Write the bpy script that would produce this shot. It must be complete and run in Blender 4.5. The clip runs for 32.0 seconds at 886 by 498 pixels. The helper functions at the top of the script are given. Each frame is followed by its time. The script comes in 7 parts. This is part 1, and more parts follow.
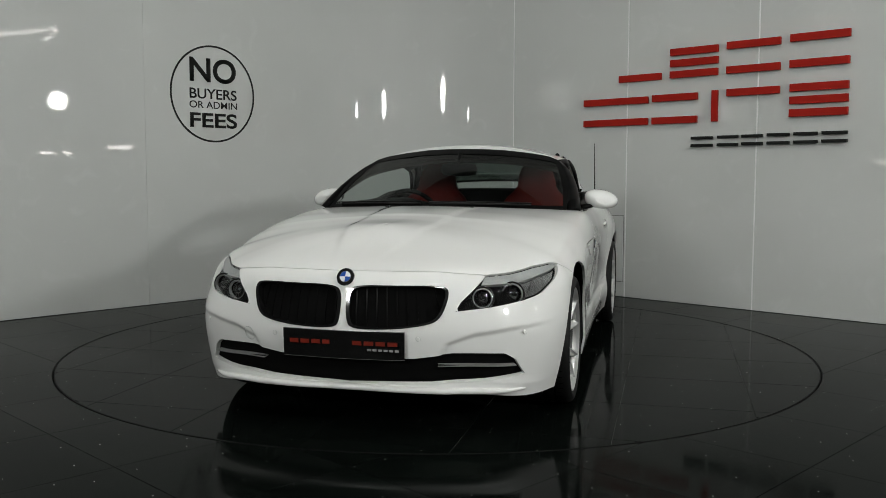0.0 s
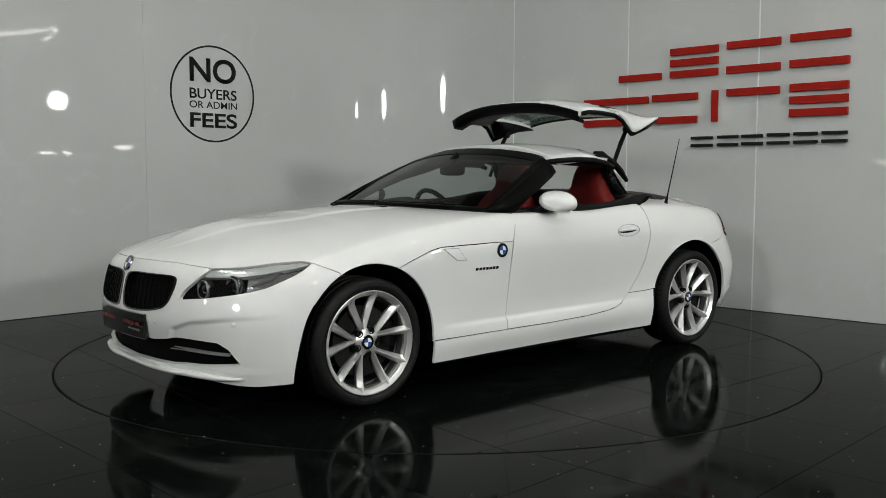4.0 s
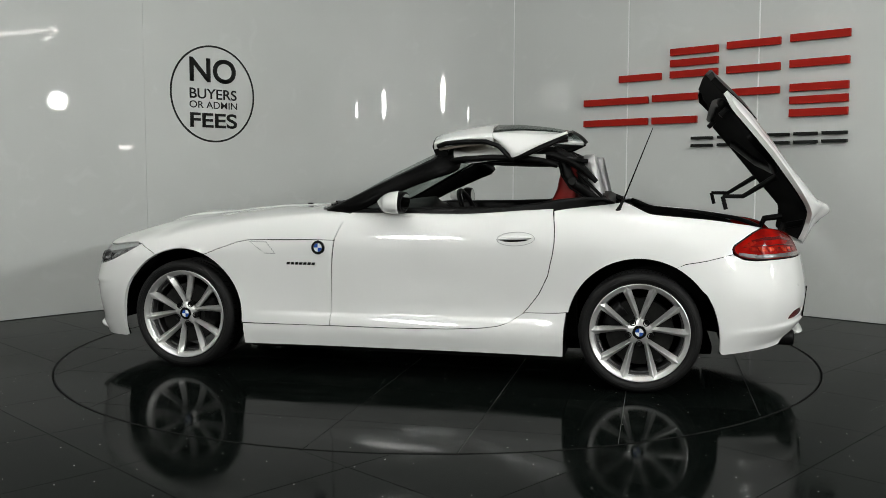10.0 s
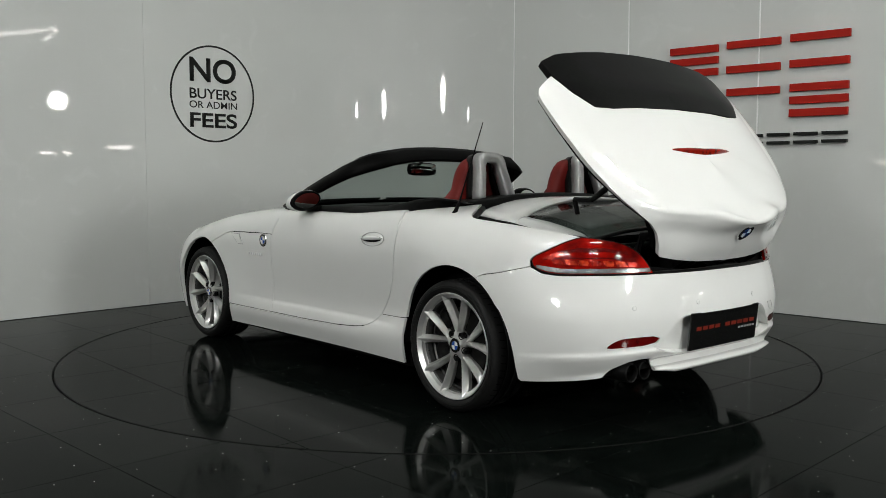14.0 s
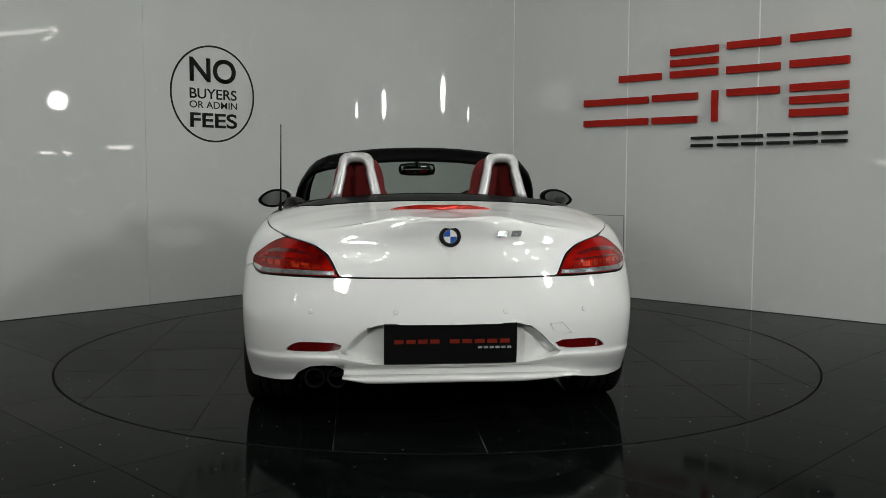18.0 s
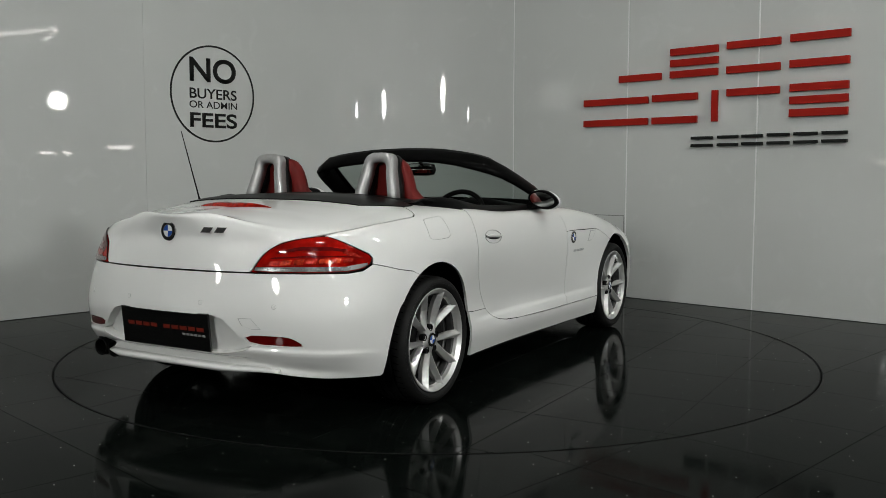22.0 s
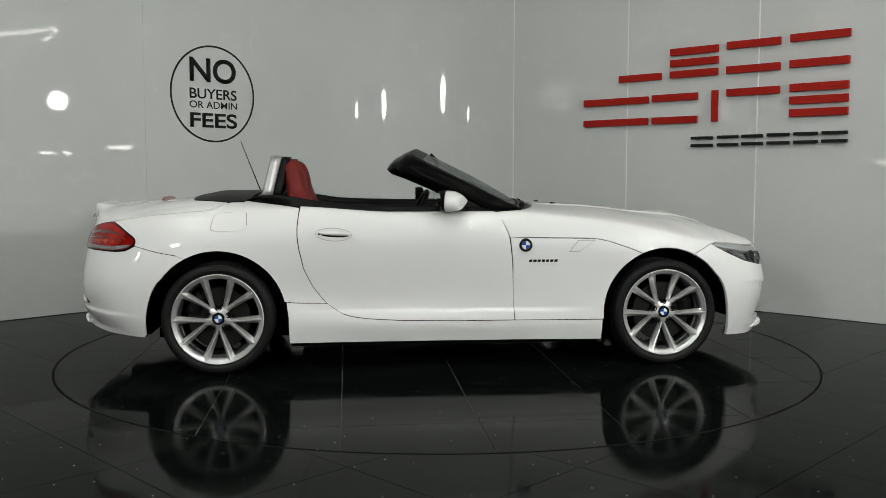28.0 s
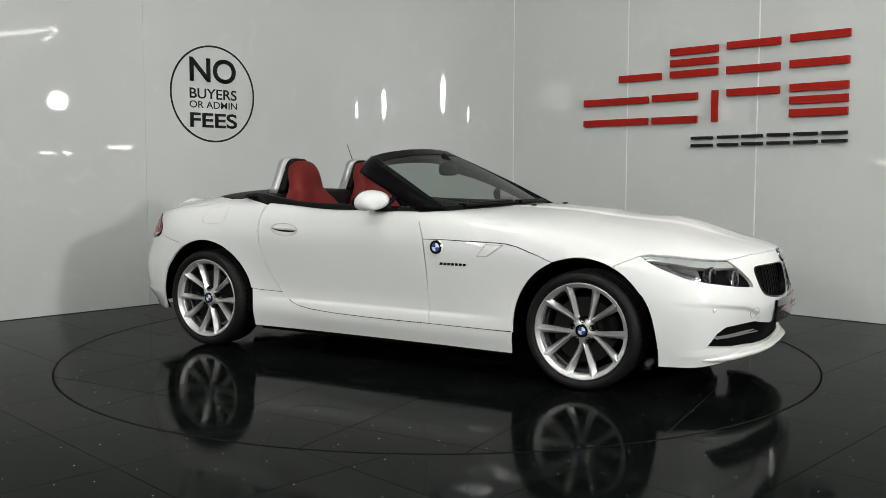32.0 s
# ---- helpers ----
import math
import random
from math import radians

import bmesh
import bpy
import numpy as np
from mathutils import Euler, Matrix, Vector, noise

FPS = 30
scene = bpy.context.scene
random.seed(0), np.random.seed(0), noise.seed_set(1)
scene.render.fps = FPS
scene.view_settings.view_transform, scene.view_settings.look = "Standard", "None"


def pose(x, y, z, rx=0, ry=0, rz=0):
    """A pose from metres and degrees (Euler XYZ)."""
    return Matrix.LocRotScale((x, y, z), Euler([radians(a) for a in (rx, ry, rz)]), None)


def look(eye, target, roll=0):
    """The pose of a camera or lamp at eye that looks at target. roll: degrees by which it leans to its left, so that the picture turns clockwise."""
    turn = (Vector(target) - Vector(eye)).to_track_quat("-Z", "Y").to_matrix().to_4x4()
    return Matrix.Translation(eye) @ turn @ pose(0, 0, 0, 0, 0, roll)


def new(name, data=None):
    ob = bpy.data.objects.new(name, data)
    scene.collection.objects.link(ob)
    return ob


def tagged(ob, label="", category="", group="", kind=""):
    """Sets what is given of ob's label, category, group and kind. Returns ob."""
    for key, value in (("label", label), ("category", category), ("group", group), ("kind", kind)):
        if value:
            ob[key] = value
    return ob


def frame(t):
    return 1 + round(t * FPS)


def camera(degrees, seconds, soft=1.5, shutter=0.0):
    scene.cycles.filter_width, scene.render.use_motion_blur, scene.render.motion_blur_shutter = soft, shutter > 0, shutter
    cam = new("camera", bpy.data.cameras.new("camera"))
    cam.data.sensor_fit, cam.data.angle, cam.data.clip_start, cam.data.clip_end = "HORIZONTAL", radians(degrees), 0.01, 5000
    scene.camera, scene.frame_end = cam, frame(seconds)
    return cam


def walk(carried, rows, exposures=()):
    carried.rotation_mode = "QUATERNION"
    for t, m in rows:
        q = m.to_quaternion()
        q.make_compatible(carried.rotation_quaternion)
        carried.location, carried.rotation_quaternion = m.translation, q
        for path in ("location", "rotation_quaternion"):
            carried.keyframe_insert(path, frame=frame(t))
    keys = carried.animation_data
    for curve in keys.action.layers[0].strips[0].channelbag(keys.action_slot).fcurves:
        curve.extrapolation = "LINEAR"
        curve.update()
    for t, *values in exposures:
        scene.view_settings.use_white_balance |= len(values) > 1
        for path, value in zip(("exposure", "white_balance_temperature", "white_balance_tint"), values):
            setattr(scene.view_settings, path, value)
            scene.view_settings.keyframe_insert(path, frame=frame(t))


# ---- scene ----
cam = camera(52.53, 32.0, soft=0.5)
EYE = (0.0, -5.623, 1.068)
# the clip's own drift of brightness, in stops
EXPOSURE = [(0.0, -0.63), (1.0, -0.47), (2.0, -0.42), (3.0, -0.45), (6.0, -0.70), (8.0, -0.70), (9.0, -0.5), (10.0, -0.3), (11.0, -0.25), (11.5, -0.20), (12.0, -0.13), (13.0, -0.25), (14.0, -0.38), (17.0, -0.72), (23.0, -0.68), (25.0, -0.55), (28.0, -0.46), (31.0, -0.20), (32.0, -0.13)]
CAM_POSE = Matrix.Translation(EYE) @ Matrix.Rotation(radians(-0.3085), 4, "Z") @ Matrix.Rotation(radians(90 - 4.639), 4, "X") @ Matrix.Rotation(radians(0.0913), 4, "Z")
walk(cam, [(0.0, CAM_POSE), (32.0, CAM_POSE)], exposures=EXPOSURE)

# the turntable's turn: degrees at 0 s and degrees a second
TURN_START, TURN_RATE = -104.55, -8.915
CAR_OFFSET = (-0.020, 0.133, 0.0)
DISC_RADIUS = 2.24


def turn(t):
    return TURN_START + TURN_RATE * t


# ---- world and lamps ----
world = bpy.data.worlds.new("world")
scene.world = world
world.use_nodes = True
world.node_tree.nodes["Background"].inputs["Color"].default_value = (0.03, 0.03, 0.032, 1)
world.node_tree.nodes["Background"].inputs["Strength"].default_value = 0.3

CEILING = 6.0


def lamp_at(name, eye, target, power, size, shape="DISK", size_y=0.1, colour=(1.0, 0.985, 0.96)):
    data = bpy.data.lights.new(name, "AREA")
    data.shape, data.size, data.energy, data.color = shape, size, power, colour
    if shape == "RECTANGLE":
        data.size_y = size_y
    ob = new(name, data)
    ob.matrix_world = look(eye, target)
    return ob


TONE = (0.985, 1.0, 0.962)
# a round key lamp to each side and a weaker one by each side wall; the ceiling battens follow as things
lamp_at("key_lamp", (5.2, -6.4, 2.7), (0.0, 0.2, 0.8), 262, 0.60, colour=TONE)
lamp_at("key_lamp", (-3.8, -8.3, 3.0), (0.0, 0.2, 0.8), 194, 0.80, colour=TONE)
lamp_at("side_lamp", (7.3, -2.7, 2.46), (-1.5, 0.8, 1.0), 30, 0.30, colour=TONE)
lamp_at("side_lamp", (-7.0, -5.45, 2.45), (0.0, 0.2, 0.8), 22, 0.33, colour=TONE)
BATTEN_GLOW = 202.0

# ---- materials ----


def node_mat(name, colour, rough=0.5, metal=0.0, coat=0.0, spec=0.5, noise_scale=0.0, noise_amount=0.0, bump=0.0, bump_scale=200.0, emit=0.0, rough_var=0.0, tint=None):
    m = bpy.data.materials.new(name)
    m.use_nodes = True
    nt = m.node_tree
    b = nt.nodes["Principled BSDF"]
    b.inputs["Base Color"].default_value = (*colour, 1)
    b.inputs["Roughness"].default_value = rough
    b.inputs["Metallic"].default_value = metal
    b.inputs["Coat Weight"].default_value = coat
    b.inputs["Coat Roughness"].default_value = 0.03
    b.inputs["Specular IOR Level"].default_value = spec
    tc = nt.nodes.new("ShaderNodeTexCoord")
    if noise_amount or rough_var:
        n = nt.nodes.new("ShaderNodeTexNoise")
        n.inputs["Scale"].default_value = noise_scale
        n.inputs["Detail"].default_value = 6
        nt.links.new(tc.outputs["Object"], n.inputs["Vector"])
        if noise_amount:
            r = nt.nodes.new("ShaderNodeMix")
            r.data_type = "RGBA"
            other = tint if tint else tuple(c * (1 - noise_amount) for c in colour)
            r.inputs["A"].default_value = (*colour, 1)
            r.inputs["B"].default_value = (*other, 1)
            ramp = nt.nodes.new("ShaderNodeMapRange")
            ramp.inputs["From Min"].default_value, ramp.inputs["From Max"].default_value = 0.35, 0.7
            nt.links.new(n.outputs["Fac"], ramp.inputs["Value"])
            nt.links.new(ramp.outputs["Result"], r.inputs["Factor"])
            nt.links.new(r.outputs["Result"], b.inputs["Base Color"])
        if rough_var:
            q = nt.nodes.new("ShaderNodeMapRange")
            q.inputs["From Min"].default_value, q.inputs["From Max"].default_value = 0.3, 0.7
            q.inputs["To Min"].default_value, q.inputs["To Max"].default_value = rough, rough + rough_var
            nt.links.new(n.outputs["Fac"], q.inputs["Value"])
            nt.links.new(q.outputs["Result"], b.inputs["Roughness"])
    if bump:
        n2 = nt.nodes.new("ShaderNodeTexNoise")
        n2.inputs["Scale"].default_value = bump_scale
        n2.inputs["Detail"].default_value = 4
        nt.links.new(tc.outputs["Object"], n2.inputs["Vector"])
        bp = nt.nodes.new("ShaderNodeBump")
        bp.inputs["Strength"].default_value = bump
        bp.inputs["Distance"].default_value = 0.002
        nt.links.new(n2.outputs["Fac"], bp.inputs["Height"])
        nt.links.new(bp.outputs["Normal"], b.inputs["Normal"])
    if emit:
        b.inputs["Emission Color"].default_value = (*colour, 1)
        b.inputs["Emission Strength"].default_value = emit
    return m


def glass_mat(name, colour, rough=0.0, gloss=0.05, edge_gloss=0.6):
    m = bpy.data.materials.new(name)
    m.use_nodes = True
    nt = m.node_tree
    nt.nodes.remove(nt.nodes["Principled BSDF"])
    out = nt.nodes["Material Output"]
    t = nt.nodes.new("ShaderNodeBsdfTransparent")
    t.inputs["Color"].default_value = (*colour, 1)
    g = nt.nodes.new("ShaderNodeBsdfGlossy")
    g.inputs["Roughness"].default_value = rough
    lw = nt.nodes.new("ShaderNodeLayerWeight")
    lw.inputs["Blend"].default_value = 0.5
    pw = nt.nodes.new("ShaderNodeMath")
    pw.operation = "POWER"
    pw.inputs[1].default_value = 4.0
    nt.links.new(lw.outputs["Facing"], pw.inputs[0])
    fr = nt.nodes.new("ShaderNodeMapRange")
    fr.inputs["To Min"].default_value, fr.inputs["To Max"].default_value = gloss, edge_gloss
    nt.links.new(pw.outputs["Value"], fr.inputs["Value"])
    mx = nt.nodes.new("ShaderNodeMixShader")
    nt.links.new(fr.outputs["Result"], mx.inputs["Fac"])
    nt.links.new(t.outputs["BSDF"], mx.inputs[1])
    nt.links.new(g.outputs["BSDF"], mx.inputs[2])
    nt.links.new(mx.outputs["Shader"], out.inputs["Surface"])
    return m


PAINT = node_mat("white_car_paint", (0.765, 0.77, 0.755), 0.38, coat=1.0, spec=0.20, noise_scale=2.0, noise_amount=0.02)
WALL = node_mat("grey_white_gloss_panel", (0.56, 0.575, 0.56), 0.45, coat=1.0, spec=0.15, noise_scale=1.4, noise_amount=0.04, bump=0.55, bump_scale=2.6)


def add_smudges(m):
    """Faint wiped streaks that lighten the gloss panel here and there."""
    nt = m.node_tree
    b = nt.nodes["Principled BSDF"]
    was = b.inputs["Base Color"].links[0].from_socket
    tc = nt.nodes.new("ShaderNodeTexCoord")
    n = nt.nodes.new("ShaderNodeTexNoise")
    n.inputs["Scale"].default_value = 4.5
    n.inputs["Detail"].default_value = 3
    n.inputs["Distortion"].default_value = 1.2
    nt.links.new(tc.outputs["Object"], n.inputs["Vector"])
    r = nt.nodes.new("ShaderNodeMapRange")
    r.inputs["From Min"].default_value, r.inputs["From Max"].default_value = 0.60, 0.78
    r.inputs["To Max"].default_value = 0.30
    nt.links.new(n.outputs["Fac"], r.inputs["Value"])
    mix = nt.nodes.new("ShaderNodeMix")
    mix.data_type = "RGBA"
    nt.links.new(r.outputs["Result"], mix.inputs["Factor"])
    nt.links.new(was, mix.inputs["A"])
    mix.inputs["B"].default_value = (0.66, 0.67, 0.66, 1)
    nt.links.new(mix.outputs["Result"], b.inputs["Base Color"])


add_smudges(WALL)
GROOVE = node_mat("panel_joint", (0.40, 0.41, 0.40), 0.5)
HATCH_GAP = node_mat("hatch_shadow_gap", (0.16, 0.165, 0.16), 0.6)
TILE = node_mat("dark_polished_tile", (0.0031, 0.0043, 0.0037), 0.035, spec=0.020, noise_scale=3.2, noise_amount=0.4, rough_var=0.11)


def add_flecks(m):
    """Pale mineral flecks a few millimetres wide and dust smears, placed anew on each tile."""
    nt = m.node_tree
    b = nt.nodes["Principled BSDF"]
    was = b.inputs["Base Color"].links[0].from_socket
    tc, info = nt.nodes.new("ShaderNodeTexCoord"), nt.nodes.new("ShaderNodeObjectInfo")
    shift = nt.nodes.new("ShaderNodeVectorMath")
    shift.operation = "ADD"
    far = nt.nodes.new("ShaderNodeVectorMath")
    far.operation = "SCALE"
    far.inputs[0].default_value = (37.0, 91.0, 0.0)
    nt.links.new(info.outputs["Random"], far.inputs["Scale"])
    nt.links.new(tc.outputs["Object"], shift.inputs[0])
    nt.links.new(far.outputs["Vector"], shift.inputs[1])
    cells = nt.nodes.new("ShaderNodeTexVoronoi")
    cells.voronoi_dimensions = "2D"
    cells.inputs["Scale"].default_value = 4.6
    cells.inputs["Randomness"].default_value = 1.0
    nt.links.new(shift.outputs["Vector"], cells.inputs["Vector"])
    spot = nt.nodes.new("ShaderNodeMath")
    spot.operation = "LESS_THAN"
    spot.inputs[1].default_value = 0.012
    nt.links.new(cells.outputs["Distance"], spot.inputs[0])
    mix = nt.nodes.new("ShaderNodeMix")
    mix.data_type = "RGBA"
    nt.links.new(spot.outputs["Value"], mix.inputs["Factor"])
    nt.links.new(was, mix.inputs["A"])
    mix.inputs["B"].default_value = (0.55, 0.56, 0.54, 1)
    # each tile has its own cloudiness, and thin dried smears of dust
    cloud = was.node.inputs["Factor"].links[0].from_node.inputs["Value"].links[0].from_node
    nt.links.new(shift.outputs["Vector"], cloud.inputs["Vector"])
    smear = nt.nodes.new("ShaderNodeTexNoise")
    smear.inputs["Scale"].default_value, smear.inputs["Detail"].default_value, smear.inputs["Distortion"].default_value = 1.7, 9.0, 2.2
    nt.links.new(shift.outputs["Vector"], smear.inputs["Vector"])
    reach = nt.nodes.new("ShaderNodeMapRange")
    reach.inputs["From Min"].default_value, reach.inputs["From Max"].default_value = 0.54, 0.74
    nt.links.new(smear.outputs["Fac"], reach.inputs["Value"])
    dusty = nt.nodes.new("ShaderNodeMix")
    dusty.data_type = "RGBA"
    nt.links.new(reach.outputs["Result"], dusty.inputs["Factor"])
    nt.links.new(mix.outputs["Result"], dusty.inputs["A"])
    dusty.inputs["B"].default_value = (0.0072, 0.0085, 0.0076, 1)
    nt.links.new(dusty.outputs["Result"], b.inputs["Base Color"])


add_flecks(TILE)
GROUT = node_mat("dark_grout", (0.022, 0.023, 0.022), 0.55, noise_scale=30, noise_amount=0.3)
DUSTY_JOINT = node_mat("dusty_tile_joint", (0.16, 0.165, 0.16), 0.8, spec=0.1, noise_scale=2.6, noise_amount=0.9)
BLACK = node_mat("black_plastic", (0.0045, 0.0045, 0.0045), 0.42, spec=0.11, noise_scale=40, noise_amount=0.3, bump=0.08, bump_scale=900)
GLOSSBLACK = node_mat("gloss_black", (0.006, 0.006, 0.006), 0.12, coat=0.6)
FRAME_BLACK = node_mat("satin_black_frame", (0.004, 0.004, 0.004), 0.30, spec=0.03, noise_scale=30, noise_amount=0.3)
LINER = node_mat("underbody_black", (0.003, 0.003, 0.003), 0.85, spec=0.08, noise_scale=20, noise_amount=0.4)
RUBBER = node_mat("tyre_rubber", (0.008, 0.008, 0.008), 0.6, spec=0.22, noise_scale=60, noise_amount=0.3, bump=0.1, bump_scale=400)
ALLOY = node_mat("silver_alloy", (0.70, 0.70, 0.69), 0.34, metal=0.76, coat=0.2, noise_scale=25, noise_amount=0.08)
BRAKE = node_mat("brake_disc_steel", (0.016, 0.016, 0.015), 0.5, metal=0.8, noise_scale=50, noise_amount=0.35)
# darker than the alloy: the shade behind the spokes is in this colour
BARREL = node_mat("shaded_rim_barrel", (0.10, 0.10, 0.10), 0.42, metal=0.6, noise_scale=30, noise_amount=0.4)
CHROME = node_mat("chrome", (0.85, 0.85, 0.86), 0.06, metal=1.0, rough_var=0.05, noise_scale=10)
LAMP_DARK = node_mat("dark_lamp_chrome", (0.10, 0.10, 0.10), 0.18, metal=0.9, coat=0.5, noise_scale=40, noise_amount=0.5)
LAMP_BROW = node_mat("pale_lamp_brow", (0.36, 0.37, 0.36), 0.38, metal=0.2, coat=0.3, noise_scale=30, noise_amount=0.08)
LINING_PALE = node_mat("beige_headlining", (0.34, 0.31, 0.26), 0.85, noise_scale=60, noise_amount=0.15)
LAMP_RING = node_mat("dull_lamp_ring", (0.34, 0.34, 0.34), 0.22, metal=0.6, coat=0.6, noise_scale=40, noise_amount=0.3)
LAMP_SILVER = node_mat("bright_lamp_silver", (0.36, 0.36, 0.36), 0.22, metal=0.75, coat=0.5, noise_scale=55, noise_amount=0.5)
JOINT_PALE = node_mat("pale_joint_strip", (0.80, 0.81, 0.80), 0.4, noise_scale=3, noise_amount=0.05)
SATIN = node_mat("satin_silver", (0.50, 0.50, 0.50), 0.40, metal=0.70, noise_scale=60, noise_amount=0.06)
HALL_PALE = node_mat("pale_hall_paint", (0.26, 0.26, 0.255), 0.7, noise_scale=2, noise_amount=0.08)
RED_LEATHER = node_mat("red_leather", (0.145, 0.008, 0.006), 0.55, spec=0.25, noise_scale=12, noise_amount=0.22, bump=0.25, bump_scale=350)
RED_LENS = node_mat("red_lens", (0.36, 0.0048, 0.0022), 0.10, coat=0.6, spec=0.05, noise_scale=9, noise_amount=0.6, tint=(0.055, 0.0012, 0.0012))
GLOW_RED = node_mat("bright_red_reflector", (0.55, 0.022, 0.008), 0.16, metal=0.5, coat=0.5, noise_scale=45, noise_amount=0.8, tint=(0.20, 0.004, 0.003))
CELL_RED = node_mat("bright_orange_red_cell", (0.72, 0.050, 0.010), 0.20, metal=0.4, coat=0.4, noise_scale=40, noise_amount=0.9, tint=(0.16, 0.003, 0.002))
STRIP_CLEAR = node_mat("clear_lamp_strip", (0.20, 0.20, 0.195), 0.15, metal=0.3, coat=1.0, noise_scale=60, noise_amount=0.4)
SMOKE = node_mat("smoked_clear_lens", (0.06, 0.06, 0.058), 0.12, metal=0.3, coat=1.0, noise_scale=60, noise_amount=0.4)
STRIP_GLOW = node_mat("lit_strip", (1.0, 0.93, 0.88), 0.5, emit=30.0)
DIM_GLOW = node_mat("dim_lit_strip", (1.0, 0.95, 0.9), 0.5, emit=13.0)
TUBE_GLOW = node_mat("lit_batten_diffuser", TONE, 0.5, emit=BATTEN_GLOW)
DARK_RED = node_mat("dark_red_lens", (0.11, 0.003, 0.003), 0.10, coat=1.0, noise_scale=20, noise_amount=0.2)
CLEAR_LENS = node_mat("silver_lens", (0.72, 0.72, 0.72), 0.12, metal=0.7, coat=1.0, noise_scale=30, noise_amount=0.3)
SIGN_RED = node_mat("red_sign_paint", (0.34, 0.012, 0.006), 0.55, spec=0.15, noise_scale=5, noise_amount=0.06)
SIGN_BLACK = node_mat("black_sign_paint", (0.006, 0.007, 0.006), 0.5, spec=0.2)
PLATE_RED = node_mat("dull_red_plate_print", (0.16, 0.016, 0.008), 0.3, coat=0.5)
PLATE_GREY = node_mat("grey_plate_print", (0.28, 0.28, 0.28), 0.3, coat=0.5)
DECK_BLACK = node_mat("satin_black_deck", (0.006, 0.006, 0.006), 0.36, spec=0.05, noise_scale=40, noise_amount=0.3)
BADGE_BLUE = node_mat("blue_enamel", (0.02, 0.08, 0.35), 0.15, coat=1.0)
BADGE_WHITE = node_mat("white_enamel", (0.75, 0.76, 0.78), 0.15, coat=1.0)
CEIL = node_mat("grey_hall_paint", (0.16, 0.16, 0.16), 0.8, noise_scale=4, noise_amount=0.2)
GLASS = glass_mat("tinted_screen_glass", (0.46, 0.51, 0.49), gloss=0.02)
DARK_GLASS = glass_mat("lamp_glass", (0.93, 0.94, 0.95), gloss=0.03, edge_gloss=0.35)
MIRROR = node_mat("mirror_glass", (0.62, 0.65, 0.63), 0.02, metal=1.0)

# ---- mesh helpers ----


def mesh_object(name, bm, material, parent=None, label="", smooth=False):
    me = bpy.data.meshes.new(name)
    bm.to_mesh(me)
    bm.free()
    me.materials.append(material)
    if smooth:
        for poly in me.polygons:
            poly.use_smooth = True
    ob = new(name, me)
    if parent is not None:
        ob.parent = parent
    if label:
        ob["label"] = label
    return ob


def part(name, bm, material, parent, label="", smooth=False):
    return mesh_object(name, bm, material, parent, label, smooth)


def box_bm(sx, sy, sz, at=(0, 0, 0), bevel=0.0, turn_by=None, bm=None):
    own = bmesh.new()
    bmesh.ops.create_cube(own, size=1.0)
    bmesh.ops.scale(own, vec=(sx, sy, sz), verts=own.verts)
    if bevel:
        bmesh.ops.bevel(own, geom=own.edges[:], offset=bevel, segments=2, profile=0.7, affect="EDGES")
    m = Matrix.Translation(at) @ (turn_by if turn_by is not None else Matrix.Identity(4))
    bmesh.ops.transform(own, matrix=m, verts=own.verts)
    return join(bm, own) if bm is not None else own


def join(bm, own):
    me = bpy.data.meshes.new("joined")
    own.to_mesh(me)
    own.free()
    bm.from_mesh(me)
    bpy.data.meshes.remove(me)
    return bm


def lathe(profile, steps=48, axis="Y", bm=None, closed=False):
    """Turns (radius, along) pairs about an axis."""
    bm = bm or bmesh.new()
    rings = []
    for k in range(steps):
        a = 2 * math.pi * k / steps
        ring = []
        for r, h in profile:
            c, s = r * math.cos(a), r * math.sin(a)
            ring.append(bm.verts.new((c, h, s) if axis == "Y" else (c, s, h) if axis == "Z" else (h, c, s)))
        rings.append(ring)
    for k in range(steps):
        a, b = rings[k], rings[(k + 1) % steps]
        for i in range(len(profile) - (0 if closed else 1)):
            j = (i + 1) % len(profile)
            bm.faces.new((a[i], a[j], b[j], b[i]))
    bmesh.ops.recalc_face_normals(bm, faces=bm.faces)
    return bm


def tube(points, radius, sides=10, bm=None, flat=1.0, ends=True):
    """A swept round bar along points; radius a number or one a point."""
    bm = bm or bmesh.new()
    pts = [Vector(q) for q in points]
    radii = radius if isinstance(radius, (list, tuple)) else [radius] * len(pts)
    rings, up_dir = [], Vector((0.13, 0.21, 0.97))
    for i, q in enumerate(pts):
        d = (pts[min(i + 1, len(pts) - 1)] - pts[max(i - 1, 0)]).normalized()
        a = d.cross(up_dir).normalized()
        b = a.cross(d).normalized()
        rings.append([bm.verts.new(q + (a * math.cos(w) + b * math.sin(w) * flat) * radii[i]) for w in (2 * math.pi * k / sides for k in range(sides))])
    for a, b in zip(rings, rings[1:]):
        for k in range(sides):
            bm.faces.new((a[k], a[(k + 1) % sides], b[(k + 1) % sides], b[k]))
    if ends:
        bm.faces.new(rings[0][::-1])
        bm.faces.new(rings[-1])
    bmesh.ops.recalc_face_normals(bm, faces=bm.faces)
    return bm


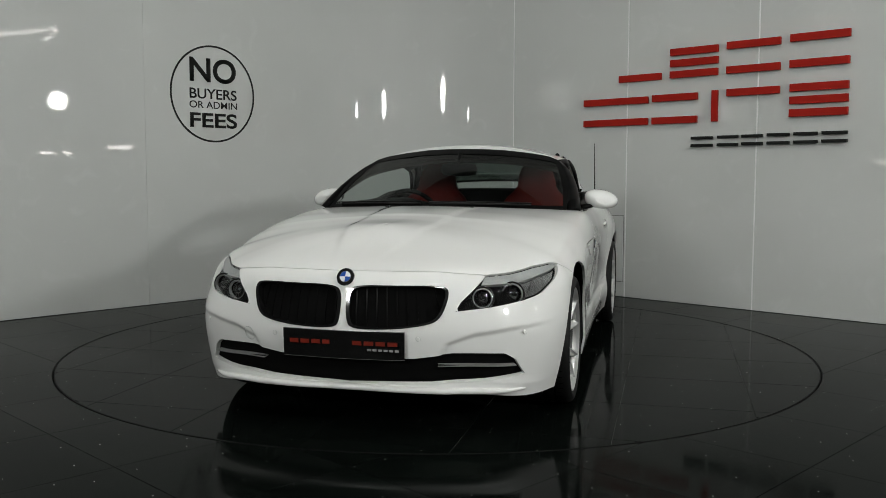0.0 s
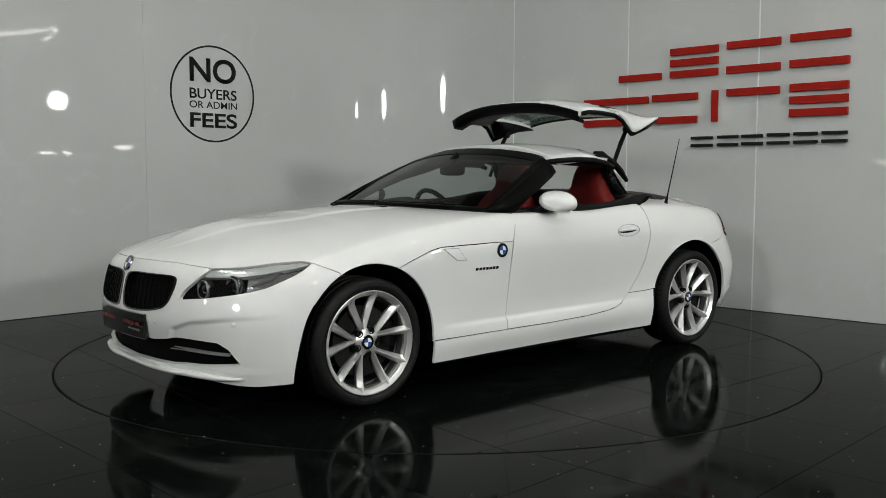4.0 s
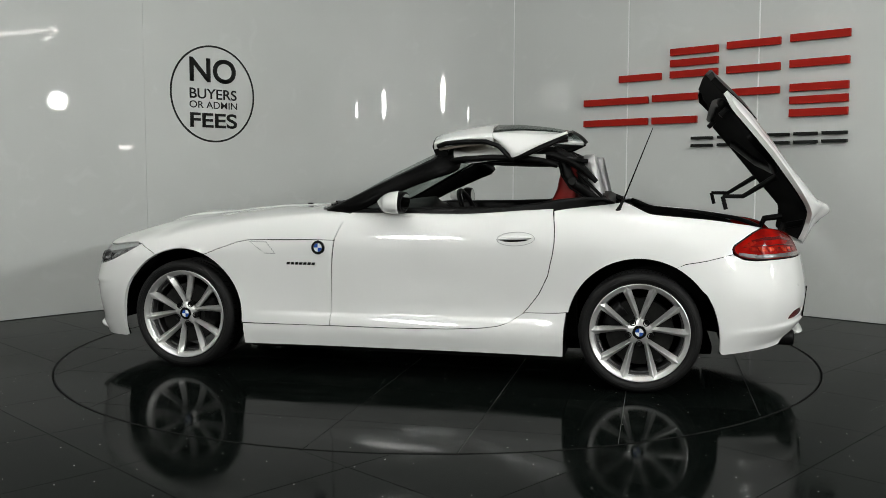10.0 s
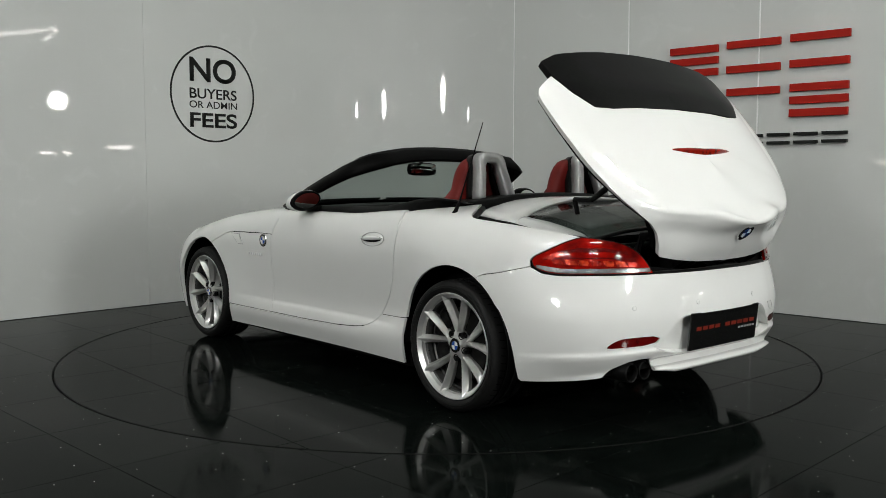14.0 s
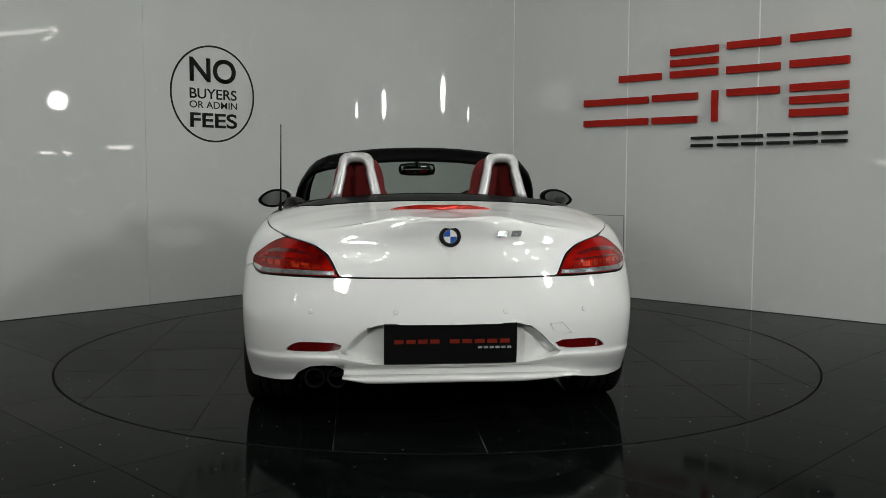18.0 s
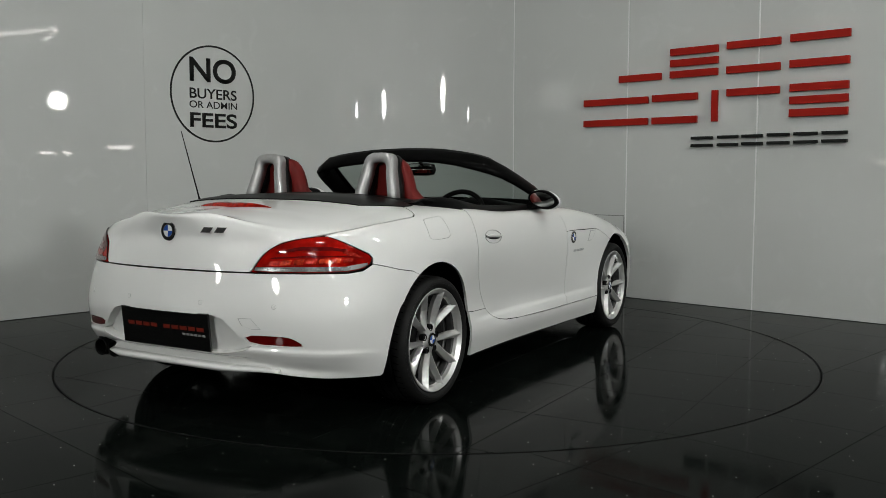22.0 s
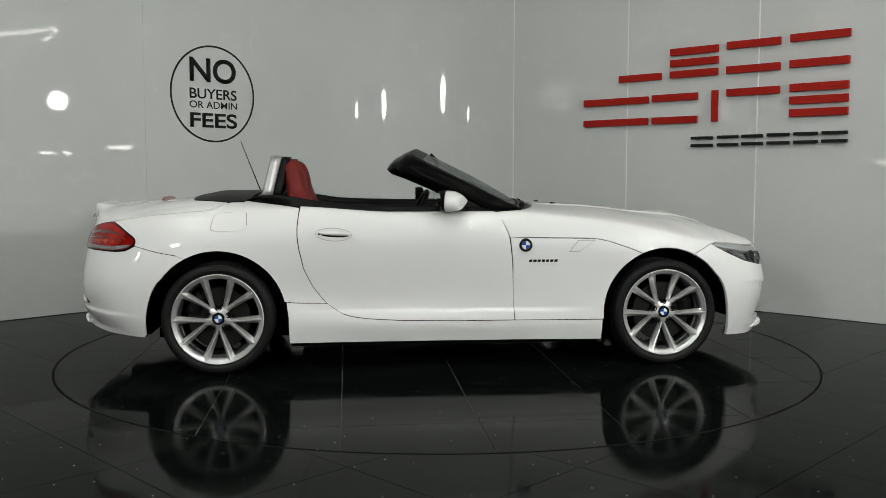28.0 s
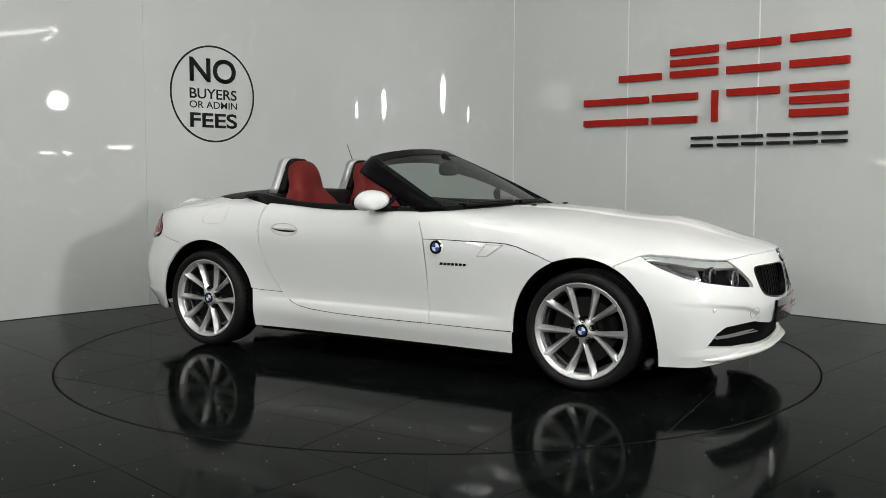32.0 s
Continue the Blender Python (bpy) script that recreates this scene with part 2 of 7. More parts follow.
def prism(outline, depth, frame_m=None, bm=None, bevel=0.0):
    """A flat outline in x, y pulled up along z by depth, then posed."""
    own = bmesh.new()
    bottom = [own.verts.new((x, y, 0)) for x, y in outline]
    own.faces.new(bottom)
    got = bmesh.ops.extrude_face_region(own, geom=own.faces[:])
    bmesh.ops.translate(own, vec=(0, 0, depth), verts=[v for v in got["geom"] if isinstance(v, bmesh.types.BMVert)])
    bmesh.ops.recalc_face_normals(own, faces=own.faces)
    if bevel:
        bmesh.ops.bevel(own, geom=own.edges[:], offset=bevel, segments=1, affect="EDGES")
    if frame_m is not None:
        bmesh.ops.transform(own, matrix=frame_m, verts=own.verts)
    return join(bm, own) if bm is not None else own


# ---- the body's one smooth surface ----
# BODY MATH BEGIN


def pchip(xs, ys, x, level=False, level_end=False):
    """Smooth, unwavering curve through knots; ys may have columns."""
    xs, ys, x = np.asarray(xs, float), np.asarray(ys, float), np.asarray(x, float)
    flat = ys.ndim == 1
    if flat:
        ys = ys[:, None]
    h = np.diff(xs)[:, None]
    d = np.diff(ys, axis=0) / h
    m = np.zeros_like(ys)
    w1, w2 = 2 * h[1:] + h[:-1], h[1:] + 2 * h[:-1]
    ok = d[:-1] * d[1:] > 0
    safe = np.where(ok, w1 / np.where(d[:-1] == 0, 1, d[:-1]) + w2 / np.where(d[1:] == 0, 1, d[1:]), 1)
    m[1:-1] = np.where(ok, (w1 + w2) / safe, 0)
    m[0], m[-1] = (0, 0) if level else (d[0], d[-1] * (not level_end))
    k = np.clip(np.searchsorted(xs, x, side="right") - 1, 0, len(xs) - 2)
    t = ((x - xs[k]) / h[k, 0])[..., None]
    hh = h[k]
    out = (2 * t**3 - 3 * t**2 + 1) * ys[k] + (t**3 - 2 * t**2 + t) * hh * m[k] + (-2 * t**3 + 3 * t**2) * ys[k + 1] + (t**3 - t**2) * hh * m[k + 1]
    return out[..., 0] if flat else out


def catmull(xs, ys, x):
    """Smooth curve through knots with central slopes."""
    xs, ys, x = np.asarray(xs, float), np.asarray(ys, float), np.asarray(x, float)
    m = np.gradient(ys, xs, axis=0)
    k = np.clip(np.searchsorted(xs, x, side="right") - 1, 0, len(xs) - 2)
    h = (xs[k + 1] - xs[k])
    t = (x - xs[k]) / h
    t, h = t[..., None], h[..., None]
    return (2 * t**3 - 3 * t**2 + 1) * ys[k] + (t**3 - 2 * t**2 + t) * h * m[k] + (-2 * t**3 + 3 * t**2) * ys[k + 1] + (t**3 - t**2) * h * m[k + 1]


# half plan outline at the widest height, nose to tail
OUTLINE = np.array([(2.075, 0), (2.058, .25), (2.005, .45), (1.905, .66), (1.79, .775), (1.62, .846), (1.42, .868), (1.10, .876), (.70, .873), (.35, .868),
                    (-.10, .854), (-.50, .852), (-.80, .866), (-1.05, .886), (-1.30, .896), (-1.50, .886), (-1.70, .846), (-1.86, .770), (-1.98, .640), (-2.06, .45), (-2.105, .22), (-2.118, 0)])
_chord = np.concatenate([[0], np.cumsum(np.hypot(*np.diff(OUTLINE, axis=0).T))])
_fine = np.linspace(0, _chord[-1], 8000)
_path = catmull(_chord, OUTLINE, _fine)
_path[0, 1] = _path[-1, 1] = 0
S_NOSE, S_TAIL = 0.0, _chord[-1]


def s_at_x(x):
    """The way along the outline at a side's x."""
    return np.interp(-np.asarray(x, float), -_path[:, 0], _fine)


# sections: station s, then depth and height from sill to shoulder, then the crown
SECTIONS = [
    (0.0, (.06, .20, .03, .30, .0, .44, .02, .58, .055, .675, .50, .757, .838)),
    (0.46, (.06, .19, .025, .29, .0, .43, .025, .57, .075, .672, .50, .765, .842)),
    (s_at_x(1.79), (.05, .155, .02, .26, .0, .42, .03, .56, .12, .675, .50, .787, .845)),
    (s_at_x(1.50), (.03, .155, .01, .28, .0, .45, .01, .60, .075, .700, .50, .810, .850)),
    (s_at_x(1.24), (.02, .155, .005, .28, .0, .45, .005, .62, .075, .755, .50, .834, .861)),
    (s_at_x(.85), (.025, .155, .008, .26, .012, .43, .0, .66, .070, .822, .50, .874, .892)),
    (s_at_x(.35), (.03, .158, .008, .265, .022, .40, .0, .69, .068, .868, .50, .897, .907)),
    (s_at_x(-.3), (.03, .158, .004, .265, .028, .40, .0, .70, .066, .868, .50, .890, .900)),
    (s_at_x(-.8), (.03, .160, .012, .275, .03, .42, .003, .70, .080, .890, .50, .945, .955)),
    (s_at_x(-1.24), (.02, .17, .004, .30, .0, .50, .014, .70, .105, .876, .50, .948, .962)),
    (s_at_x(-1.55), (.03, .19, .01, .30, .0, .48, .02, .69, .110, .855, .50, .915, .930)),
    (s_at_x(-1.86), (.07, .21, .02, .32, .0, .47, .055, .68, .135, .832, .50, .888, .912)),
    (S_TAIL - .45, (.05, .255, .025, .34, .01, .47, .050, .67, .152, .856, .50, .890, .903)),
    (S_TAIL, (.05, .262, .025, .34, .005, .47, .045, .67, .062, .890, .50, .902, .906)),
]
_st = np.array([a for a, _ in SECTIONS])
_val = np.array([b for _, b in SECTIONS])
S_N, V_N = 900, 241
S_GRID, V_GRID = np.linspace(S_NOSE, S_TAIL, S_N), np.linspace(0, 6, V_N)


def _build_table():
    px = np.interp(S_GRID, _fine, _path[:, 0])
    py = np.interp(S_GRID, _fine, _path[:, 1])
    a, b = s_at_x(1.10), s_at_x(-1.30)
    qx = px.copy()
    front, back = S_GRID < a, S_GRID > b
    # the spine bunches towards the ends
    u = (a - S_GRID[front]) / a
    qx[front] = 1.10 + 0.38 * (1 - (1 - u) ** 2) ** 1.0
    u = (S_GRID[back] - b) / (S_TAIL - b)
    qx[back] = -1.30 - 0.42 * (1 - (1 - u) ** 2)
    sec = pchip(_st, _val, S_GRID, True)
    span = np.hypot(px - qx, py)
    depth = np.stack([sec[:, 0], sec[:, 2], sec[:, 4], sec[:, 6], sec[:, 8], sec[:, 10] * span, span], 1)
    high = np.stack([sec[:, 1], sec[:, 3], sec[:, 5], sec[:, 7], sec[:, 9], sec[:, 11], sec[:, 12]], 1)
    knots = np.arange(7.0)
    d = pchip(knots, depth.T, V_GRID).T
    z = pchip(knots, high.T, V_GRID, level_end=True).T
    fx, fy = (qx - px) / np.maximum(span, 1e-6), -py / np.maximum(span, 1e-6)
    return np.stack([px[:, None] + fx[:, None] * d, py[:, None] + fy[:, None] * d, z], 2)


TABLE = _build_table()
# the rear deck swells towards the middle, and the doors are hollowed above a low crease
_x, _y, _z = TABLE[..., 0], TABLE[..., 1], TABLE[..., 2]
_swell = pchip((0.85, 1.0, 1.33, 1.46, 1.55, 1.65, 1.75, 1.85, 1.95, 2.03), (0.0, 0.014, 0.013, 0.016, 0.017, 0.018, 0.012, 0.006, 0.001, 0.0), np.clip(-_x, 0.85, 2.03), True) * np.clip(1 - (np.abs(_y) / 0.66) ** 3.5, 0, 1)
_hollow = 0.010 * np.where(_z > 0.338, np.exp(-(_z - 0.338) / 0.055), np.clip((_z - 0.322) / 0.016, 0, 1)) * np.clip((0.84 - _x) / 0.25, 0, 1) * np.clip((_x + 0.82) / 0.25, 0, 1)
TABLE = TABLE + np.stack([np.zeros_like(_x), -_hollow * (V_GRID < 4)[None, :], _swell * (V_GRID > 4)[None, :]], 2)
_ds, _dv = S_GRID[1] - S_GRID[0], V_GRID[1] - V_GRID[0]
_nrm = np.cross(np.gradient(TABLE, axis=1), np.gradient(TABLE, axis=0))
_nrm /= np.maximum(np.linalg.norm(_nrm, axis=2, keepdims=True), 1e-9)
if _nrm[S_N // 2, 60, 1] < 0:
    _nrm = -_nrm
# level across the middle line, and steady where the spine bunches
_fan = (S_GRID < s_at_x(1.10)) | (S_GRID > s_at_x(-1.30))
_nrm[np.ix_(_fan, V_GRID > 5.8)] = _nrm[_fan, int(round(5.8 / _dv))][:, None, :]
for _k in (0, S_N - 1):
    _nrm[_k, :, 1] = 0
    _nrm[_k] /= np.linalg.norm(_nrm[_k], axis=1, keepdims=True)


def _look_up(tab, s, v):
    """Cubic reading of the table, so that the panels reflect smoothly."""
    a = np.clip((np.asarray(s, float) - S_NOSE) / _ds, 0, S_N - 1.0001)
    b = np.clip(np.asarray(v, float) / _dv, 0, V_N - 1.0001)
    i, j = a.astype(int), b.astype(int)
    a, b = a - i, b - j

    def weights(u):
        return (-0.5 * u + u**2 - 0.5 * u**3, 1 - 2.5 * u**2 + 1.5 * u**3, 0.5 * u + 2 * u**2 - 1.5 * u**3, -0.5 * u**2 + 0.5 * u**3)

    out = 0.0
    for k, wa in enumerate(weights(a)):
        for m, wb in enumerate(weights(b)):
            out = out + tab[np.clip(i + k - 1, 0, S_N - 1), np.clip(j + m - 1, 0, V_N - 1)] * (wa * wb)[..., None]
    return out


def body(s, v):
    return _look_up(TABLE, s, v)


def body_normal(s, v):
    n = _look_up(_nrm, s, v)
    return n / np.linalg.norm(n, axis=-1, keepdims=True)


def v_at_z(s, z):
    """The section parameter at height z on the side of station s."""
    i = int(round((s - S_NOSE) / _ds))
    col = TABLE[min(max(i, 0), S_N - 1), :, 2]
    k = int(np.argmax(col))
    return float(np.interp(z, col[: k + 1], V_GRID[: k + 1]))


def v_at_y(s, y):
    """The section parameter where the upper side reaches half width y."""
    i = int(round((s - S_NOSE) / _ds))
    col = TABLE[min(max(i, 0), S_N - 1), 120:, 1]
    return float(np.interp(-y, -col, V_GRID[120:]))


def xz(x, z):
    s = float(s_at_x(x))
    return (s, v_at_z(s, z))


def xy(x, y):
    s = float(s_at_x(x))
    return (s, v_at_y(s, y))


def yz_front(y, z):
    s = float(np.interp(y, _path[:3600, 1], _fine[:3600]))
    return (s, v_at_z(s, z))


def yz_back(y, z):
    s = float(np.interp(-y, -_path[4400:, 1], _fine[4400:]))
    return (s, v_at_z(s, z))


def top_at(x, y):
    """The s, v of the upper surface over a place in plan."""
    k = 155
    e = (TABLE[:, k:, 0] - x) ** 2 + (TABLE[:, k:, 1] - y) ** 2
    i, j = np.unravel_index(np.argmin(e), e.shape)
    return (float(S_GRID[i]), float(V_GRID[j + k]))


# BODY MATH END
# ---- room ----
def quad_sheet(name, pts, material, thick, back, label, category, parent=None):
    """A flat slab: a convex outline with thickness towards back."""
    bm = bmesh.new()
    front = [bm.verts.new(q) for q in pts]
    rear = [bm.verts.new(Vector(q) + Vector(back) * thick) for q in pts]
    bm.faces.new(front)
    bm.faces.new(rear[::-1])
    for i in range(len(pts)):
        j = (i + 1) % len(pts)
        bm.faces.new((front[j], front[i], rear[i], rear[j]))
    bmesh.ops.recalc_face_normals(bm, faces=bm.faces)
    ob = mesh_object(name, bm, material, parent)
    if category:
        tagged(ob, label, category, kind="structure")
    return ob


# plan of the backdrop: a straight left run, a rounded corner, a straight right run
LEFT_DIR = Vector((0.698, 0.716, 0)).normalized()
RIGHT_DIR = Vector((0.733, -0.681, 0)).normalized()
LEFT_PT, RIGHT_PT = Vector((-2.39, 1.769, 0)), Vector((2.507, 1.484, 0))


def meet(p, d, q, e):
    k = (q - p).cross(e).z / d.cross(e).z
    return p + d * k


CORNER = meet(LEFT_PT, LEFT_DIR, RIGHT_PT, RIGHT_DIR)
CURVE_LEN = 1.28
ARC_A, ARC_B = CORNER - LEFT_DIR * CURVE_LEN, CORNER + RIGHT_DIR * CURVE_LEN
LEFT_IN, RIGHT_IN = Vector((LEFT_DIR.y, -LEFT_DIR.x, 0)), Vector((RIGHT_DIR.y, -RIGHT_DIR.x, 0))
ARC_C = meet(ARC_A, LEFT_IN, ARC_B, RIGHT_IN)
ARC_R = (ARC_A - ARC_C).length


def plan_at(u):
    """A point of the backdrop's plan and its inward direction; u in metres from the curve's start."""
    a0 = math.atan2(ARC_A.y - ARC_C.y, ARC_A.x - ARC_C.x)
    a1 = math.atan2(ARC_B.y - ARC_C.y, ARC_B.x - ARC_C.x)
    arc = ARC_R * abs(a1 - a0)
    if u < 0:
        return ARC_A + LEFT_DIR * u, LEFT_IN
    if u > arc:
        return ARC_B + RIGHT_DIR * (u - arc), RIGHT_IN
    a = a0 + (a1 - a0) * u / arc
    d = Vector((math.cos(a), math.sin(a), 0))
    return ARC_C + d * ARC_R, -d


ARC_LEN = ARC_R * abs(math.atan2(ARC_A.y - ARC_C.y, ARC_A.x - ARC_C.x) - math.atan2(ARC_B.y - ARC_C.y, ARC_B.x - ARC_C.x))
WALL_TOP = CEILING


def wall_strip(name, u0, u1, z0, z1, proud, thick, material, parent, steps=1, label=""):
    bm = bmesh.new()
    cols = []
    for k in range(steps + 1):
        q, n = plan_at(u0 + (u1 - u0) * k / steps)
        f, b = q + n * proud, q - n * (thick - proud)
        cols.append([bm.verts.new((f.x, f.y, z0)), bm.verts.new((f.x, f.y, z1)), bm.verts.new((b.x, b.y, z1)), bm.verts.new((b.x, b.y, z0))])
    for a, b in zip(cols, cols[1:]):
        for i in range(4):
            j = (i + 1) % 4
            bm.faces.new((a[i], b[i], b[j], a[j]))
    bm.faces.new(cols[0])
    bm.faces.new(cols[-1][::-1])
    bmesh.ops.recalc_face_normals(bm, faces=bm.faces)
    ob = mesh_object(name, bm, material, parent, label)
    if steps > 1:
        for poly in ob.data.polygons:
            poly.use_smooth = abs(poly.normal.z) < 0.5
        ob.data.set_sharp_from_angle(angle=0.5)
    return ob


# places of the upright joints, as ways along the plan
def u_right(px):
    return ARC_LEN + (Vector(px) - ARC_B.to_2d()).dot(RIGHT_DIR.to_2d())


JOINT_L = -(ARC_A.to_2d() - Vector((-2.39, 1.769))).dot(LEFT_DIR.to_2d())
JOINT_C = ARC_LEN
JOINT_R1 = u_right((1.655, 2.284))
JOINT_R2 = u_right((2.507, 1.484))
wall_back = wall_strip("wall_back", -7.0, ARC_LEN + 5.2, 0, WALL_TOP, -0.022, 0.15, GROOVE, None, 80)
tagged(wall_back, "curved grey-white gloss panelled showroom wall", "wall", kind="structure")
edges = [-6.9, JOINT_L - 2.45, JOINT_L, JOINT_C, JOINT_R1, JOINT_R2, JOINT_R2 + 1.2, JOINT_R2 + 2.4, ARC_LEN + 5.15]
for k, (a, b) in enumerate(zip(edges, edges[1:])):
    gap = 0.0008 if k < 3 else 0.006
    steps = 48 if a < 0 < b or 0 <= a < ARC_LEN else 1
    wall_strip("panel", a + gap, b - gap, 0.004, WALL_TOP - 0.002, 0.0, 0.02, WALL, wall_back, steps)
for a in (JOINT_C, JOINT_R1, JOINT_R2, JOINT_R2 + 1.2, JOINT_R2 + 2.4):
    wall_strip("joint_strip", a - 0.005, a + 0.005, 0.004, WALL_TOP - 0.002, 0.003, 0.02, JOINT_PALE, wall_back)
# low access hatch beside a joint
# plate behind the hatch; its dark edge stands for shade in the gap
wall_strip("hatch_gap", JOINT_R1 - 0.405, JOINT_R1 - 0.013, 0.134, 0.725, 0.0025, 0.004, HATCH_GAP, wall_back, 1)
wall_strip("access_hatch", JOINT_R1 - 0.40, JOINT_R1 - 0.018, 0.14, 0.72, 0.012, 0.012, WALL, wall_back, 1)

# the closing walls and the ceiling, out of view
quad_sheet("wall_front", [(-9.0, -11, 0), (9.0, -11, 0), (9.0, -11, CEILING), (-9.0, -11, CEILING)], HALL_PALE, 0.15, (0, -1, 0), "plain grey wall closing the showroom", "wall")
quad_sheet("wall_left", [(-9.0, -11, 0), (-9.0, 6, 0), (-9.0, 6, CEILING), (-9.0, -11, CEILING)], CEIL, 0.15, (-1, 0, 0), "plain dark wall closing the showroom", "wall")
quad_sheet("wall_right", [(9.0, -11, 0), (9.0, 6, 0), (9.0, 6, CEILING), (9.0, -11, CEILING)], CEIL, 0.15, (1, 0, 0), "plain dark wall closing the showroom", "wall")
quad_sheet("wall_rear", [(-9.0, 6, 0), (9.0, 6, 0), (9.0, 6, CEILING), (-9.0, 6, CEILING)], CEIL, 0.15, (0, 1, 0), "plain dark wall closing the showroom", "wall")
quad_sheet("ceiling", [(-9.0, -11, CEILING), (9.0, -11, CEILING), (9.0, 6, CEILING), (-9.0, 6, CEILING)], CEIL, 0.15, (0, 0, 1), "dark showroom ceiling", "ceiling")

# ceiling battens in three rows over the stage
for bx in (-2.6, 1.5, 5.4):
    for by in (-9.0, -5.6, -2.2):
        batten = tagged(new("ceiling_light"), "slim white ceiling batten light, lit", "ceiling light", group="ceiling battens")
        batten.location = (bx, by, CEILING - 0.002)
        part("housing", box_bm(1.26, 0.13, 0.05, (0, 0, -0.025), 0.006), WALL, batten)
        part("diffuser", box_bm(1.20, 0.10, 0.012, (0, 0, -0.057), 0.004), TUBE_GLOW, batten, "glowing white diffuser")

# slim lit strips on the far walls
def wall_light(x, y, z, wide, high, turn_z, label, group, glow, tilt=0.0):
    lit = tagged(new("wall_light"), label, "wall light", group=group)
    lit.matrix_local = pose(x, y, z, 0, 0, turn_z) @ pose(0, 0, 0, tilt, 0, 0)
    part("backplate", box_bm(0.03, wide + 0.05, high + 0.05, (0.02, 0, 0), 0.005), BLACK, lit)
    part("diffuser", box_bm(0.02, wide, high, (0, 0, 0), 0.004), glow, lit, "glowing warm white strip")


for y, z, w in ((-3.60, 1.53, 0.32), (-3.20, 1.53, 0.12), (-2.10, 1.65, 0.50), (-1.60, 1.68, 0.10)):
    wall_light(8.96, y, z, w, 0.05, 0, "slim lit strip light on the side wall", "side wall strips", STRIP_GLOW)
wall_light(-8.96, -6.45, 1.37, 0.55, 0.05, 180, "slim lit strip light on the side wall", "side wall strips", STRIP_GLOW)
for y, z, w, tilt in ((-3.95, 3.98, 1.30, 6), (-3.46, 3.90, 0.34, 38)):
    wall_light(8.96, y, z, w, 0.07, 0, "dim strip light high on the side wall", "high wall strips", DIM_GLOW, tilt)
for x, z, w, h in ((4.25, 2.78, 0.055, 0.36), (5.50, 2.74, 0.06, 0.34), (5.66, 2.70, 0.07, 0.40), (5.80, 2.76, 0.04, 0.22), (8.20, 4.66, 0.42, 0.30), (8.78, 4.07, 0.14, 0.22), (8.74, 3.72, 0.12, 0.12)):
    wall_light(x, -10.96, z, w, h, -90, "small upright lit panel on the far wall", "far wall panels", DIM_GLOW)

# ---- floor: a dark bed with polished tiles laid at 45 degrees round the turntable ----
TILE_SIZE = 0.605
bm = bmesh.new()
ring_n = 128
inner = [bm.verts.new((math.cos(a) * (DISC_RADIUS + 0.006), math.sin(a) * (DISC_RADIUS + 0.006), -0.004)) for a in (2 * math.pi * k / ring_n for k in range(ring_n))]
outer = []
for k in range(ring_n):
    a = 2 * math.pi * k / ring_n
    c, s = math.cos(a), math.sin(a)
    r = min(9.4 / max(abs(c), 1e-6), (12.0 if s < 0 else 6.5) / max(abs(s), 1e-6))
    outer.append(bm.verts.new((c * r, s * r, -0.004)))
for k in range(ring_n):
    j = (k + 1) % ring_n
    bm.faces.new((inner[k], inner[j], outer[j], outer[k]))
got = bmesh.ops.extrude_face_region(bm, geom=bm.faces[:])
bmesh.ops.translate(bm, vec=(0, 0, -0.15), verts=[v for v in got["geom"] if isinstance(v, bmesh.types.BMVert)])
bmesh.ops.recalc_face_normals(bm, faces=bm.faces)
floor_bed = tagged(mesh_object("floor", bm, GROUT), "dark polished tile floor with a sunken turntable", "floor", kind="structure")


def tile_bm(poly, z0, z1, bev=0.0012):
    """A tile with eased upper edges."""
    bm = bmesh.new()
    n = len(poly)
    cx, cy = sum(q[0] for q in poly) / n, sum(q[1] for q in poly) / n
    low = [bm.verts.new((x, y, z0)) for x, y in poly]
    mid = [bm.verts.new((x, y, z1 - bev)) for x, y in poly]
    top = [bm.verts.new((x + (cx - x) * 0.0022, y + (cy - y) * 0.0022, z1)) for x, y in poly]
    bm.faces.new(top)
    for i in range(n):
        j = (i + 1) % n
        bm.faces.new((low[i], low[j], mid[j], mid[i]))
        bm.faces.new((mid[i], mid[j], top[j], top[i]))
    bmesh.ops.recalc_face_normals(bm, faces=bm.faces)
    return bm


def cut_outside_disc(poly, radius):
    """The part of a convex tile outside the round hole, as a polygon that follows the rim."""
    pts = []
    n = len(poly)
    fine = []
    for i in range(n):
        a, b = Vector(poly[i]), Vector(poly[(i + 1) % n])
        for k in range(24):
            fine.append(a.lerp(b, k / 24))
    keep = [q.length >= radius for q in fine]
    if all(keep):
        return [poly]
    if not any(keep):
        return []
    m = len(fine)
    start = next(i for i in range(m) if keep[i] and not keep[i - 1])
    run, out = [], []
    for k in range(m + 1):
        i = (start + k) % m
        if keep[i] and k < m:
            run.append(fine[i])
        elif run:
            a0, a1 = math.atan2(run[-1].y, run[-1].x), math.atan2(run[0].y, run[0].x)
            d = (a1 - a0 + math.pi) % (2 * math.pi) - math.pi
            arc = [Vector((math.cos(a0 + d * j / 14), math.sin(a0 + d * j / 14))) * radius for j in range(0, 15)]
            corners = [q for j, q in enumerate(run) if j in (0, len(run) - 1) or (run[j] - run[j - 1]).normalized().dot((run[j + 1] - run[j]).normalized()) < 0.99]
            out.append([tuple(q) for q in corners + arc])
            run = []
    return [o for o in out if len(o) >= 4]


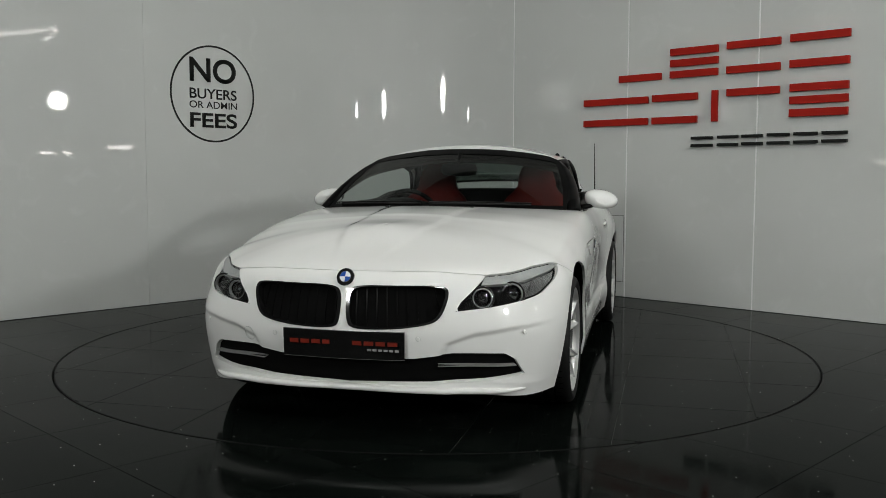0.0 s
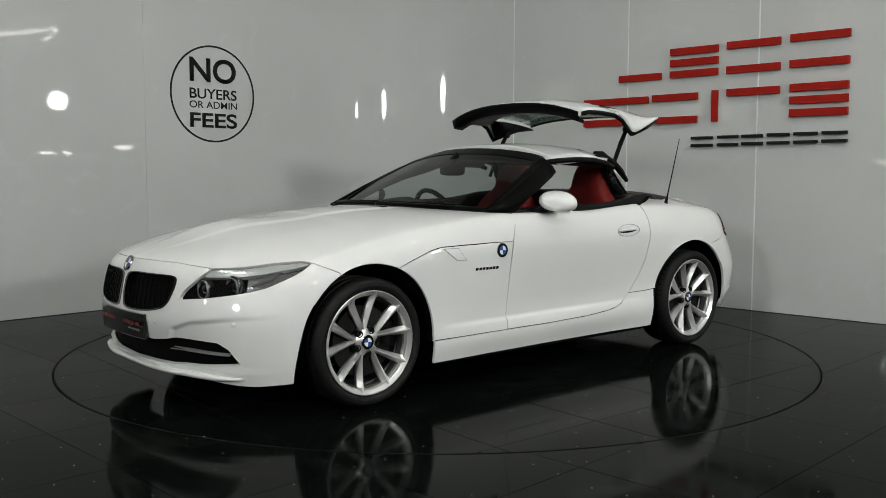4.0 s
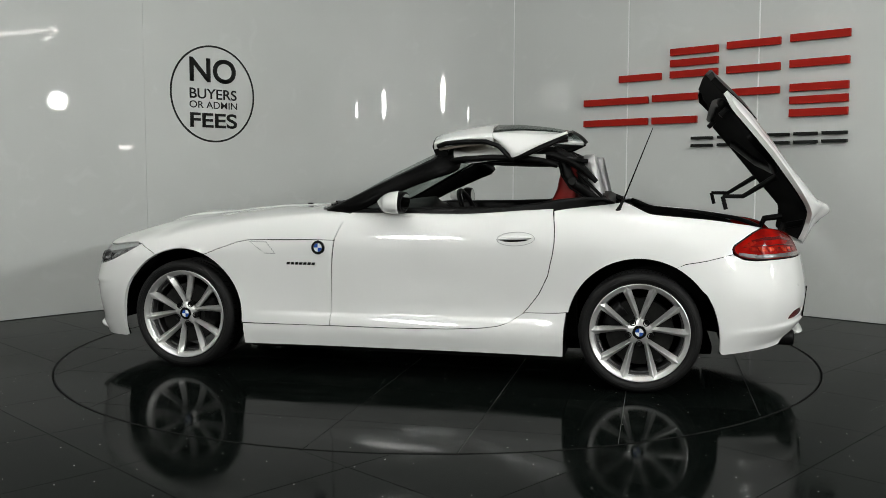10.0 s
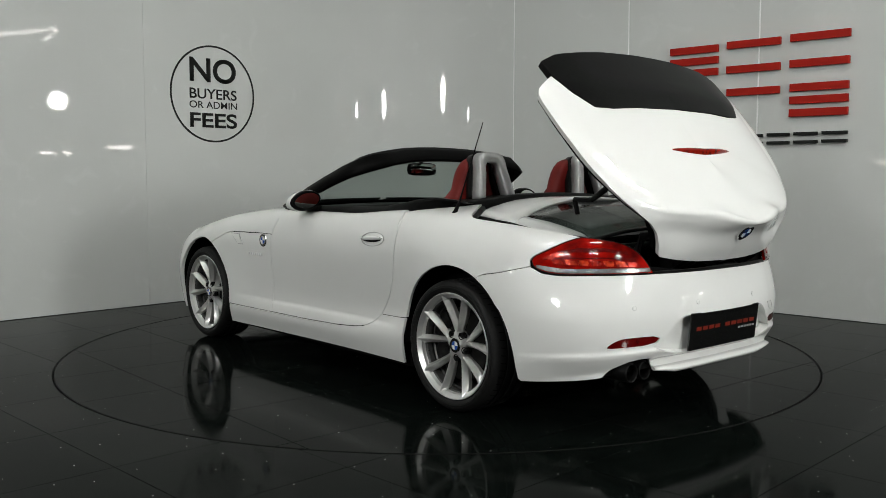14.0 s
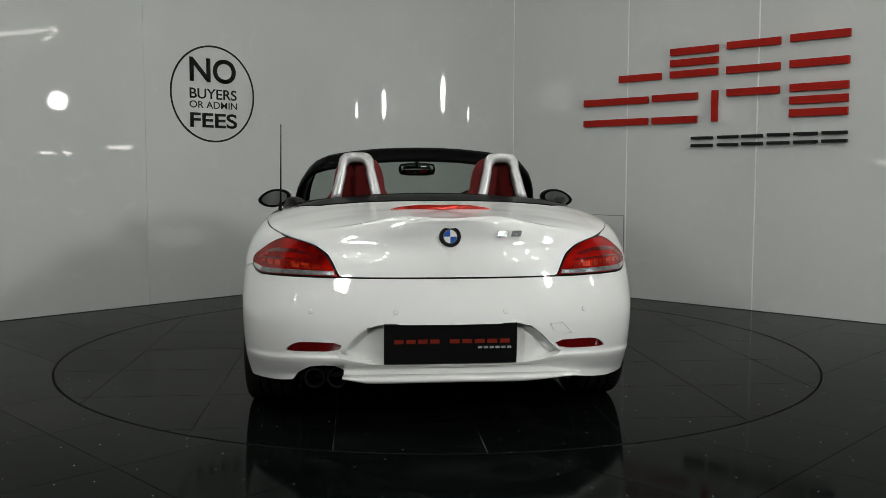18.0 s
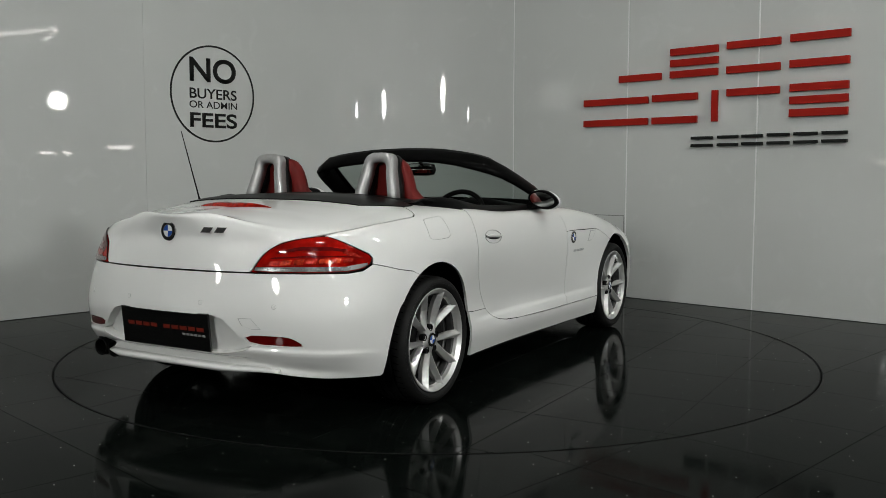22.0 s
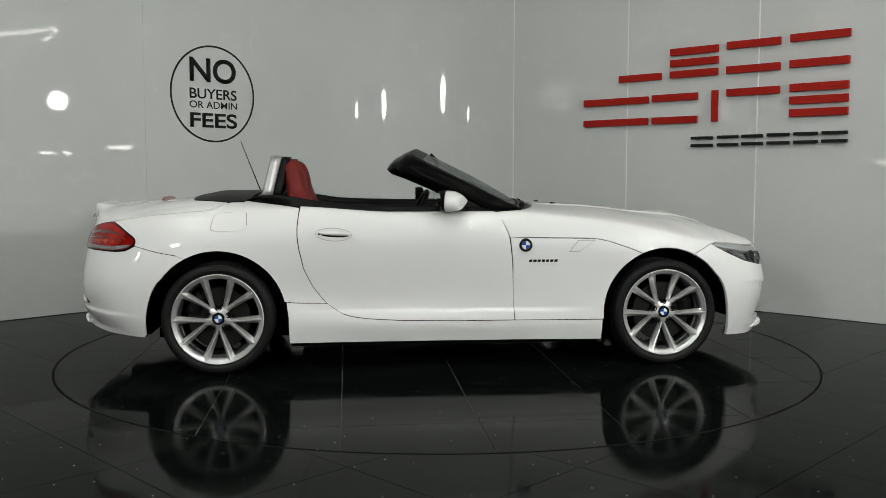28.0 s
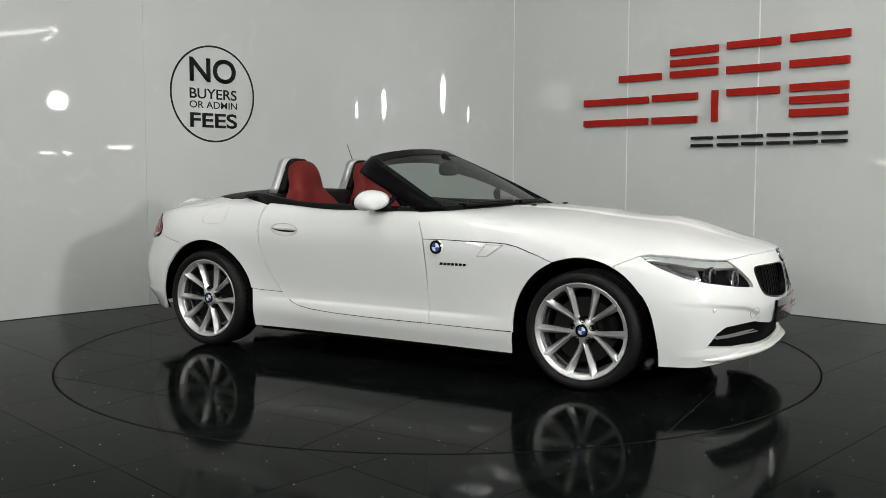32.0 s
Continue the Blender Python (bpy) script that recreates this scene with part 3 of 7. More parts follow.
def floor_tiles():
    g = 0.0009
    half = math.sqrt(0.5)
    full = {}
    # two families of joints at 45 degrees
    c1, c2 = -2.06 * half, -2.726 * half
    for i in range(-20, 21):
        for j in range(-20, 21):
            a0, b0 = c1 + i * TILE_SIZE, c2 + j * TILE_SIZE
            sq = [(a0 + g, b0 + g), (a0 + TILE_SIZE - g, b0 + g), (a0 + TILE_SIZE - g, b0 + TILE_SIZE - g), (a0 + g, b0 + TILE_SIZE - g)]
            poly = [((b - a) * half, (b + a) * half) for a, b in sq]
            cx, cy = sum(q[0] for q in poly) / 4, sum(q[1] for q in poly) / 4
            if cy < -8.0 or abs(cx) > 7.4 or cy > 4.6:
                continue
            if (Vector((cx, cy, 0)) - ARC_C).length > 0 and ((Vector((cx, cy, 0)) - LEFT_PT).dot(LEFT_IN) < -0.4 or (Vector((cx, cy, 0)) - RIGHT_PT).dot(RIGHT_IN) < -0.4):
                continue
            if all(math.hypot(*q) > DISC_RADIUS + 0.01 for q in poly) and math.hypot(cx, cy) > DISC_RADIUS + 0.35:
                if "m" not in full:
                    bm = tile_bm([((b - a) * half, (b + a) * half) for a, b in [(g - TILE_SIZE / 2, g - TILE_SIZE / 2), (TILE_SIZE / 2 - g, g - TILE_SIZE / 2), (TILE_SIZE / 2 - g, TILE_SIZE / 2 - g), (g - TILE_SIZE / 2, TILE_SIZE / 2 - g)]], -0.003, 0.0)
                    ob = part("tile", bm, TILE, floor_bed)
                    full["m"] = ob.data
                else:
                    ob = new("tile", full["m"])
                    ob.parent = floor_bed
                ob.location = (cx, cy, 0)
            else:
                for piece in cut_outside_disc(poly, DISC_RADIUS + 0.007):
                    part("tile", tile_bm(piece[::-1], -0.003, 0.0), TILE, floor_bed)


# ---- turntable ----
turntable = tagged(new("turntable"), "round flush turntable of dark polished tiles", "turntable")
part("rim", lathe([(DISC_RADIUS - 0.007, -0.10), (DISC_RADIUS - 0.0035, -0.10), (DISC_RADIUS - 0.0035, -0.001), (DISC_RADIUS - 0.007, 0.0005)], 160, "Z", closed=True), BLACK, turntable, "dark metal rim")
part("deck", lathe([(0.0, -0.0022), (DISC_RADIUS - 0.008, -0.0022), (DISC_RADIUS - 0.008, -0.09), (0.0, -0.09)], 96, "Z"), DUSTY_JOINT, turntable)


def disc_tiles():
    g, size, rim = 0.0014, 0.60, DISC_RADIUS - 0.008
    shared = None
    for i in range(-4, 4):
        for j in range(-4, 4):
            poly = [(i * size + g, j * size + g), (i * size + size - g, j * size + g), (i * size + size - g, j * size + size - g), (i * size + g, j * size + size - g)]
            near = [math.hypot(*q) < rim for q in poly]
            if all(near):
                if shared is None:
                    h = size / 2 - g
                    ob = part("tile", tile_bm([(-h, -h), (h, -h), (h, h), (-h, h)], -0.005, 0.0), TILE, turntable)
                    shared = ob.data
                else:
                    ob = new("tile", shared)
                    ob.parent = turntable
                ob.location = ((i + 0.5) * size, (j + 0.5) * size, 0)
                continue
            fine = []
            for k in range(4):
                a, b = Vector(poly[k]), Vector(poly[(k + 1) % 4])
                fine += [a.lerp(b, q / 40) for q in range(40)]
            keep = [q for q in fine if q.length <= rim]
            if len(keep) < 3:
                continue
            ang = [math.atan2(q.y, q.x) for q in keep if rim - q.length < 0.03]
            hull = [tuple(q) for q in keep]
            mid = math.atan2(sum(q[1] for q in poly), sum(q[0] for q in poly))
            rel = [(a - mid + math.pi) % (2 * math.pi) - math.pi for a in ang]
            if rel:
                lo, hi = min(rel), max(rel)
                hull += [(math.cos(mid + lo + (hi - lo) * q / 20) * rim, math.sin(mid + lo + (hi - lo) * q / 20) * rim) for q in range(21)]
            cx, cy = sum(q[0] for q in hull) / len(hull), sum(q[1] for q in hull) / len(hull)
            hull.sort(key=lambda q: math.atan2(q[1] - cy, q[0] - cx))
            part("tile", tile_bm(hull, -0.005, 0.0), TILE, turntable)


# ---- panels cut from the body surface ----
def inside_poly(poly, a, b):
    poly = np.asarray(poly, float)
    x0, y0 = poly[:, 0], poly[:, 1]
    x1, y1 = np.roll(x0, -1), np.roll(y0, -1)
    got = np.zeros(np.shape(a), bool)
    for p0, q0, p1, q1 in zip(x0, y0, x1, y1):
        if q0 == q1:
            continue
        hit = ((q0 > b) != (q1 > b)) & (a < (p1 - p0) * (b - q0) / (q1 - q0) + p0)
        got ^= hit
    return got


def nearest_on(poly, q, scale):
    """The nearest place on a closed outline, with v weighed by scale."""
    poly = np.asarray(poly, float)
    a, b = poly, np.roll(poly, -1, 0)
    k = np.array([1.0, scale])
    d = (b - a) * k
    t = np.clip((((q - a) * k * d).sum(1)) / np.maximum((d * d).sum(1), 1e-12), 0, 1)
    c = a + (b - a) * t[:, None]
    e = (((c - q) * k) ** 2).sum(1)
    i = int(np.argmin(e))
    return c[i], math.sqrt(e[i])


def rounded(poly, times=2):
    """Corner-cut smoothing of a closed outline."""
    q = np.asarray(poly, float)
    for _ in range(times):
        r = np.roll(q, -1, 0)
        q = np.stack([q * 0.75 + r * 0.25, q * 0.25 + r * 0.75], 1).reshape(-1, 2)
    return q


def eased(poly, reach=0.18, steps=5):
    """A closed outline with short rounded corners."""
    q = np.asarray(poly, float)
    out = []
    for k in range(len(q)):
        a, b, c = q[k - 1], q[k], q[(k + 1) % len(q)]
        p0, p1 = b + (a - b) * reach, b + (c - b) * reach
        for u in np.linspace(0, 1, steps):
            out.append(p0 * (1 - u) ** 2 + b * 2 * u * (1 - u) + p1 * u * u)
    return np.array(out)


def arc_pts(cx, r, a0, a1, n=24, cz=0.308):
    """A wheel arch from angle a0 to a1 in degrees, as s, v."""
    return [xz(cx + r * math.cos(radians(a)), cz + r * math.sin(radians(a))) for a in np.linspace(a0, a1, n)]


def cut_panel(poly, holes=(), lift=0.0, ds=0.016, dv=0.06, rim=0.012, sides=(1, -1), bm=None, shape=None, hole_rim=None):
    """Cuts an outline in s, v out of the body surface, with a rim turned inwards. sides: left, right."""
    bm = bm or bmesh.new()
    poly = np.asarray(poly, float)
    scale = 0.13
    s0, s1 = poly[:, 0].min(), poly[:, 0].max()
    v0, v1 = poly[:, 1].min(), poly[:, 1].max()
    ns, nv = max(2, int((s1 - s0) / ds) + 1), max(2, int((v1 - v0) / dv) + 1)
    gs, gv = np.linspace(s0, s1, ns + 1), np.linspace(v0, v1, nv + 1)
    cs, cv = np.meshgrid((gs[1:] + gs[:-1]) / 2, (gv[1:] + gv[:-1]) / 2, indexing="ij")
    keep = inside_poly(poly, cs, cv)
    for h in holes:
        keep &= ~inside_poly(h, cs, cv)
    par = np.stack(np.meshgrid(gs, gv, indexing="ij"), 2)
    count = np.zeros(par.shape[:2], int)
    for di in (0, 1):
        for dj in (0, 1):
            count[di : ns + di, dj : nv + dj] += keep
    edge = (count > 0) & (count < 4)
    outlines = [poly, *[np.asarray(h, float) for h in holes]]
    depth_at = np.full(par.shape[:2], rim, float)
    for i, j in zip(*np.where(edge)):
        found = [nearest_on(o, par[i, j], scale) for o in outlines]
        own = min(range(len(found)), key=lambda k: found[k][1])
        par[i, j] = found[own][0]
        depth_at[i, j] = rim if own == 0 or hole_rim is None else hole_rim
    # true corners get a vertex of their own
    for o in outlines:
        a, b = np.roll(o, 1, 0) - o, np.roll(o, -1, 0) - o
        for q, u, w in zip(o, a * (1, scale), b * (1, scale)):
            c = (u @ w) / max(np.linalg.norm(u) * np.linalg.norm(w), 1e-9)
            if c > -0.8:
                e = ((par - q) * (1, scale)) ** 2
                e = np.where(edge, e.sum(2), 9e9)
                i, j = np.unravel_index(np.argmin(e), e.shape)
                if e[i, j] < (2.2 * ds) ** 2:
                    par[i, j] = q
    pos = body(par[..., 0], par[..., 1])
    nor = body_normal(par[..., 0], par[..., 1])
    pos = pos + nor * lift
    if shape is not None:
        pos = pos + nor * shape(par[..., 0], par[..., 1])[..., None]
    made = []
    for side in sides:
        flip = np.array([1, side, 1])
        verts = {}
        for i, j in zip(*np.where(count > 0)):
            verts[i, j] = bm.verts.new(pos[i, j] * flip)
        borders = {}
        for i, j in zip(*np.where(keep)):
            loop = [(i, j), (i + 1, j), (i + 1, j + 1), (i, j + 1)]
            if side < 0:
                loop = loop[::-1]
            vs = [verts[k] for k in loop]
            try:
                f = bm.faces.new(vs)
            except ValueError:
                continue
            f.smooth = True
            for a, b in zip(loop, loop[1:] + loop[:1]):
                if (b, a) in borders:
                    del borders[b, a]
                else:
                    borders[a, b] = True
        if rim:
            out, inn = {}, {}
            for a, b in borders:
                # no rim on the car's middle line
                if abs(pos[a][1]) < 1e-4 and abs(pos[b][1]) < 1e-4:
                    continue
                for k in (a, b):
                    if k not in out:
                        out[k] = bm.verts.new(pos[k] * flip)
                        inn[k] = bm.verts.new((pos[k] - nor[k] * depth_at[k]) * flip)
                bm.faces.new((out[b], out[a], inn[a], inn[b]))
        made += list(verts.values())
    if len(sides) == 2:
        mid = [v for v in made if abs(v.co.y) < 1e-5]
        bmesh.ops.remove_doubles(bm, verts=mid, dist=1e-4)
    # faces look outwards
    test = [f for f in bm.faces if f.smooth][:1]
    if test:
        s, v = par[np.where(keep)[0][0], np.where(keep)[1][0]]
        n = body_normal(s, v) * np.array([1, sides[0], 1])
        test[0].normal_update()
        if test[0].normal.dot(Vector(n)) < 0:
            bmesh.ops.reverse_faces(bm, faces=bm.faces)
    return bm


def on_body(s, v, side=1, lift=0.0):
    """A frame on the body: x along the car's length as near as can be, z out of the surface."""
    q = Vector(body(np.array(s), np.array(v)) + body_normal(np.array(s), np.array(v)) * lift)
    n = Vector(body_normal(np.array(s), np.array(v)))
    q.y *= side
    n.y *= side
    upv = (Vector((0, 0, 1)) - n * n.z).normalized()
    xv = upv.cross(n)
    m = Matrix((xv, upv, n)).transposed().to_4x4()
    m.translation = q
    return m


car = tagged(new("sports_car"), "white two-seat roadster with a folding hardtop and red leather seats", "car")
FRONT_X, REAR_X, HUB_Z = 1.240, -1.240, 0.308
ARCH_R = 0.362

# shut lines in s, v
BONNET_FRONT = [(0.0, 4.09), (0.215, 4.12), (0.425, 4.10), (0.64, 3.93), (0.772, 3.96), (0.945, 4.07), (1.071, 4.05), (1.125, 3.90)]
LAMP_LINE = xz(1.40, 0.632)
arch_top = arc_pts(FRONT_X, ARCH_R, 62, 113, 20)
WING_LINE = [xz(1.02, 0.672), xz(0.96, 0.692), xz(0.90, 0.713), xz(0.832, 0.726), xz(0.60, 0.731), xz(0.345, 0.731)]
DOOR_FRONT = [xz(0.345, 0.731), xz(0.328, 0.775), xz(0.312, 0.812), xz(0.285, 0.850), xz(0.268, 0.868)]
COWL = [xy(0.300, 0.785), xy(0.40, 0.75), xy(0.455, 0.70), xy(0.51, 0.58), xy(0.555, 0.42), xy(0.585, 0.25), (float(s_at_x(0.60)), 6.0)]
bonnet_poly = BONNET_FRONT + [LAMP_LINE] + arch_top + WING_LINE + DOOR_FRONT[1:] + COWL + [(0.6, 6.0), (0.0, 6.0)]
# a soft crease on each side runs from the badge back to the screen
bonnet_bm = cut_panel(bonnet_poly, dv=0.03)
for q in bonnet_bm.verts:
    if q.co.z > 0.66:
        yc = float(np.interp(q.co.x, (0.55, 0.94, 1.41, 1.70, 1.95, 2.02), (0.25, 0.215, 0.204, 0.152, 0.086, 0.06)))
        q.co.z += 0.0075 / (1 + math.exp((abs(q.co.y) - yc) / 0.0065)) * min(1.0, max(0.0, (1.95 - q.co.x) / 0.35)) * min(1.0, max(0.0, (q.co.x - 0.58) / 0.15))
part("bonnet", bonnet_bm, PAINT, car, "long white clamshell bonnet")

SILL_Z, FLOOR_Z = 0.272, 0.158


def side_panel(name, poly, holes=(), label=""):
    return [part(name, cut_panel(poly, holes, sides=(side,)), PAINT, car, label) for side in (1, -1)]


wing_poly = [xz(0.347, 0.728)] + [(s, v - 0.025) for s, v in WING_LINE[::-1][1:]] + arc_pts(FRONT_X, ARCH_R, 114, 186, 26) + [xz(0.876, SILL_Z + .002), xz(0.378, SILL_Z + .002)] + [xz(0.364, 0.578)]
side_panel("front_wing", wing_poly)
DOOR_REAR = [xz(-.262, .280), xz(-.447, .292), xz(-.53, .305), xz(-.586, .325), xz(-.656, .372), xz(-.70, .425), xz(-.737, .475), xz(-.782, .568), xz(-.806, .676), xz(-.814, .74), xz(-.814, .80), xz(-.808, .85), xz(-.802, .888)]
door_top = [(float(s_at_x(x)), 4.14) for x in (-.80, -.4, 0, .27)]
door_poly = [xz(0.268, 0.871), xz(0.308, 0.812), xz(0.339, 0.735), xz(0.358, 0.578), xz(0.368, 0.400), xz(0.372, SILL_Z + .003), xz(.05, .274)] + DOOR_REAR + door_top
doors = side_panel("door", door_poly)
sill_poly = [xz(0.868, FLOOR_Z), xz(0.872, SILL_Z - .004), xz(0.372, SILL_Z - .002), xz(0.05, .269)] + [(s, v - 0.035) for s, v in DOOR_REAR[:4]] + [xz(-.660, .3735), xz(-.876, .3845)] + [xz(-.866, .30), xz(-.862, FLOOR_Z)]
side_panel("side_sill", sill_poly)
TAIL_LAMP = [(4.895, 2.99), (4.852, 3.225), (4.811, 3.40), (4.739, 3.59), (4.640, 3.74), (4.541, 3.83), (4.492, 3.72), (4.402, 3.41), (4.354, 3.26), (4.345, 3.17), (4.362, 3.03), (4.40, 2.94), (4.47, 2.90), (4.739, 2.97)]
LID_SIDE = [(4.541, 3.86), (4.464, 3.94), (4.35, 4.0), (4.242, 4.04), (4.10, 4.05), (3.979, 4.05), (3.945, 4.07), (3.918, 4.14), (3.853, 4.475), (3.815, 4.62)]
arch_rear = [xz(REAR_X + ARCH_R * math.cos(radians(a)), HUB_Z + ARCH_R * math.sin(radians(a))) for a in np.linspace(13, 118, 44)]
BUMP_LINE = [xz(-1.412, .630), xz(-1.455, .648), xz(-1.55, .664), (4.345, 3.05)]
quarter_poly = [xz(-.808, .893)] + [(s + .005, v) for s, v in DOOR_REAR[-2:3:-1]] + [xz(-.664, .377), xz(-.880, .388)] + arch_rear + BUMP_LINE[1:] + [(4.340, 3.17), (4.349, 3.275), (4.396, 3.425), (4.486, 3.735), (4.53, 3.85)] \
    + LID_SIDE[1:8] + [(3.848, 4.475), (3.81, 4.62), (3.72, 4.48), (3.60, 4.28), (3.52, 4.15)]
FUEL = eased([(3.937, 3.42), (3.912, 3.93), (3.745, 3.95), (3.742, 3.42), (3.775, 3.36), (3.90, 3.36)])
part("rear_quarter", cut_panel(quarter_poly, sides=(1,)), PAINT, car)
part("rear_quarter", cut_panel(quarter_poly, [FUEL], sides=(-1,)), PAINT, car)
small = FUEL.mean(0) + (FUEL - FUEL.mean(0)) * 0.972
part("fuel_flap", cut_panel(small, sides=(-1,), ds=0.01, dv=0.05), PAINT, car, "white fuel filler flap")

LID_FRONT = [(3.815, 4.42), (3.860, 4.47), (3.975, 4.58), (4.081, 4.75), (4.105, 5.0), (4.112, 5.375), (4.135, 5.8), (4.142, 6.0)]
lid_white = [(S_TAIL, 3.0), (4.898, 3.0), (4.856, 3.235), (4.815, 3.415), (4.742, 3.605), (4.640, 3.765)] + [(s + .004, v + .03) for s, v in LID_SIDE[:8]] + [(s + .003, v + .01) for s, v in LID_FRONT[1:]] + [(S_TAIL, 6.0)]

REFLECT = rounded([(4.945, 1.58), (4.908, 1.285), (4.72, 1.265), (4.672, 1.30), (4.73, 1.55), (4.781, 1.59)], 1)
bumper_rear = [xz(-1.411, .628)] + [(s, v - .018) for s, v in BUMP_LINE[1:]] + [(4.40, 2.90), (4.47, 2.875), (4.739, 2.945), (4.90, 2.965), (S_TAIL, 2.965), (S_TAIL, 0.0), (4.95, 0.0), (4.6, 0.05), (float(s_at_x(-1.632)) + .01, 0.08)] \
    + [xz(-x, z) for z, x in zip(np.linspace(0.215, 0.50, 12), pchip((0.19, .32, .42, .49, .53), (1.633, 1.622, 1.596, 1.562, 1.532), np.linspace(0.215, 0.50, 12)))] + [xz(REAR_X - ARCH_R * math.cos(radians(a)), HUB_Z + ARCH_R * math.sin(radians(a))) for a in np.linspace(36, 60, 10)]
RECESS = [(S_TAIL + .01, 2.10), (5.10, 2.10), (5.045, 2.02), (5.00, 1.80), (4.955, 1.50), (4.925, 1.32), (4.902, 1.20), (4.925, 1.09), (4.985, 0.92), (5.06, 0.79), (S_TAIL + .01, 0.77)]
RECESS_HOLE = [(S_TAIL + .01, 2.14), (5.08, 2.14), (5.0, 2.04), (4.955, 1.80), (4.91, 1.50), (4.86, 1.22), (4.88, 0.7), (S_TAIL + .01, 0.7)]
cut = [(4.91, 0.0), (4.908, 0.35), (4.888, 0.68), (4.84, 0.74), (4.78, 0.70), (4.70, 0.40), (4.655, 0.12)]
tail_at = bumper_rear.index((4.95, 0.0))
bumper_left = bumper_rear[: tail_at + 1] + cut + bumper_rear[tail_at + 2 :]


def rear_ridge(s, v):
    """A low ledge runs round the bumper under the reflectors, and the panel tucks in below it."""
    ledge = 0.007 * np.exp(-((v - 1.06) / np.where(v > 1.06, 0.09, 0.22)) ** 2) * np.clip((s - 4.28) / 0.25, 0, 1) * np.clip((4.99 - s) / 0.06, 0, 1)
    tuck = 0.044 * np.exp(-((v - 0.32) / np.where(v > 0.32, 0.33, 0.20)) ** 2) * (0.25 + 0.75 * np.clip((s - 4.80) / 0.16, 0, 1)) * np.clip((s - 4.40) / 0.25, 0, 1)
    return ledge - tuck


bumper_bm = cut_panel(bumper_left, [REFLECT, RECESS], rim=0.014, hole_rim=0.042, sides=(1,), ds=0.012, dv=0.03, shape=rear_ridge)
cut_panel(bumper_rear, [REFLECT, RECESS], rim=0.014, hole_rim=0.042, sides=(-1,), bm=bumper_bm, ds=0.012, dv=0.03, shape=rear_ridge)
bmesh.ops.remove_doubles(bumper_bm, verts=[q for q in bumper_bm.verts if abs(q.co.y) < 1e-5], dist=1e-4)
part("rear_bumper", bumper_bm, PAINT, car, "smooth white rear bumper with an exhaust cut-out")

HEAD_LAMP = [(0.467, 2.66), (0.495, 2.95), (0.538, 3.25), (0.59, 3.62), (0.636, 3.89), (0.772, 3.93), (0.945, 4.04), (1.071, 4.02), (1.118, 3.88), (1.08, 3.68), (1.023, 3.48), (0.903, 3.19), (0.772, 2.99), (0.61, 2.79)]
KIDNEY = rounded([(0.010, 3.25), (0.012, 2.35), (0.035, 2.08), (0.20, 2.12), (0.335, 2.25), (0.40, 2.42), (0.440, 2.95), (0.452, 3.42), (0.415, 3.54), (0.24, 3.50), (0.06, 3.47)], 2)
INTAKE = rounded([(0.0, 1.30), (0.293, 1.30), (0.38, 1.40), (0.45, 1.47), (0.676, 1.52), (0.73, 1.36), (0.785, 0.93), (0.598, 0.60), (0.383, 0.33), (0.0, 0.16)], 0)
bumper_front = [(s, v - .03) for s, v in BONNET_FRONT] + [(LAMP_LINE[0] - .002, LAMP_LINE[1] - .03)] \
    + [xz(FRONT_X + ARCH_R * math.cos(radians(a)), HUB_Z + ARCH_R * math.sin(radians(a))) for a in np.linspace(61, 36, 10)] + [xz(x, z) for z, x in zip(np.linspace(0.50, 0.16, 13), pchip((0.148, .20, .32, .43, .49, .53), (1.638, 1.636, 1.618, 1.590, 1.560, 1.532), np.linspace(0.50, 0.16, 13)))] + [(0.86, 0.0), (0.46, 0.0), (0.0, 0.0)]


def scallop(s, v):
    """The outer corners of the bumper are set back below a curving crease."""
    crest = np.interp(s, (0.385, 0.431, 0.538, 0.70, 0.826, 1.1), (1.2, 1.825, 2.1, 2.27, 2.35, 2.37))
    k = np.clip((crest - v) / 0.16, 0, 1)
    return -0.013 * k * k * (3 - 2 * k) * np.clip((0.98 - s) / 0.40, 0, 1) * (s > 0.38) * np.clip((v - 0.55) / 0.3, 0, 1)


part("front_bumper", cut_panel(bumper_front, [HEAD_LAMP, KIDNEY, INTAKE], dv=0.04, ds=0.012, rim=0.02, shape=scallop), PAINT, car, "white front bumper with two large grille openings")

# dark inner shell behind the gaps
shell = [(0.0, 0.0), (S_TAIL, 0.0), (S_TAIL, 2.9), (4.6, 3.3), (4.1, 3.98), (3.5, 4.0), (2.35, 4.0), (2.15, 4.3), (2.05, 6.0), (0.0, 6.0)]
holes = [[xz(cx + (ARCH_R + .055) * math.cos(radians(a)), HUB_Z + (ARCH_R + .012) * math.sin(radians(a))) for a in np.linspace(-2, 182, 40)] + [(float(s_at_x(cx - ARCH_R - .01)), -1), (float(s_at_x(cx + ARCH_R + .01)), -1)] for cx in (FRONT_X, REAR_X)]
part("inner_shell", cut_panel(shell, holes + [RECESS_HOLE], lift=-0.030, ds=0.03, dv=0.06, rim=0, shape=rear_ridge), LINER, car, "dark inner body shell")


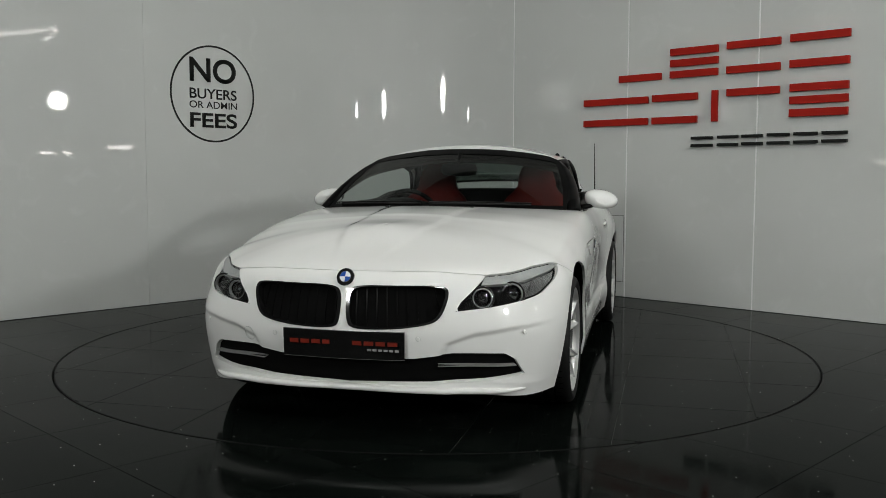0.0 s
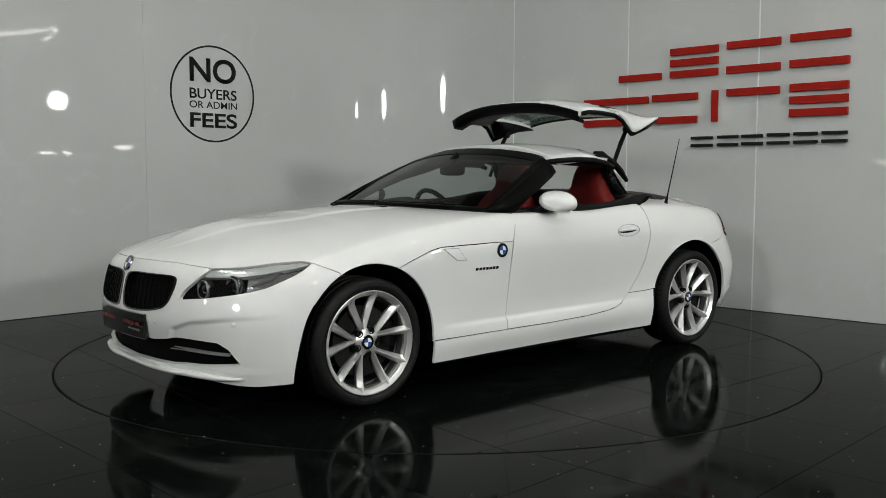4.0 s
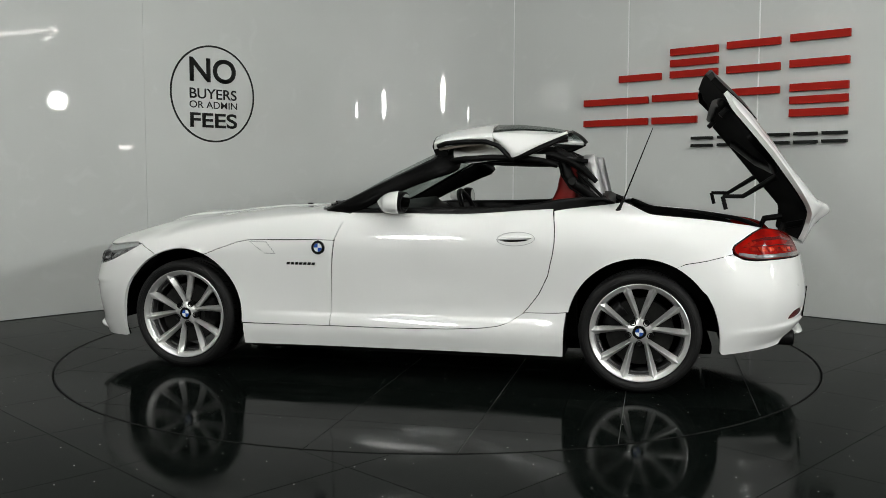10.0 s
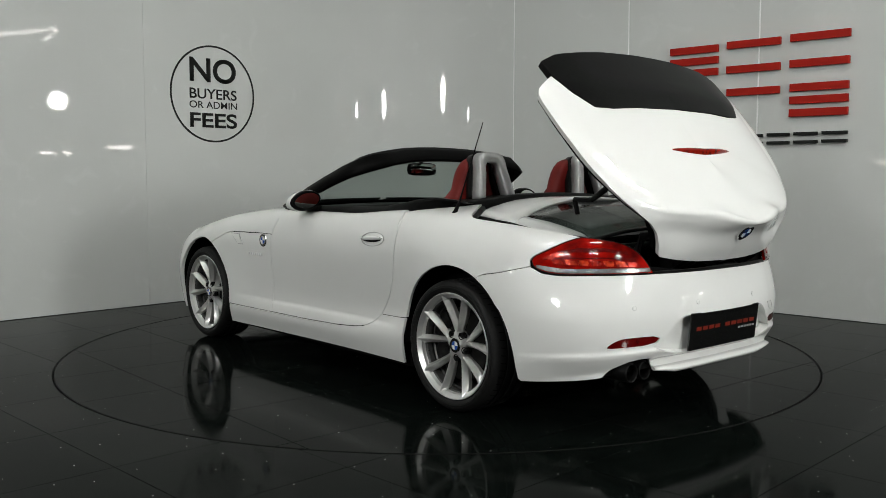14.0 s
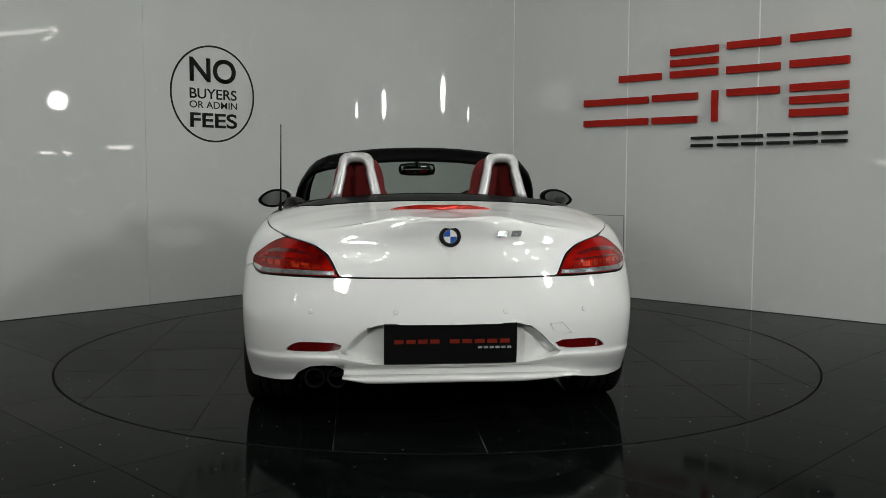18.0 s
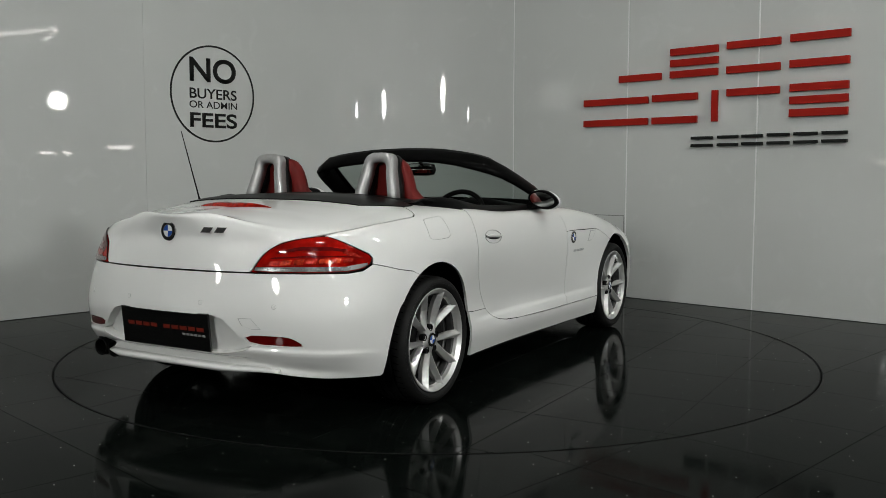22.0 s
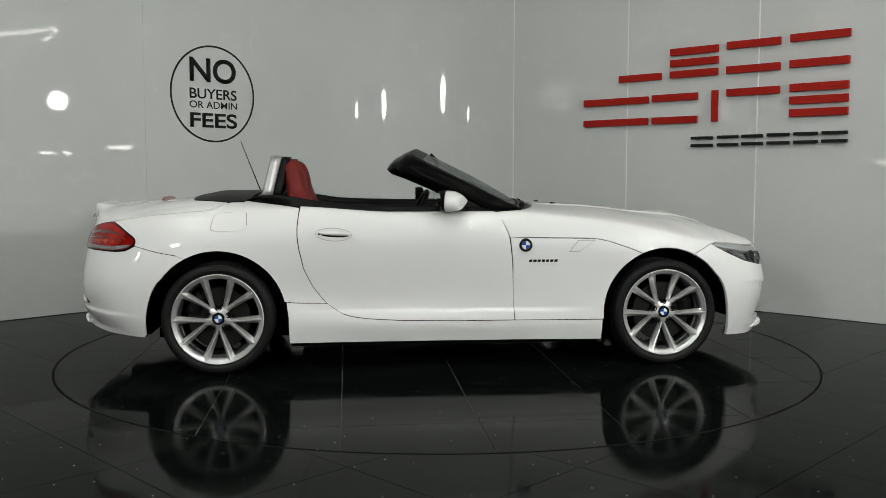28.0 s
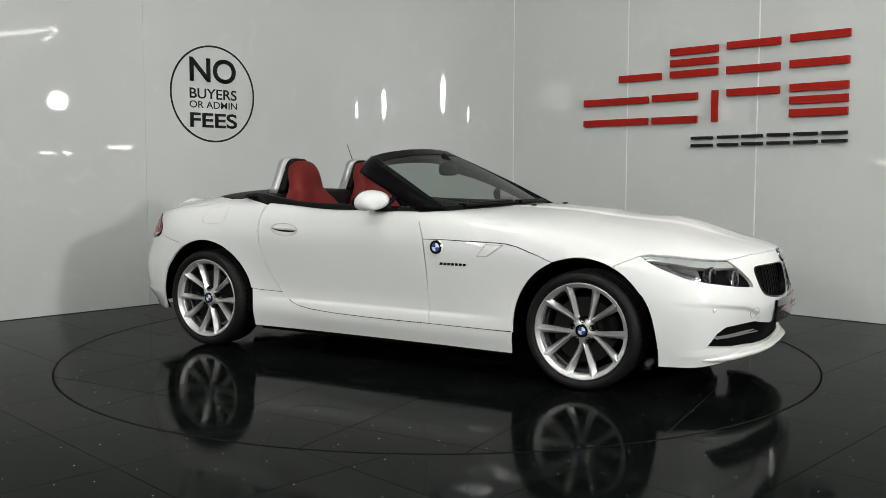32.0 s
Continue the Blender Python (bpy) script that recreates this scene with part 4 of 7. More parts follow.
# ---- small shapes used again and again ----
def roundel(parent, m, r, depth=0.006, name="badge"):
    """A round badge: dark disc, chrome rim and four coloured quarters."""
    q = part(name, lathe([(0.0, depth), (r * 0.94, depth), (r, depth * 0.4), (r, -0.002)], 40, "Z"), GLOSSBLACK, parent, "round black, blue and white enamel badge")
    q.matrix_local = m
    ring = part("rim", lathe([(r * 0.60, depth), (r * 0.60, depth + 0.0012), (r * 0.66, depth + 0.0012), (r * 0.66, depth)], 40, "Z"), CHROME, q)
    edge = part("rim", lathe([(r * 0.95, depth * 0.7), (r * 0.97, depth + 0.001), (r * 1.03, depth * 0.7), (r * 1.03, -0.002)], 40, "Z"), CHROME, q)
    for k in range(4):
        pts = [(0, 0)] + [(r * 0.60 * math.cos(a), r * 0.60 * math.sin(a)) for a in np.linspace(k * math.pi / 2, (k + 1) * math.pi / 2, 10)]
        part("quarter", prism(pts, 0.0012, Matrix.Translation((0, 0, depth + 0.0003))), BADGE_BLUE if k % 2 == 1 else BADGE_WHITE, q)
    return q


def bars(parent, m, width, height, n, material, depth=0.003, gap=0.28, name="lettering", slant=0.0):
    """A row of plain bars in the place of lettering."""
    step = width / n
    for k in range(n):
        x0, x1 = -width / 2 + k * step + step * gap / 2, -width / 2 + (k + 1) * step - step * gap / 2
        ob = part(name, prism([(x0 - slant * height / 2, -height / 2), (x1 - slant * height / 2, -height / 2), (x1 + slant * height / 2, height / 2), (x0 + slant * height / 2, height / 2)], depth), material, parent)
        ob.matrix_local = m


def loft(rings, closed=True, caps=True, bm=None, smooth=True):
    """Skins a row of rings of equal length."""
    bm = bm or bmesh.new()
    vs = [[bm.verts.new(q) for q in ring] for ring in rings]
    n = len(rings[0])
    for a, b in zip(vs, vs[1:]):
        for i in range(n if closed else n - 1):
            j = (i + 1) % n
            f = bm.faces.new((a[i], a[j], b[j], b[i]))
            f.smooth = smooth
    if caps and closed:
        bm.faces.new(vs[0][::-1])
        bm.faces.new(vs[-1])
    bmesh.ops.recalc_face_normals(bm, faces=bm.faces)
    return bm


def strip(name, pts_sv, lift0, lift1, width, material, parent, side=1, label=""):
    """A blade standing on the body along s, v points, between two depths."""
    bm = bmesh.new()
    prev = None
    for s, v in pts_sv:
        q, n = body(np.array(s), np.array(v)), body_normal(np.array(s), np.array(v))
        fl = np.array([1, side, 1])
        t = np.cross(n, (0, 0, 1))
        t /= max(np.linalg.norm(t), 1e-6)
        ring = [bm.verts.new(((q + n * l + t * w) * fl).tolist()) for l, w in ((lift0, -width / 2), (lift1, -width / 2), (lift1, width / 2), (lift0, width / 2))]
        if prev:
            for i in range(4):
                bm.faces.new((prev[i], prev[(i + 1) % 4], ring[(i + 1) % 4], ring[i]))
        else:
            bm.faces.new(ring[::-1])
        prev = ring
    bm.faces.new(prev)
    bmesh.ops.recalc_face_normals(bm, faces=bm.faces)
    return part(name, bm, material, parent, label)


# ---- wheels ----
TYRE_R, RIM_R = 0.301, 0.243


def spoke_bm(angle, sway):
    """A keel-edged spoke that bends in towards its twin at the hub; outward is +y."""
    rings = []
    for r, w, crest, edge, turned in ((0.036, 0.0092, 0.074, 0.064, 1.0), (0.055, 0.0105, 0.076, 0.060, 0.86), (0.080, 0.0122, 0.078, 0.056, 0.62), (0.110, 0.0142, 0.082, 0.056, 0.38), (0.145, 0.0162, 0.088, 0.061, 0.19), (0.180, 0.0185, 0.095, 0.069, 0.07), (0.208, 0.0205, 0.101, 0.080, 0.0), (0.2225, 0.0220, 0.1048, 0.091, 0.0), (0.2335, 0.0100, 0.1078, 0.102, 0.0)):
        a = angle + sway * turned
        k = 0.0035 * (1 if sway > 0 else -1) * turned
        sec = [(-w * 0.85, edge - 0.022), (-w, edge), (-w * 0.12 + k, crest), (w * 0.12 + k, crest), (w, edge), (w * 0.85, edge - 0.022)]
        rings.append([(r * math.cos(a) - q * math.sin(a), y, r * math.sin(a) + q * math.cos(a)) for q, y in sec])
    return loft(rings, smooth=False)


def wheel(x, side):
    w = part("wheel", lathe([(0.236, 0.090), (0.2425, 0.097), (RIM_R + 0.0015, 0.1045), (RIM_R + 0.0005, 0.1095), (RIM_R - 0.003, 0.1110), (RIM_R - 0.006, 0.1085), (0.2245, 0.1000), (0.2205, 0.0960), (0.2190, 0.0860), (0.2160, 0.0790), (0.2300, 0.0760)], 96), ALLOY, car, "silver ten-spoke alloy wheel with a low-profile tyre", True)
    prof = [(0.228, 0.094), (0.240, 0.1045), (0.2455, 0.1090), (0.2475, 0.1060), (0.2505, 0.1105), (0.258, 0.1150), (0.266, 0.1172), (0.2675, 0.1160), (0.2690, 0.1175), (0.276, 0.1165), (0.2775, 0.1148), (0.279, 0.1155), (0.287, 0.1110), (0.294, 0.1030), (TYRE_R - 0.002, 0.090), (TYRE_R, 0.068), (TYRE_R, 0.053), (TYRE_R - 0.007, 0.051), (TYRE_R - 0.007, 0.043), (TYRE_R, 0.041), (TYRE_R, 0.013), (TYRE_R - 0.007, 0.011)]
    prof = prof + [(r, -y) for r, y in prof[::-1]]
    tyre = part("tyre", lathe(prof, 96), RUBBER, w, "low-profile black tyre", True)
    tyre.data.set_sharp_from_angle(angle=0.6)
    # slanting sipes across the shoulder of the tread
    for k in range(56):
        a = 2 * math.pi * k / 56
        sipe = []
        for r, y, d in ((0.2985, 0.0905, 0.0), (TYRE_R + 0.0004, 0.072, 0.012), (TYRE_R + 0.0004, 0.055, 0.022)):
            sipe.append([(r * math.cos(a + d + e), y, r * math.sin(a + d + e)) for e in (-0.007, 0.007)] + [((r - 0.004) * math.cos(a + d + e), y, (r - 0.004) * math.sin(a + d + e)) for e in (0.007, -0.007)])
        ob = new("tread_sipe", SIPES[k]) if k in SIPES else part("tread_sipe", loft(sipe, smooth=False), LINER, tyre)
        ob.parent = tyre
        SIPES[k] = ob.data
    w.data.set_sharp_from_angle(angle=0.6)
    base = 0.483 if x > 0 and side > 0 else math.pi / 5 if side > 0 else 0.0
    barrel = part("rim_barrel", lathe([(0.2200, 0.080), (0.2120, 0.070), (0.2090, 0.045), (0.2140, 0.040), (0.2140, 0.030), (0.2070, 0.025), (0.2040, -0.02), (0.2060, -0.09), (0.2300, -0.105), (0.2300, -0.10), (0.2300, 0.07)], 72), BARREL, w, "inner barrel of the rim, darkened for the shade inside", True)
    barrel.data.set_sharp_from_angle(angle=0.5)
    for k in range(10):
        part("spoke", spoke_bm(base + k * math.pi / 5 + (0.02 if k % 2 else -0.02), 0.215 if k % 2 else -0.215), ALLOY, w)
    # five lobes between the bolt seats
    lobe = []
    for k in range(60):
        a = base + math.pi / 10 + 2 * math.pi * k / 60
        lobe.append((a, 0.0600 - 0.0085 * math.cos(5 * (a - base - math.pi / 10))))
    hub = part("hub", loft([[(r * g * math.cos(a), y, r * g * math.sin(a)) for a, r in lobe] for g, y in ((1.06, 0.030), (1.06, 0.062), (1.0, 0.072), (0.80, 0.0775), (0.40, 0.0785))]), ALLOY, w, "", True)
    hub.data.set_sharp_from_angle(angle=0.5)
    for k in range(5):
        a = base + math.pi / 10 + (2 * k) * math.pi / 5
        # bolt and seat are black throughout; the hole's shade is in their colour
        b = part("wheel_bolt", lathe([(0.0, 0.0755), (0.0075, 0.0755), (0.0085, 0.0740), (0.0088, 0.0715), (0.0150, 0.0790), (0.0165, 0.0780), (0.0170, 0.055)], 18), BLACK, w, "wheel bolt and its seat, black for the hole's shade")
        b.location = (0.0565 * math.cos(a), 0, 0.0565 * math.sin(a))
    valve_a = base - 0.9
    part("valve", tube([(0.213 * math.cos(valve_a), 0.062, 0.213 * math.sin(valve_a)), (0.196 * math.cos(valve_a), 0.078, 0.196 * math.sin(valve_a))], 0.0042, 8), BLACK, w, "black tyre valve")
    roundel(w, Matrix.Translation((0, 0.0785, 0)) @ Matrix.Rotation(radians(-90), 4, "X"), 0.0335, 0.006, "centre_cap")
    part("brake_disc", lathe([(0.070, 0.040), (0.165, 0.040), (0.168, 0.036), (0.168, 0.012), (0.070, 0.012)], 48), BRAKE, w, "grey steel brake disc")
    part("brake_caliper", loft([[(r * math.cos(a), y, r * math.sin(a)) for r, y in ((0.105, 0.055), (0.178, 0.055), (0.184, 0.030), (0.184, -0.02), (0.105, -0.02))] for a in np.linspace(radians(150 if x > 0 else 10), radians(195 if x > 0 else 55), 10)]), BLACK, w, "dark brake caliper")
    m = Matrix.Translation((x, (0.740 if x > 0 else 0.764) * side, TYRE_R + 0.0005))
    if side < 0:
        m = m @ Matrix.Rotation(math.pi, 4, "Z")
    w.matrix_local = m
    return w


SIPES = {}
for wx in (FRONT_X, REAR_X):
    for side in (1, -1):
        wheel(wx, side)
        # wheel house
        R = ARCH_R + 0.010
        arc = [radians(a) for a in np.linspace(-7, 187, 34)]
        bm = bmesh.new()
        rows = []
        for a in arc:
            # the opening runs out towards the bumper's lower corner
            out = math.degrees(a) if wx > 0 else 180 - math.degrees(a)
            R = ARCH_R + 0.010 + 0.055 * min(1.0, max(0.0, (45 - out) / 45))
            px, pz = wx + R * math.cos(a), HUB_Z + R * math.sin(a)
            s_, v_ = xz(px, max(pz, 0.20))
            edge_y = min(0.862, float(body(np.array(s_), np.array(v_))[1]) - 0.014)
            rows.append([bm.verts.new((wx + r * math.cos(a), y * side, HUB_Z + r * math.sin(a))) for r, y in ((R - 0.004, edge_y), (R, edge_y - 0.01), (R, 0.50), (0.0, 0.495))])
        for a, b in zip(rows, rows[1:]):
            for i in range(3):
                bm.faces.new((a[i], a[i + 1], b[i + 1], b[i])) 
        bmesh.ops.remove_doubles(bm, verts=bm.verts, dist=1e-5)
        part("wheel_arch_liner", bm, LINER, car, "black wheel arch lining")

# ---- underbody and cabin tub ----
part("underbody", box_bm(3.2, 1.22, 0.06, (0.0, 0, 0.19), 0.02), LINER, car, "black underbody")
part("underbody", box_bm(1.72, 1.58, 0.07, (0.0, 0, 0.165), 0.02), LINER, car, "black underbody")
part("bulkhead", box_bm(0.05, 1.50, 0.62, (0.46, 0, 0.52), 0.01), LINER, car)
part("engine_cover", box_bm(1.3, 1.0, 0.40, (1.15, 0, 0.46), 0.05), LINER, car)
part("diffuser", loft([[(-1.925 + 0.25 * y * y, y, 0.235), (-1.66, y, 0.17), (-1.66, y, 0.22), (-1.92 + 0.25 * y * y, y, 0.29)] for y in (-0.54, -0.4, -0.2, 0, 0.2, 0.4, 0.54)]), LINER, car, "black diffuser under the rear bumper")
part("boot_floor", loft([[(x, -w, 0.485), (x, w, 0.485), (x, w, 0.515), (x, -w, 0.515)] for x, w in ((-0.97, 0.66), (-1.45, 0.66), (-1.75, 0.58), (-1.93, 0.40))], smooth=False), LINER, car, "black boot floor")
part("boot_wall", box_bm(0.03, 0.80, 0.24, (-1.955, 0, 0.53), 0.008), LINER, car)
for side in (1, -1):
    part("boot_wall", loft([[(-0.95, 0.70 * side, 0.45), (-0.95, 0.70 * side, 0.90), (-0.95, 0.66 * side, 0.90), (-0.95, 0.66 * side, 0.45)], [(-1.40, 0.715 * side, 0.45), (-1.40, 0.715 * side, 0.865), (-1.40, 0.67 * side, 0.865), (-1.40, 0.67 * side, 0.45)],
                            [(-1.75, 0.67 * side, 0.45), (-1.75, 0.67 * side, 0.80), (-1.75, 0.62 * side, 0.80), (-1.75, 0.62 * side, 0.45)], [(-1.99, 0.42 * side, 0.45), (-1.99, 0.42 * side, 0.64), (-1.97, 0.38 * side, 0.64), (-1.97, 0.38 * side, 0.45)]]), LINER, car)
    # rubber seal round the boot opening
    seal = [(s, v) for s, v in LID_SIDE[::-1]] + [(4.66, 3.70), (4.745, 3.53), (4.80, 3.35), (4.855, 3.17)]
    pts = []
    for s, v in seal:
        q = body(np.array(s), np.array(v)) - body_normal(np.array(s), np.array(v)) * (0.034 if s > 4.65 else 0.020)
        pts.append((q[0], q[1] * side, q[2]))
    part("seal", tube(pts, 0.014, 8), BLACK, car, "black rubber boot seal", True)
back_lip = []
for y in np.linspace(-0.44, 0.44, 13):
    s = float(np.interp(-abs(y), -_path[4400:, 1], _fine[4400:]))
    q = body(np.array(s), np.array(2.96))
    back_lip.append((q[0] + 0.028, y, q[2] - 0.004))
part("seal", tube(back_lip, 0.016, 8), BLACK, car, "black rubber boot seal", True)

# roof gear and trim inside the boot
part("boot_sill", loft([[(-1.985 + 0.30 * y * y, y, 0.640), (-1.955 + 0.30 * y * y, y, 0.652), (-1.90 + 0.30 * y * y, y, 0.648), (-1.885 + 0.30 * y * y, y, 0.60), (-1.97 + 0.30 * y * y, y, 0.60)] for y in np.linspace(-0.40, 0.40, 11)]), BLACK, car, "black plastic boot sill trim")
part("hydraulic_pump", lathe([(0.0, -0.11), (0.042, -0.11), (0.048, -0.10), (0.048, 0.06), (0.036, 0.07), (0.036, 0.11), (0.0, 0.11)], 20, "Y"), BLACK, car, "black hydraulic pump of the roof", True).location = (-1.50, 0.30, 0.575)
part("pump_bracket", box_bm(0.14, 0.20, 0.03, (-1.50, 0.30, 0.525), 0.006), BRAKE, car, "dull steel pump bracket")
part("boot_trim", box_bm(0.30, 0.10, 0.16, (-1.30, -0.56, 0.60), 0.02), BLACK, car, "moulded black boot side trim")
part("boot_trim", box_bm(0.30, 0.10, 0.16, (-1.30, 0.56, 0.60), 0.02), BLACK, car, "moulded black boot side trim")
for side in (1, -1):
    part("roof_mount", loft([[(x, (0.46 + 0.04 * e) * side, z) for x, z in ((-1.50, 0.53), (-1.36, 0.53), (-1.38, 0.70), (-1.44, 0.74), (-1.48, 0.68))] for e in (0, 1)], smooth=False), BRAKE, car, "dull steel mount of the roof arms")
    part("gas_strut", tube([(-1.72, 0.54 * side, 0.60), (-1.56, 0.54 * side, 0.66), (-1.40, 0.54 * side, 0.72)], [0.012, 0.012, 0.006], 10), BLACK, car, "slim gas strut")
    part("hose", tube([(-1.46, 0.30 * side, 0.60), (-1.42, 0.36 * side, 0.66), (-1.36, 0.42 * side, 0.64), (-1.30, 0.47 * side, 0.70)], 0.008, 8), LINER, car, "black hydraulic hose", True)

# cabin
part("cabin_floor", box_bm(1.42, 1.30, 0.03, (-0.22, 0, 0.235), 0.01), BLACK, car)
for side in (1, -1):
    part("door_card", loft([[(x, 0.69 * side, 0.24), (x, 0.735 * side, 0.60), (x, 0.715 * side, 0.88), (x, 0.675 * side, 0.89), (x, 0.66 * side, 0.60), (x, 0.66 * side, 0.24)] for x in (0.40, 0.1, -0.3, -0.7, -0.92)], smooth=False), BLACK, car, "black door trim")
    # window ledge along the door's top and the rear deck
    led = []
    for x, y, z in ((0.30, 0.760, 0.884), (0.10, 0.748, 0.901), (-0.13, 0.738, 0.905), (-0.40, 0.735, 0.909), (-0.60, 0.737, 0.917), (-0.73, 0.738, 0.936), (-0.84, 0.728, 0.955), (-0.95, 0.705, 0.964), (-1.05, 0.675, 0.956), (-1.10, 0.655, 0.938)):
        s = float(s_at_x(x))
        o = body(np.array(s), np.array(4.10 if x > -0.8 else 4.10 + (-0.8 - x) * 1.75))
        led.append([(x, (o[1] - 0.004) * side, o[2] - 0.012), (x, (o[1] - 0.004) * side, o[2] + 0.004), (x, (y + (o[1] - y) * 0.55) * side, z - (z - o[2]) * 0.40), (x, (y + 0.010) * side, z - 0.004), (x, y * side, z), (x, (y - 0.035) * side, z - 0.002), (x, (y - 0.05) * side, z - 0.03), (x, (y - 0.05) * side, z - 0.10)])
    part("window_ledge", loft(led), BLACK, car, "black window ledge and seal")
dash = []
for y in np.linspace(-0.72, 0.72, 19):
    hood = 0.050 * math.exp(-((y + 0.36) / 0.17) ** 2) + 0.012 * math.exp(-(y / 0.15) ** 2)
    pull = 0.05 * (y / 0.72) ** 2
    dash.append([(0.52 - pull * 3, y, 0.865), (0.40 - pull, y, 0.893 - 0.25 * pull), (0.22, y, 0.897 + hood * 0.6), (0.10, y, 0.890 + hood), (0.055, y, 0.855 + hood * 0.5), (0.07, y, 0.74), (0.12, y, 0.55), (0.45, y, 0.55)])
part("dashboard", loft(dash), BLACK, car, "black leather dashboard with a hooded instrument binnacle")
part("centre_console", loft([[(x, -0.12, 0.25), (x, -0.11, z), (x, 0.11, z), (x, 0.12, 0.25)] for x, z in ((0.15, 0.72), (0.0, 0.60), (-0.4, 0.56), (-0.80, 0.62), (-0.92, 0.86))]), BLACK, car)
steer = part("steering_wheel", tube([(0.0, 0.178 * math.cos(a), 0.178 * math.sin(a)) for a in np.linspace(0, 2 * math.pi, 37)], 0.0155, 10, ends=False), BLACK, car, "black leather steering wheel", True)
part("boss", lathe([(0.0, -0.03), (0.055, -0.028), (0.065, -0.005), (0.06, 0.03)], 24, "X"), BLACK, steer)
for a in (0.05, math.pi - 0.05, -math.pi / 2):
    part("spoke", tube([(0.0, 0.04 * math.cos(a), 0.04 * math.sin(a)), (0.0, 0.175 * math.cos(a), 0.175 * math.sin(a))], [0.022, 0.014], 8, flat=0.6), BLACK, steer)
steer.matrix_local = Matrix.Translation((-0.150, -0.36, 0.815)) @ Matrix.Rotation(radians(26), 4, "Y")

# ---- seats ----
for side in (1, -1):
    yc = 0.36 * side
    rings = []
    for z, x, w, d, wing in ((0.30, -0.66, 0.24, 0.075, 0.02), (0.45, -0.68, 0.25, 0.075, 0.05), (0.62, -0.71, 0.255, 0.075, 0.06), (0.78, -0.745, 0.255, 0.072, 0.055), (0.86, -0.762, 0.240, 0.070, 0.045), (0.92, -0.775, 0.205, 0.066, 0.025), (0.965, -0.786, 0.158, 0.062, 0.008), (1.00, -0.794, 0.136, 0.058, 0.0), (1.05, -0.803, 0.130, 0.058, 0.0), (1.09, -0.811, 0.122, 0.056, 0.0), (1.122, -0.818, 0.110, 0.051, 0.0), (1.146, -0.824, 0.092, 0.042, 0.0), (1.160, -0.829, 0.068, 0.030, 0.0), (1.167, -0.832, 0.035, 0.014, 0.0)):
        ring = []
        for k in range(20):
            a = 2 * math.pi * k / 20
            c, s = math.cos(a), math.sin(a)
            px = abs(c) ** 0.55 * math.copysign(1, c)
            py = abs(s) ** 0.55 * math.copysign(1, s)
            ring.append((x + d * px + (wing * abs(py) ** 3 if px > 0 else 0), yc + w * py, z))
        rings.append(ring)
    seat = part("seat", loft(rings), RED_LEATHER, car, "red leather sports seat with a built-in headrest")
    cush = []
    for x, z, w in ((-0.74, 0.36, 0.235), (-0.60, 0.425, 0.25), (-0.40, 0.435, 0.25), (-0.24, 0.44, 0.24), (-0.18, 0.40, 0.225)):
        cush.append([(x, yc - w, 0.27), (x, yc - w, z + 0.02), (x, yc - w + 0.06, z + 0.03), (x, yc - w + 0.10, z - 0.01), (x, yc + w - 0.10, z - 0.01), (x, yc + w - 0.06, z + 0.03), (x, yc + w, z + 0.02), (x, yc + w, 0.27)])
    part("cushion", loft(cush), RED_LEATHER, seat)
    part("seat_back_shell", loft([[(x - 0.012, yc - w, z), (x + 0.03, yc - w - 0.004, z), (x + 0.03, yc + w + 0.004, z), (x - 0.012, yc + w, z)] for x, w, z in ((-0.75, 0.235, 0.32), (-0.80, 0.24, 0.75), (-0.82, 0.20, 0.90), (-0.825, 0.17, 0.935))]), BLACK, seat, "black seat back shell")
    # seam piping down the backrest
    for k in (-1, 1):
        part("piping", tube([(x, yc + k * w, z) for x, w, z in ((-0.606, 0.10, 0.45), (-0.636, 0.11, 0.62), (-0.674, 0.105, 0.78), (-0.698, 0.095, 0.87), (-0.712, 0.085, 0.93))], 0.0035, 6), RED_LEATHER, seat)
    for ob in (seat,):
        ob.location = (-0.045, 0, 0)

# ---- roll hoops ----
for side in (1, -1):
    yc = 0.372 * side

    def hoop_ring(w_base, w_top, z_top, r):
        # up one leg, over the round top, down the other
        out = []
        for a in np.linspace(math.pi, 0, 19):
            out.append((w_top * math.cos(a) * abs(math.cos(a)) ** -0.45 if abs(math.cos(a)) > 1e-6 else 0.0, z_top - r + r * math.sin(a) ** 0.8 if math.sin(a) > 1e-9 else z_top - r))
        return [(-w_base, 0.0)] + [(-w_base + (w_base - w_top) * k / 4, (z_top - r) * k / 4) for k in range(1, 4)] + out + [(w_base - (w_base - w_top) * k / 4, (z_top - r) * k / 4) for k in range(3, 0, -1)] + [(w_base, 0.0)]

    outer = hoop_ring(0.128, 0.088, 0.238, 0.075)
    inner = hoop_ring(0.078, 0.050, 0.190, 0.055)

    def hoop_bm(x0, x1, grow, lean):
        rings = []
        for (a, b), (c, d) in zip(outer, inner):
            rings.append([(x0 + lean * b, yc + a * grow, 0.948 + b * grow), (x0 + 0.012 + lean * b, yc + a * 1.03 * grow, 0.948 + b * 1.012 * grow), (x1 + lean * b, yc + a * grow * 0.99, 0.948 + b * grow), (x1 + lean * d, yc + c, 0.948 + d), (x0 + 0.02 + lean * d, yc + c, 0.948 + d), (x0 + 0.004 + lean * d, yc + c * 1.12, 0.948 + d * 1.03)])
        return loft(rings)

    hoop = part("roll_hoop", hoop_bm(-1.036, -0.975, 1.0, 0.23), SATIN, car, "satin silver roll-over hoop")
    part("hoop_lining", hoop_bm(-0.973, -0.925, 0.97, 0.23), BLACK, hoop, "black plastic hoop lining")

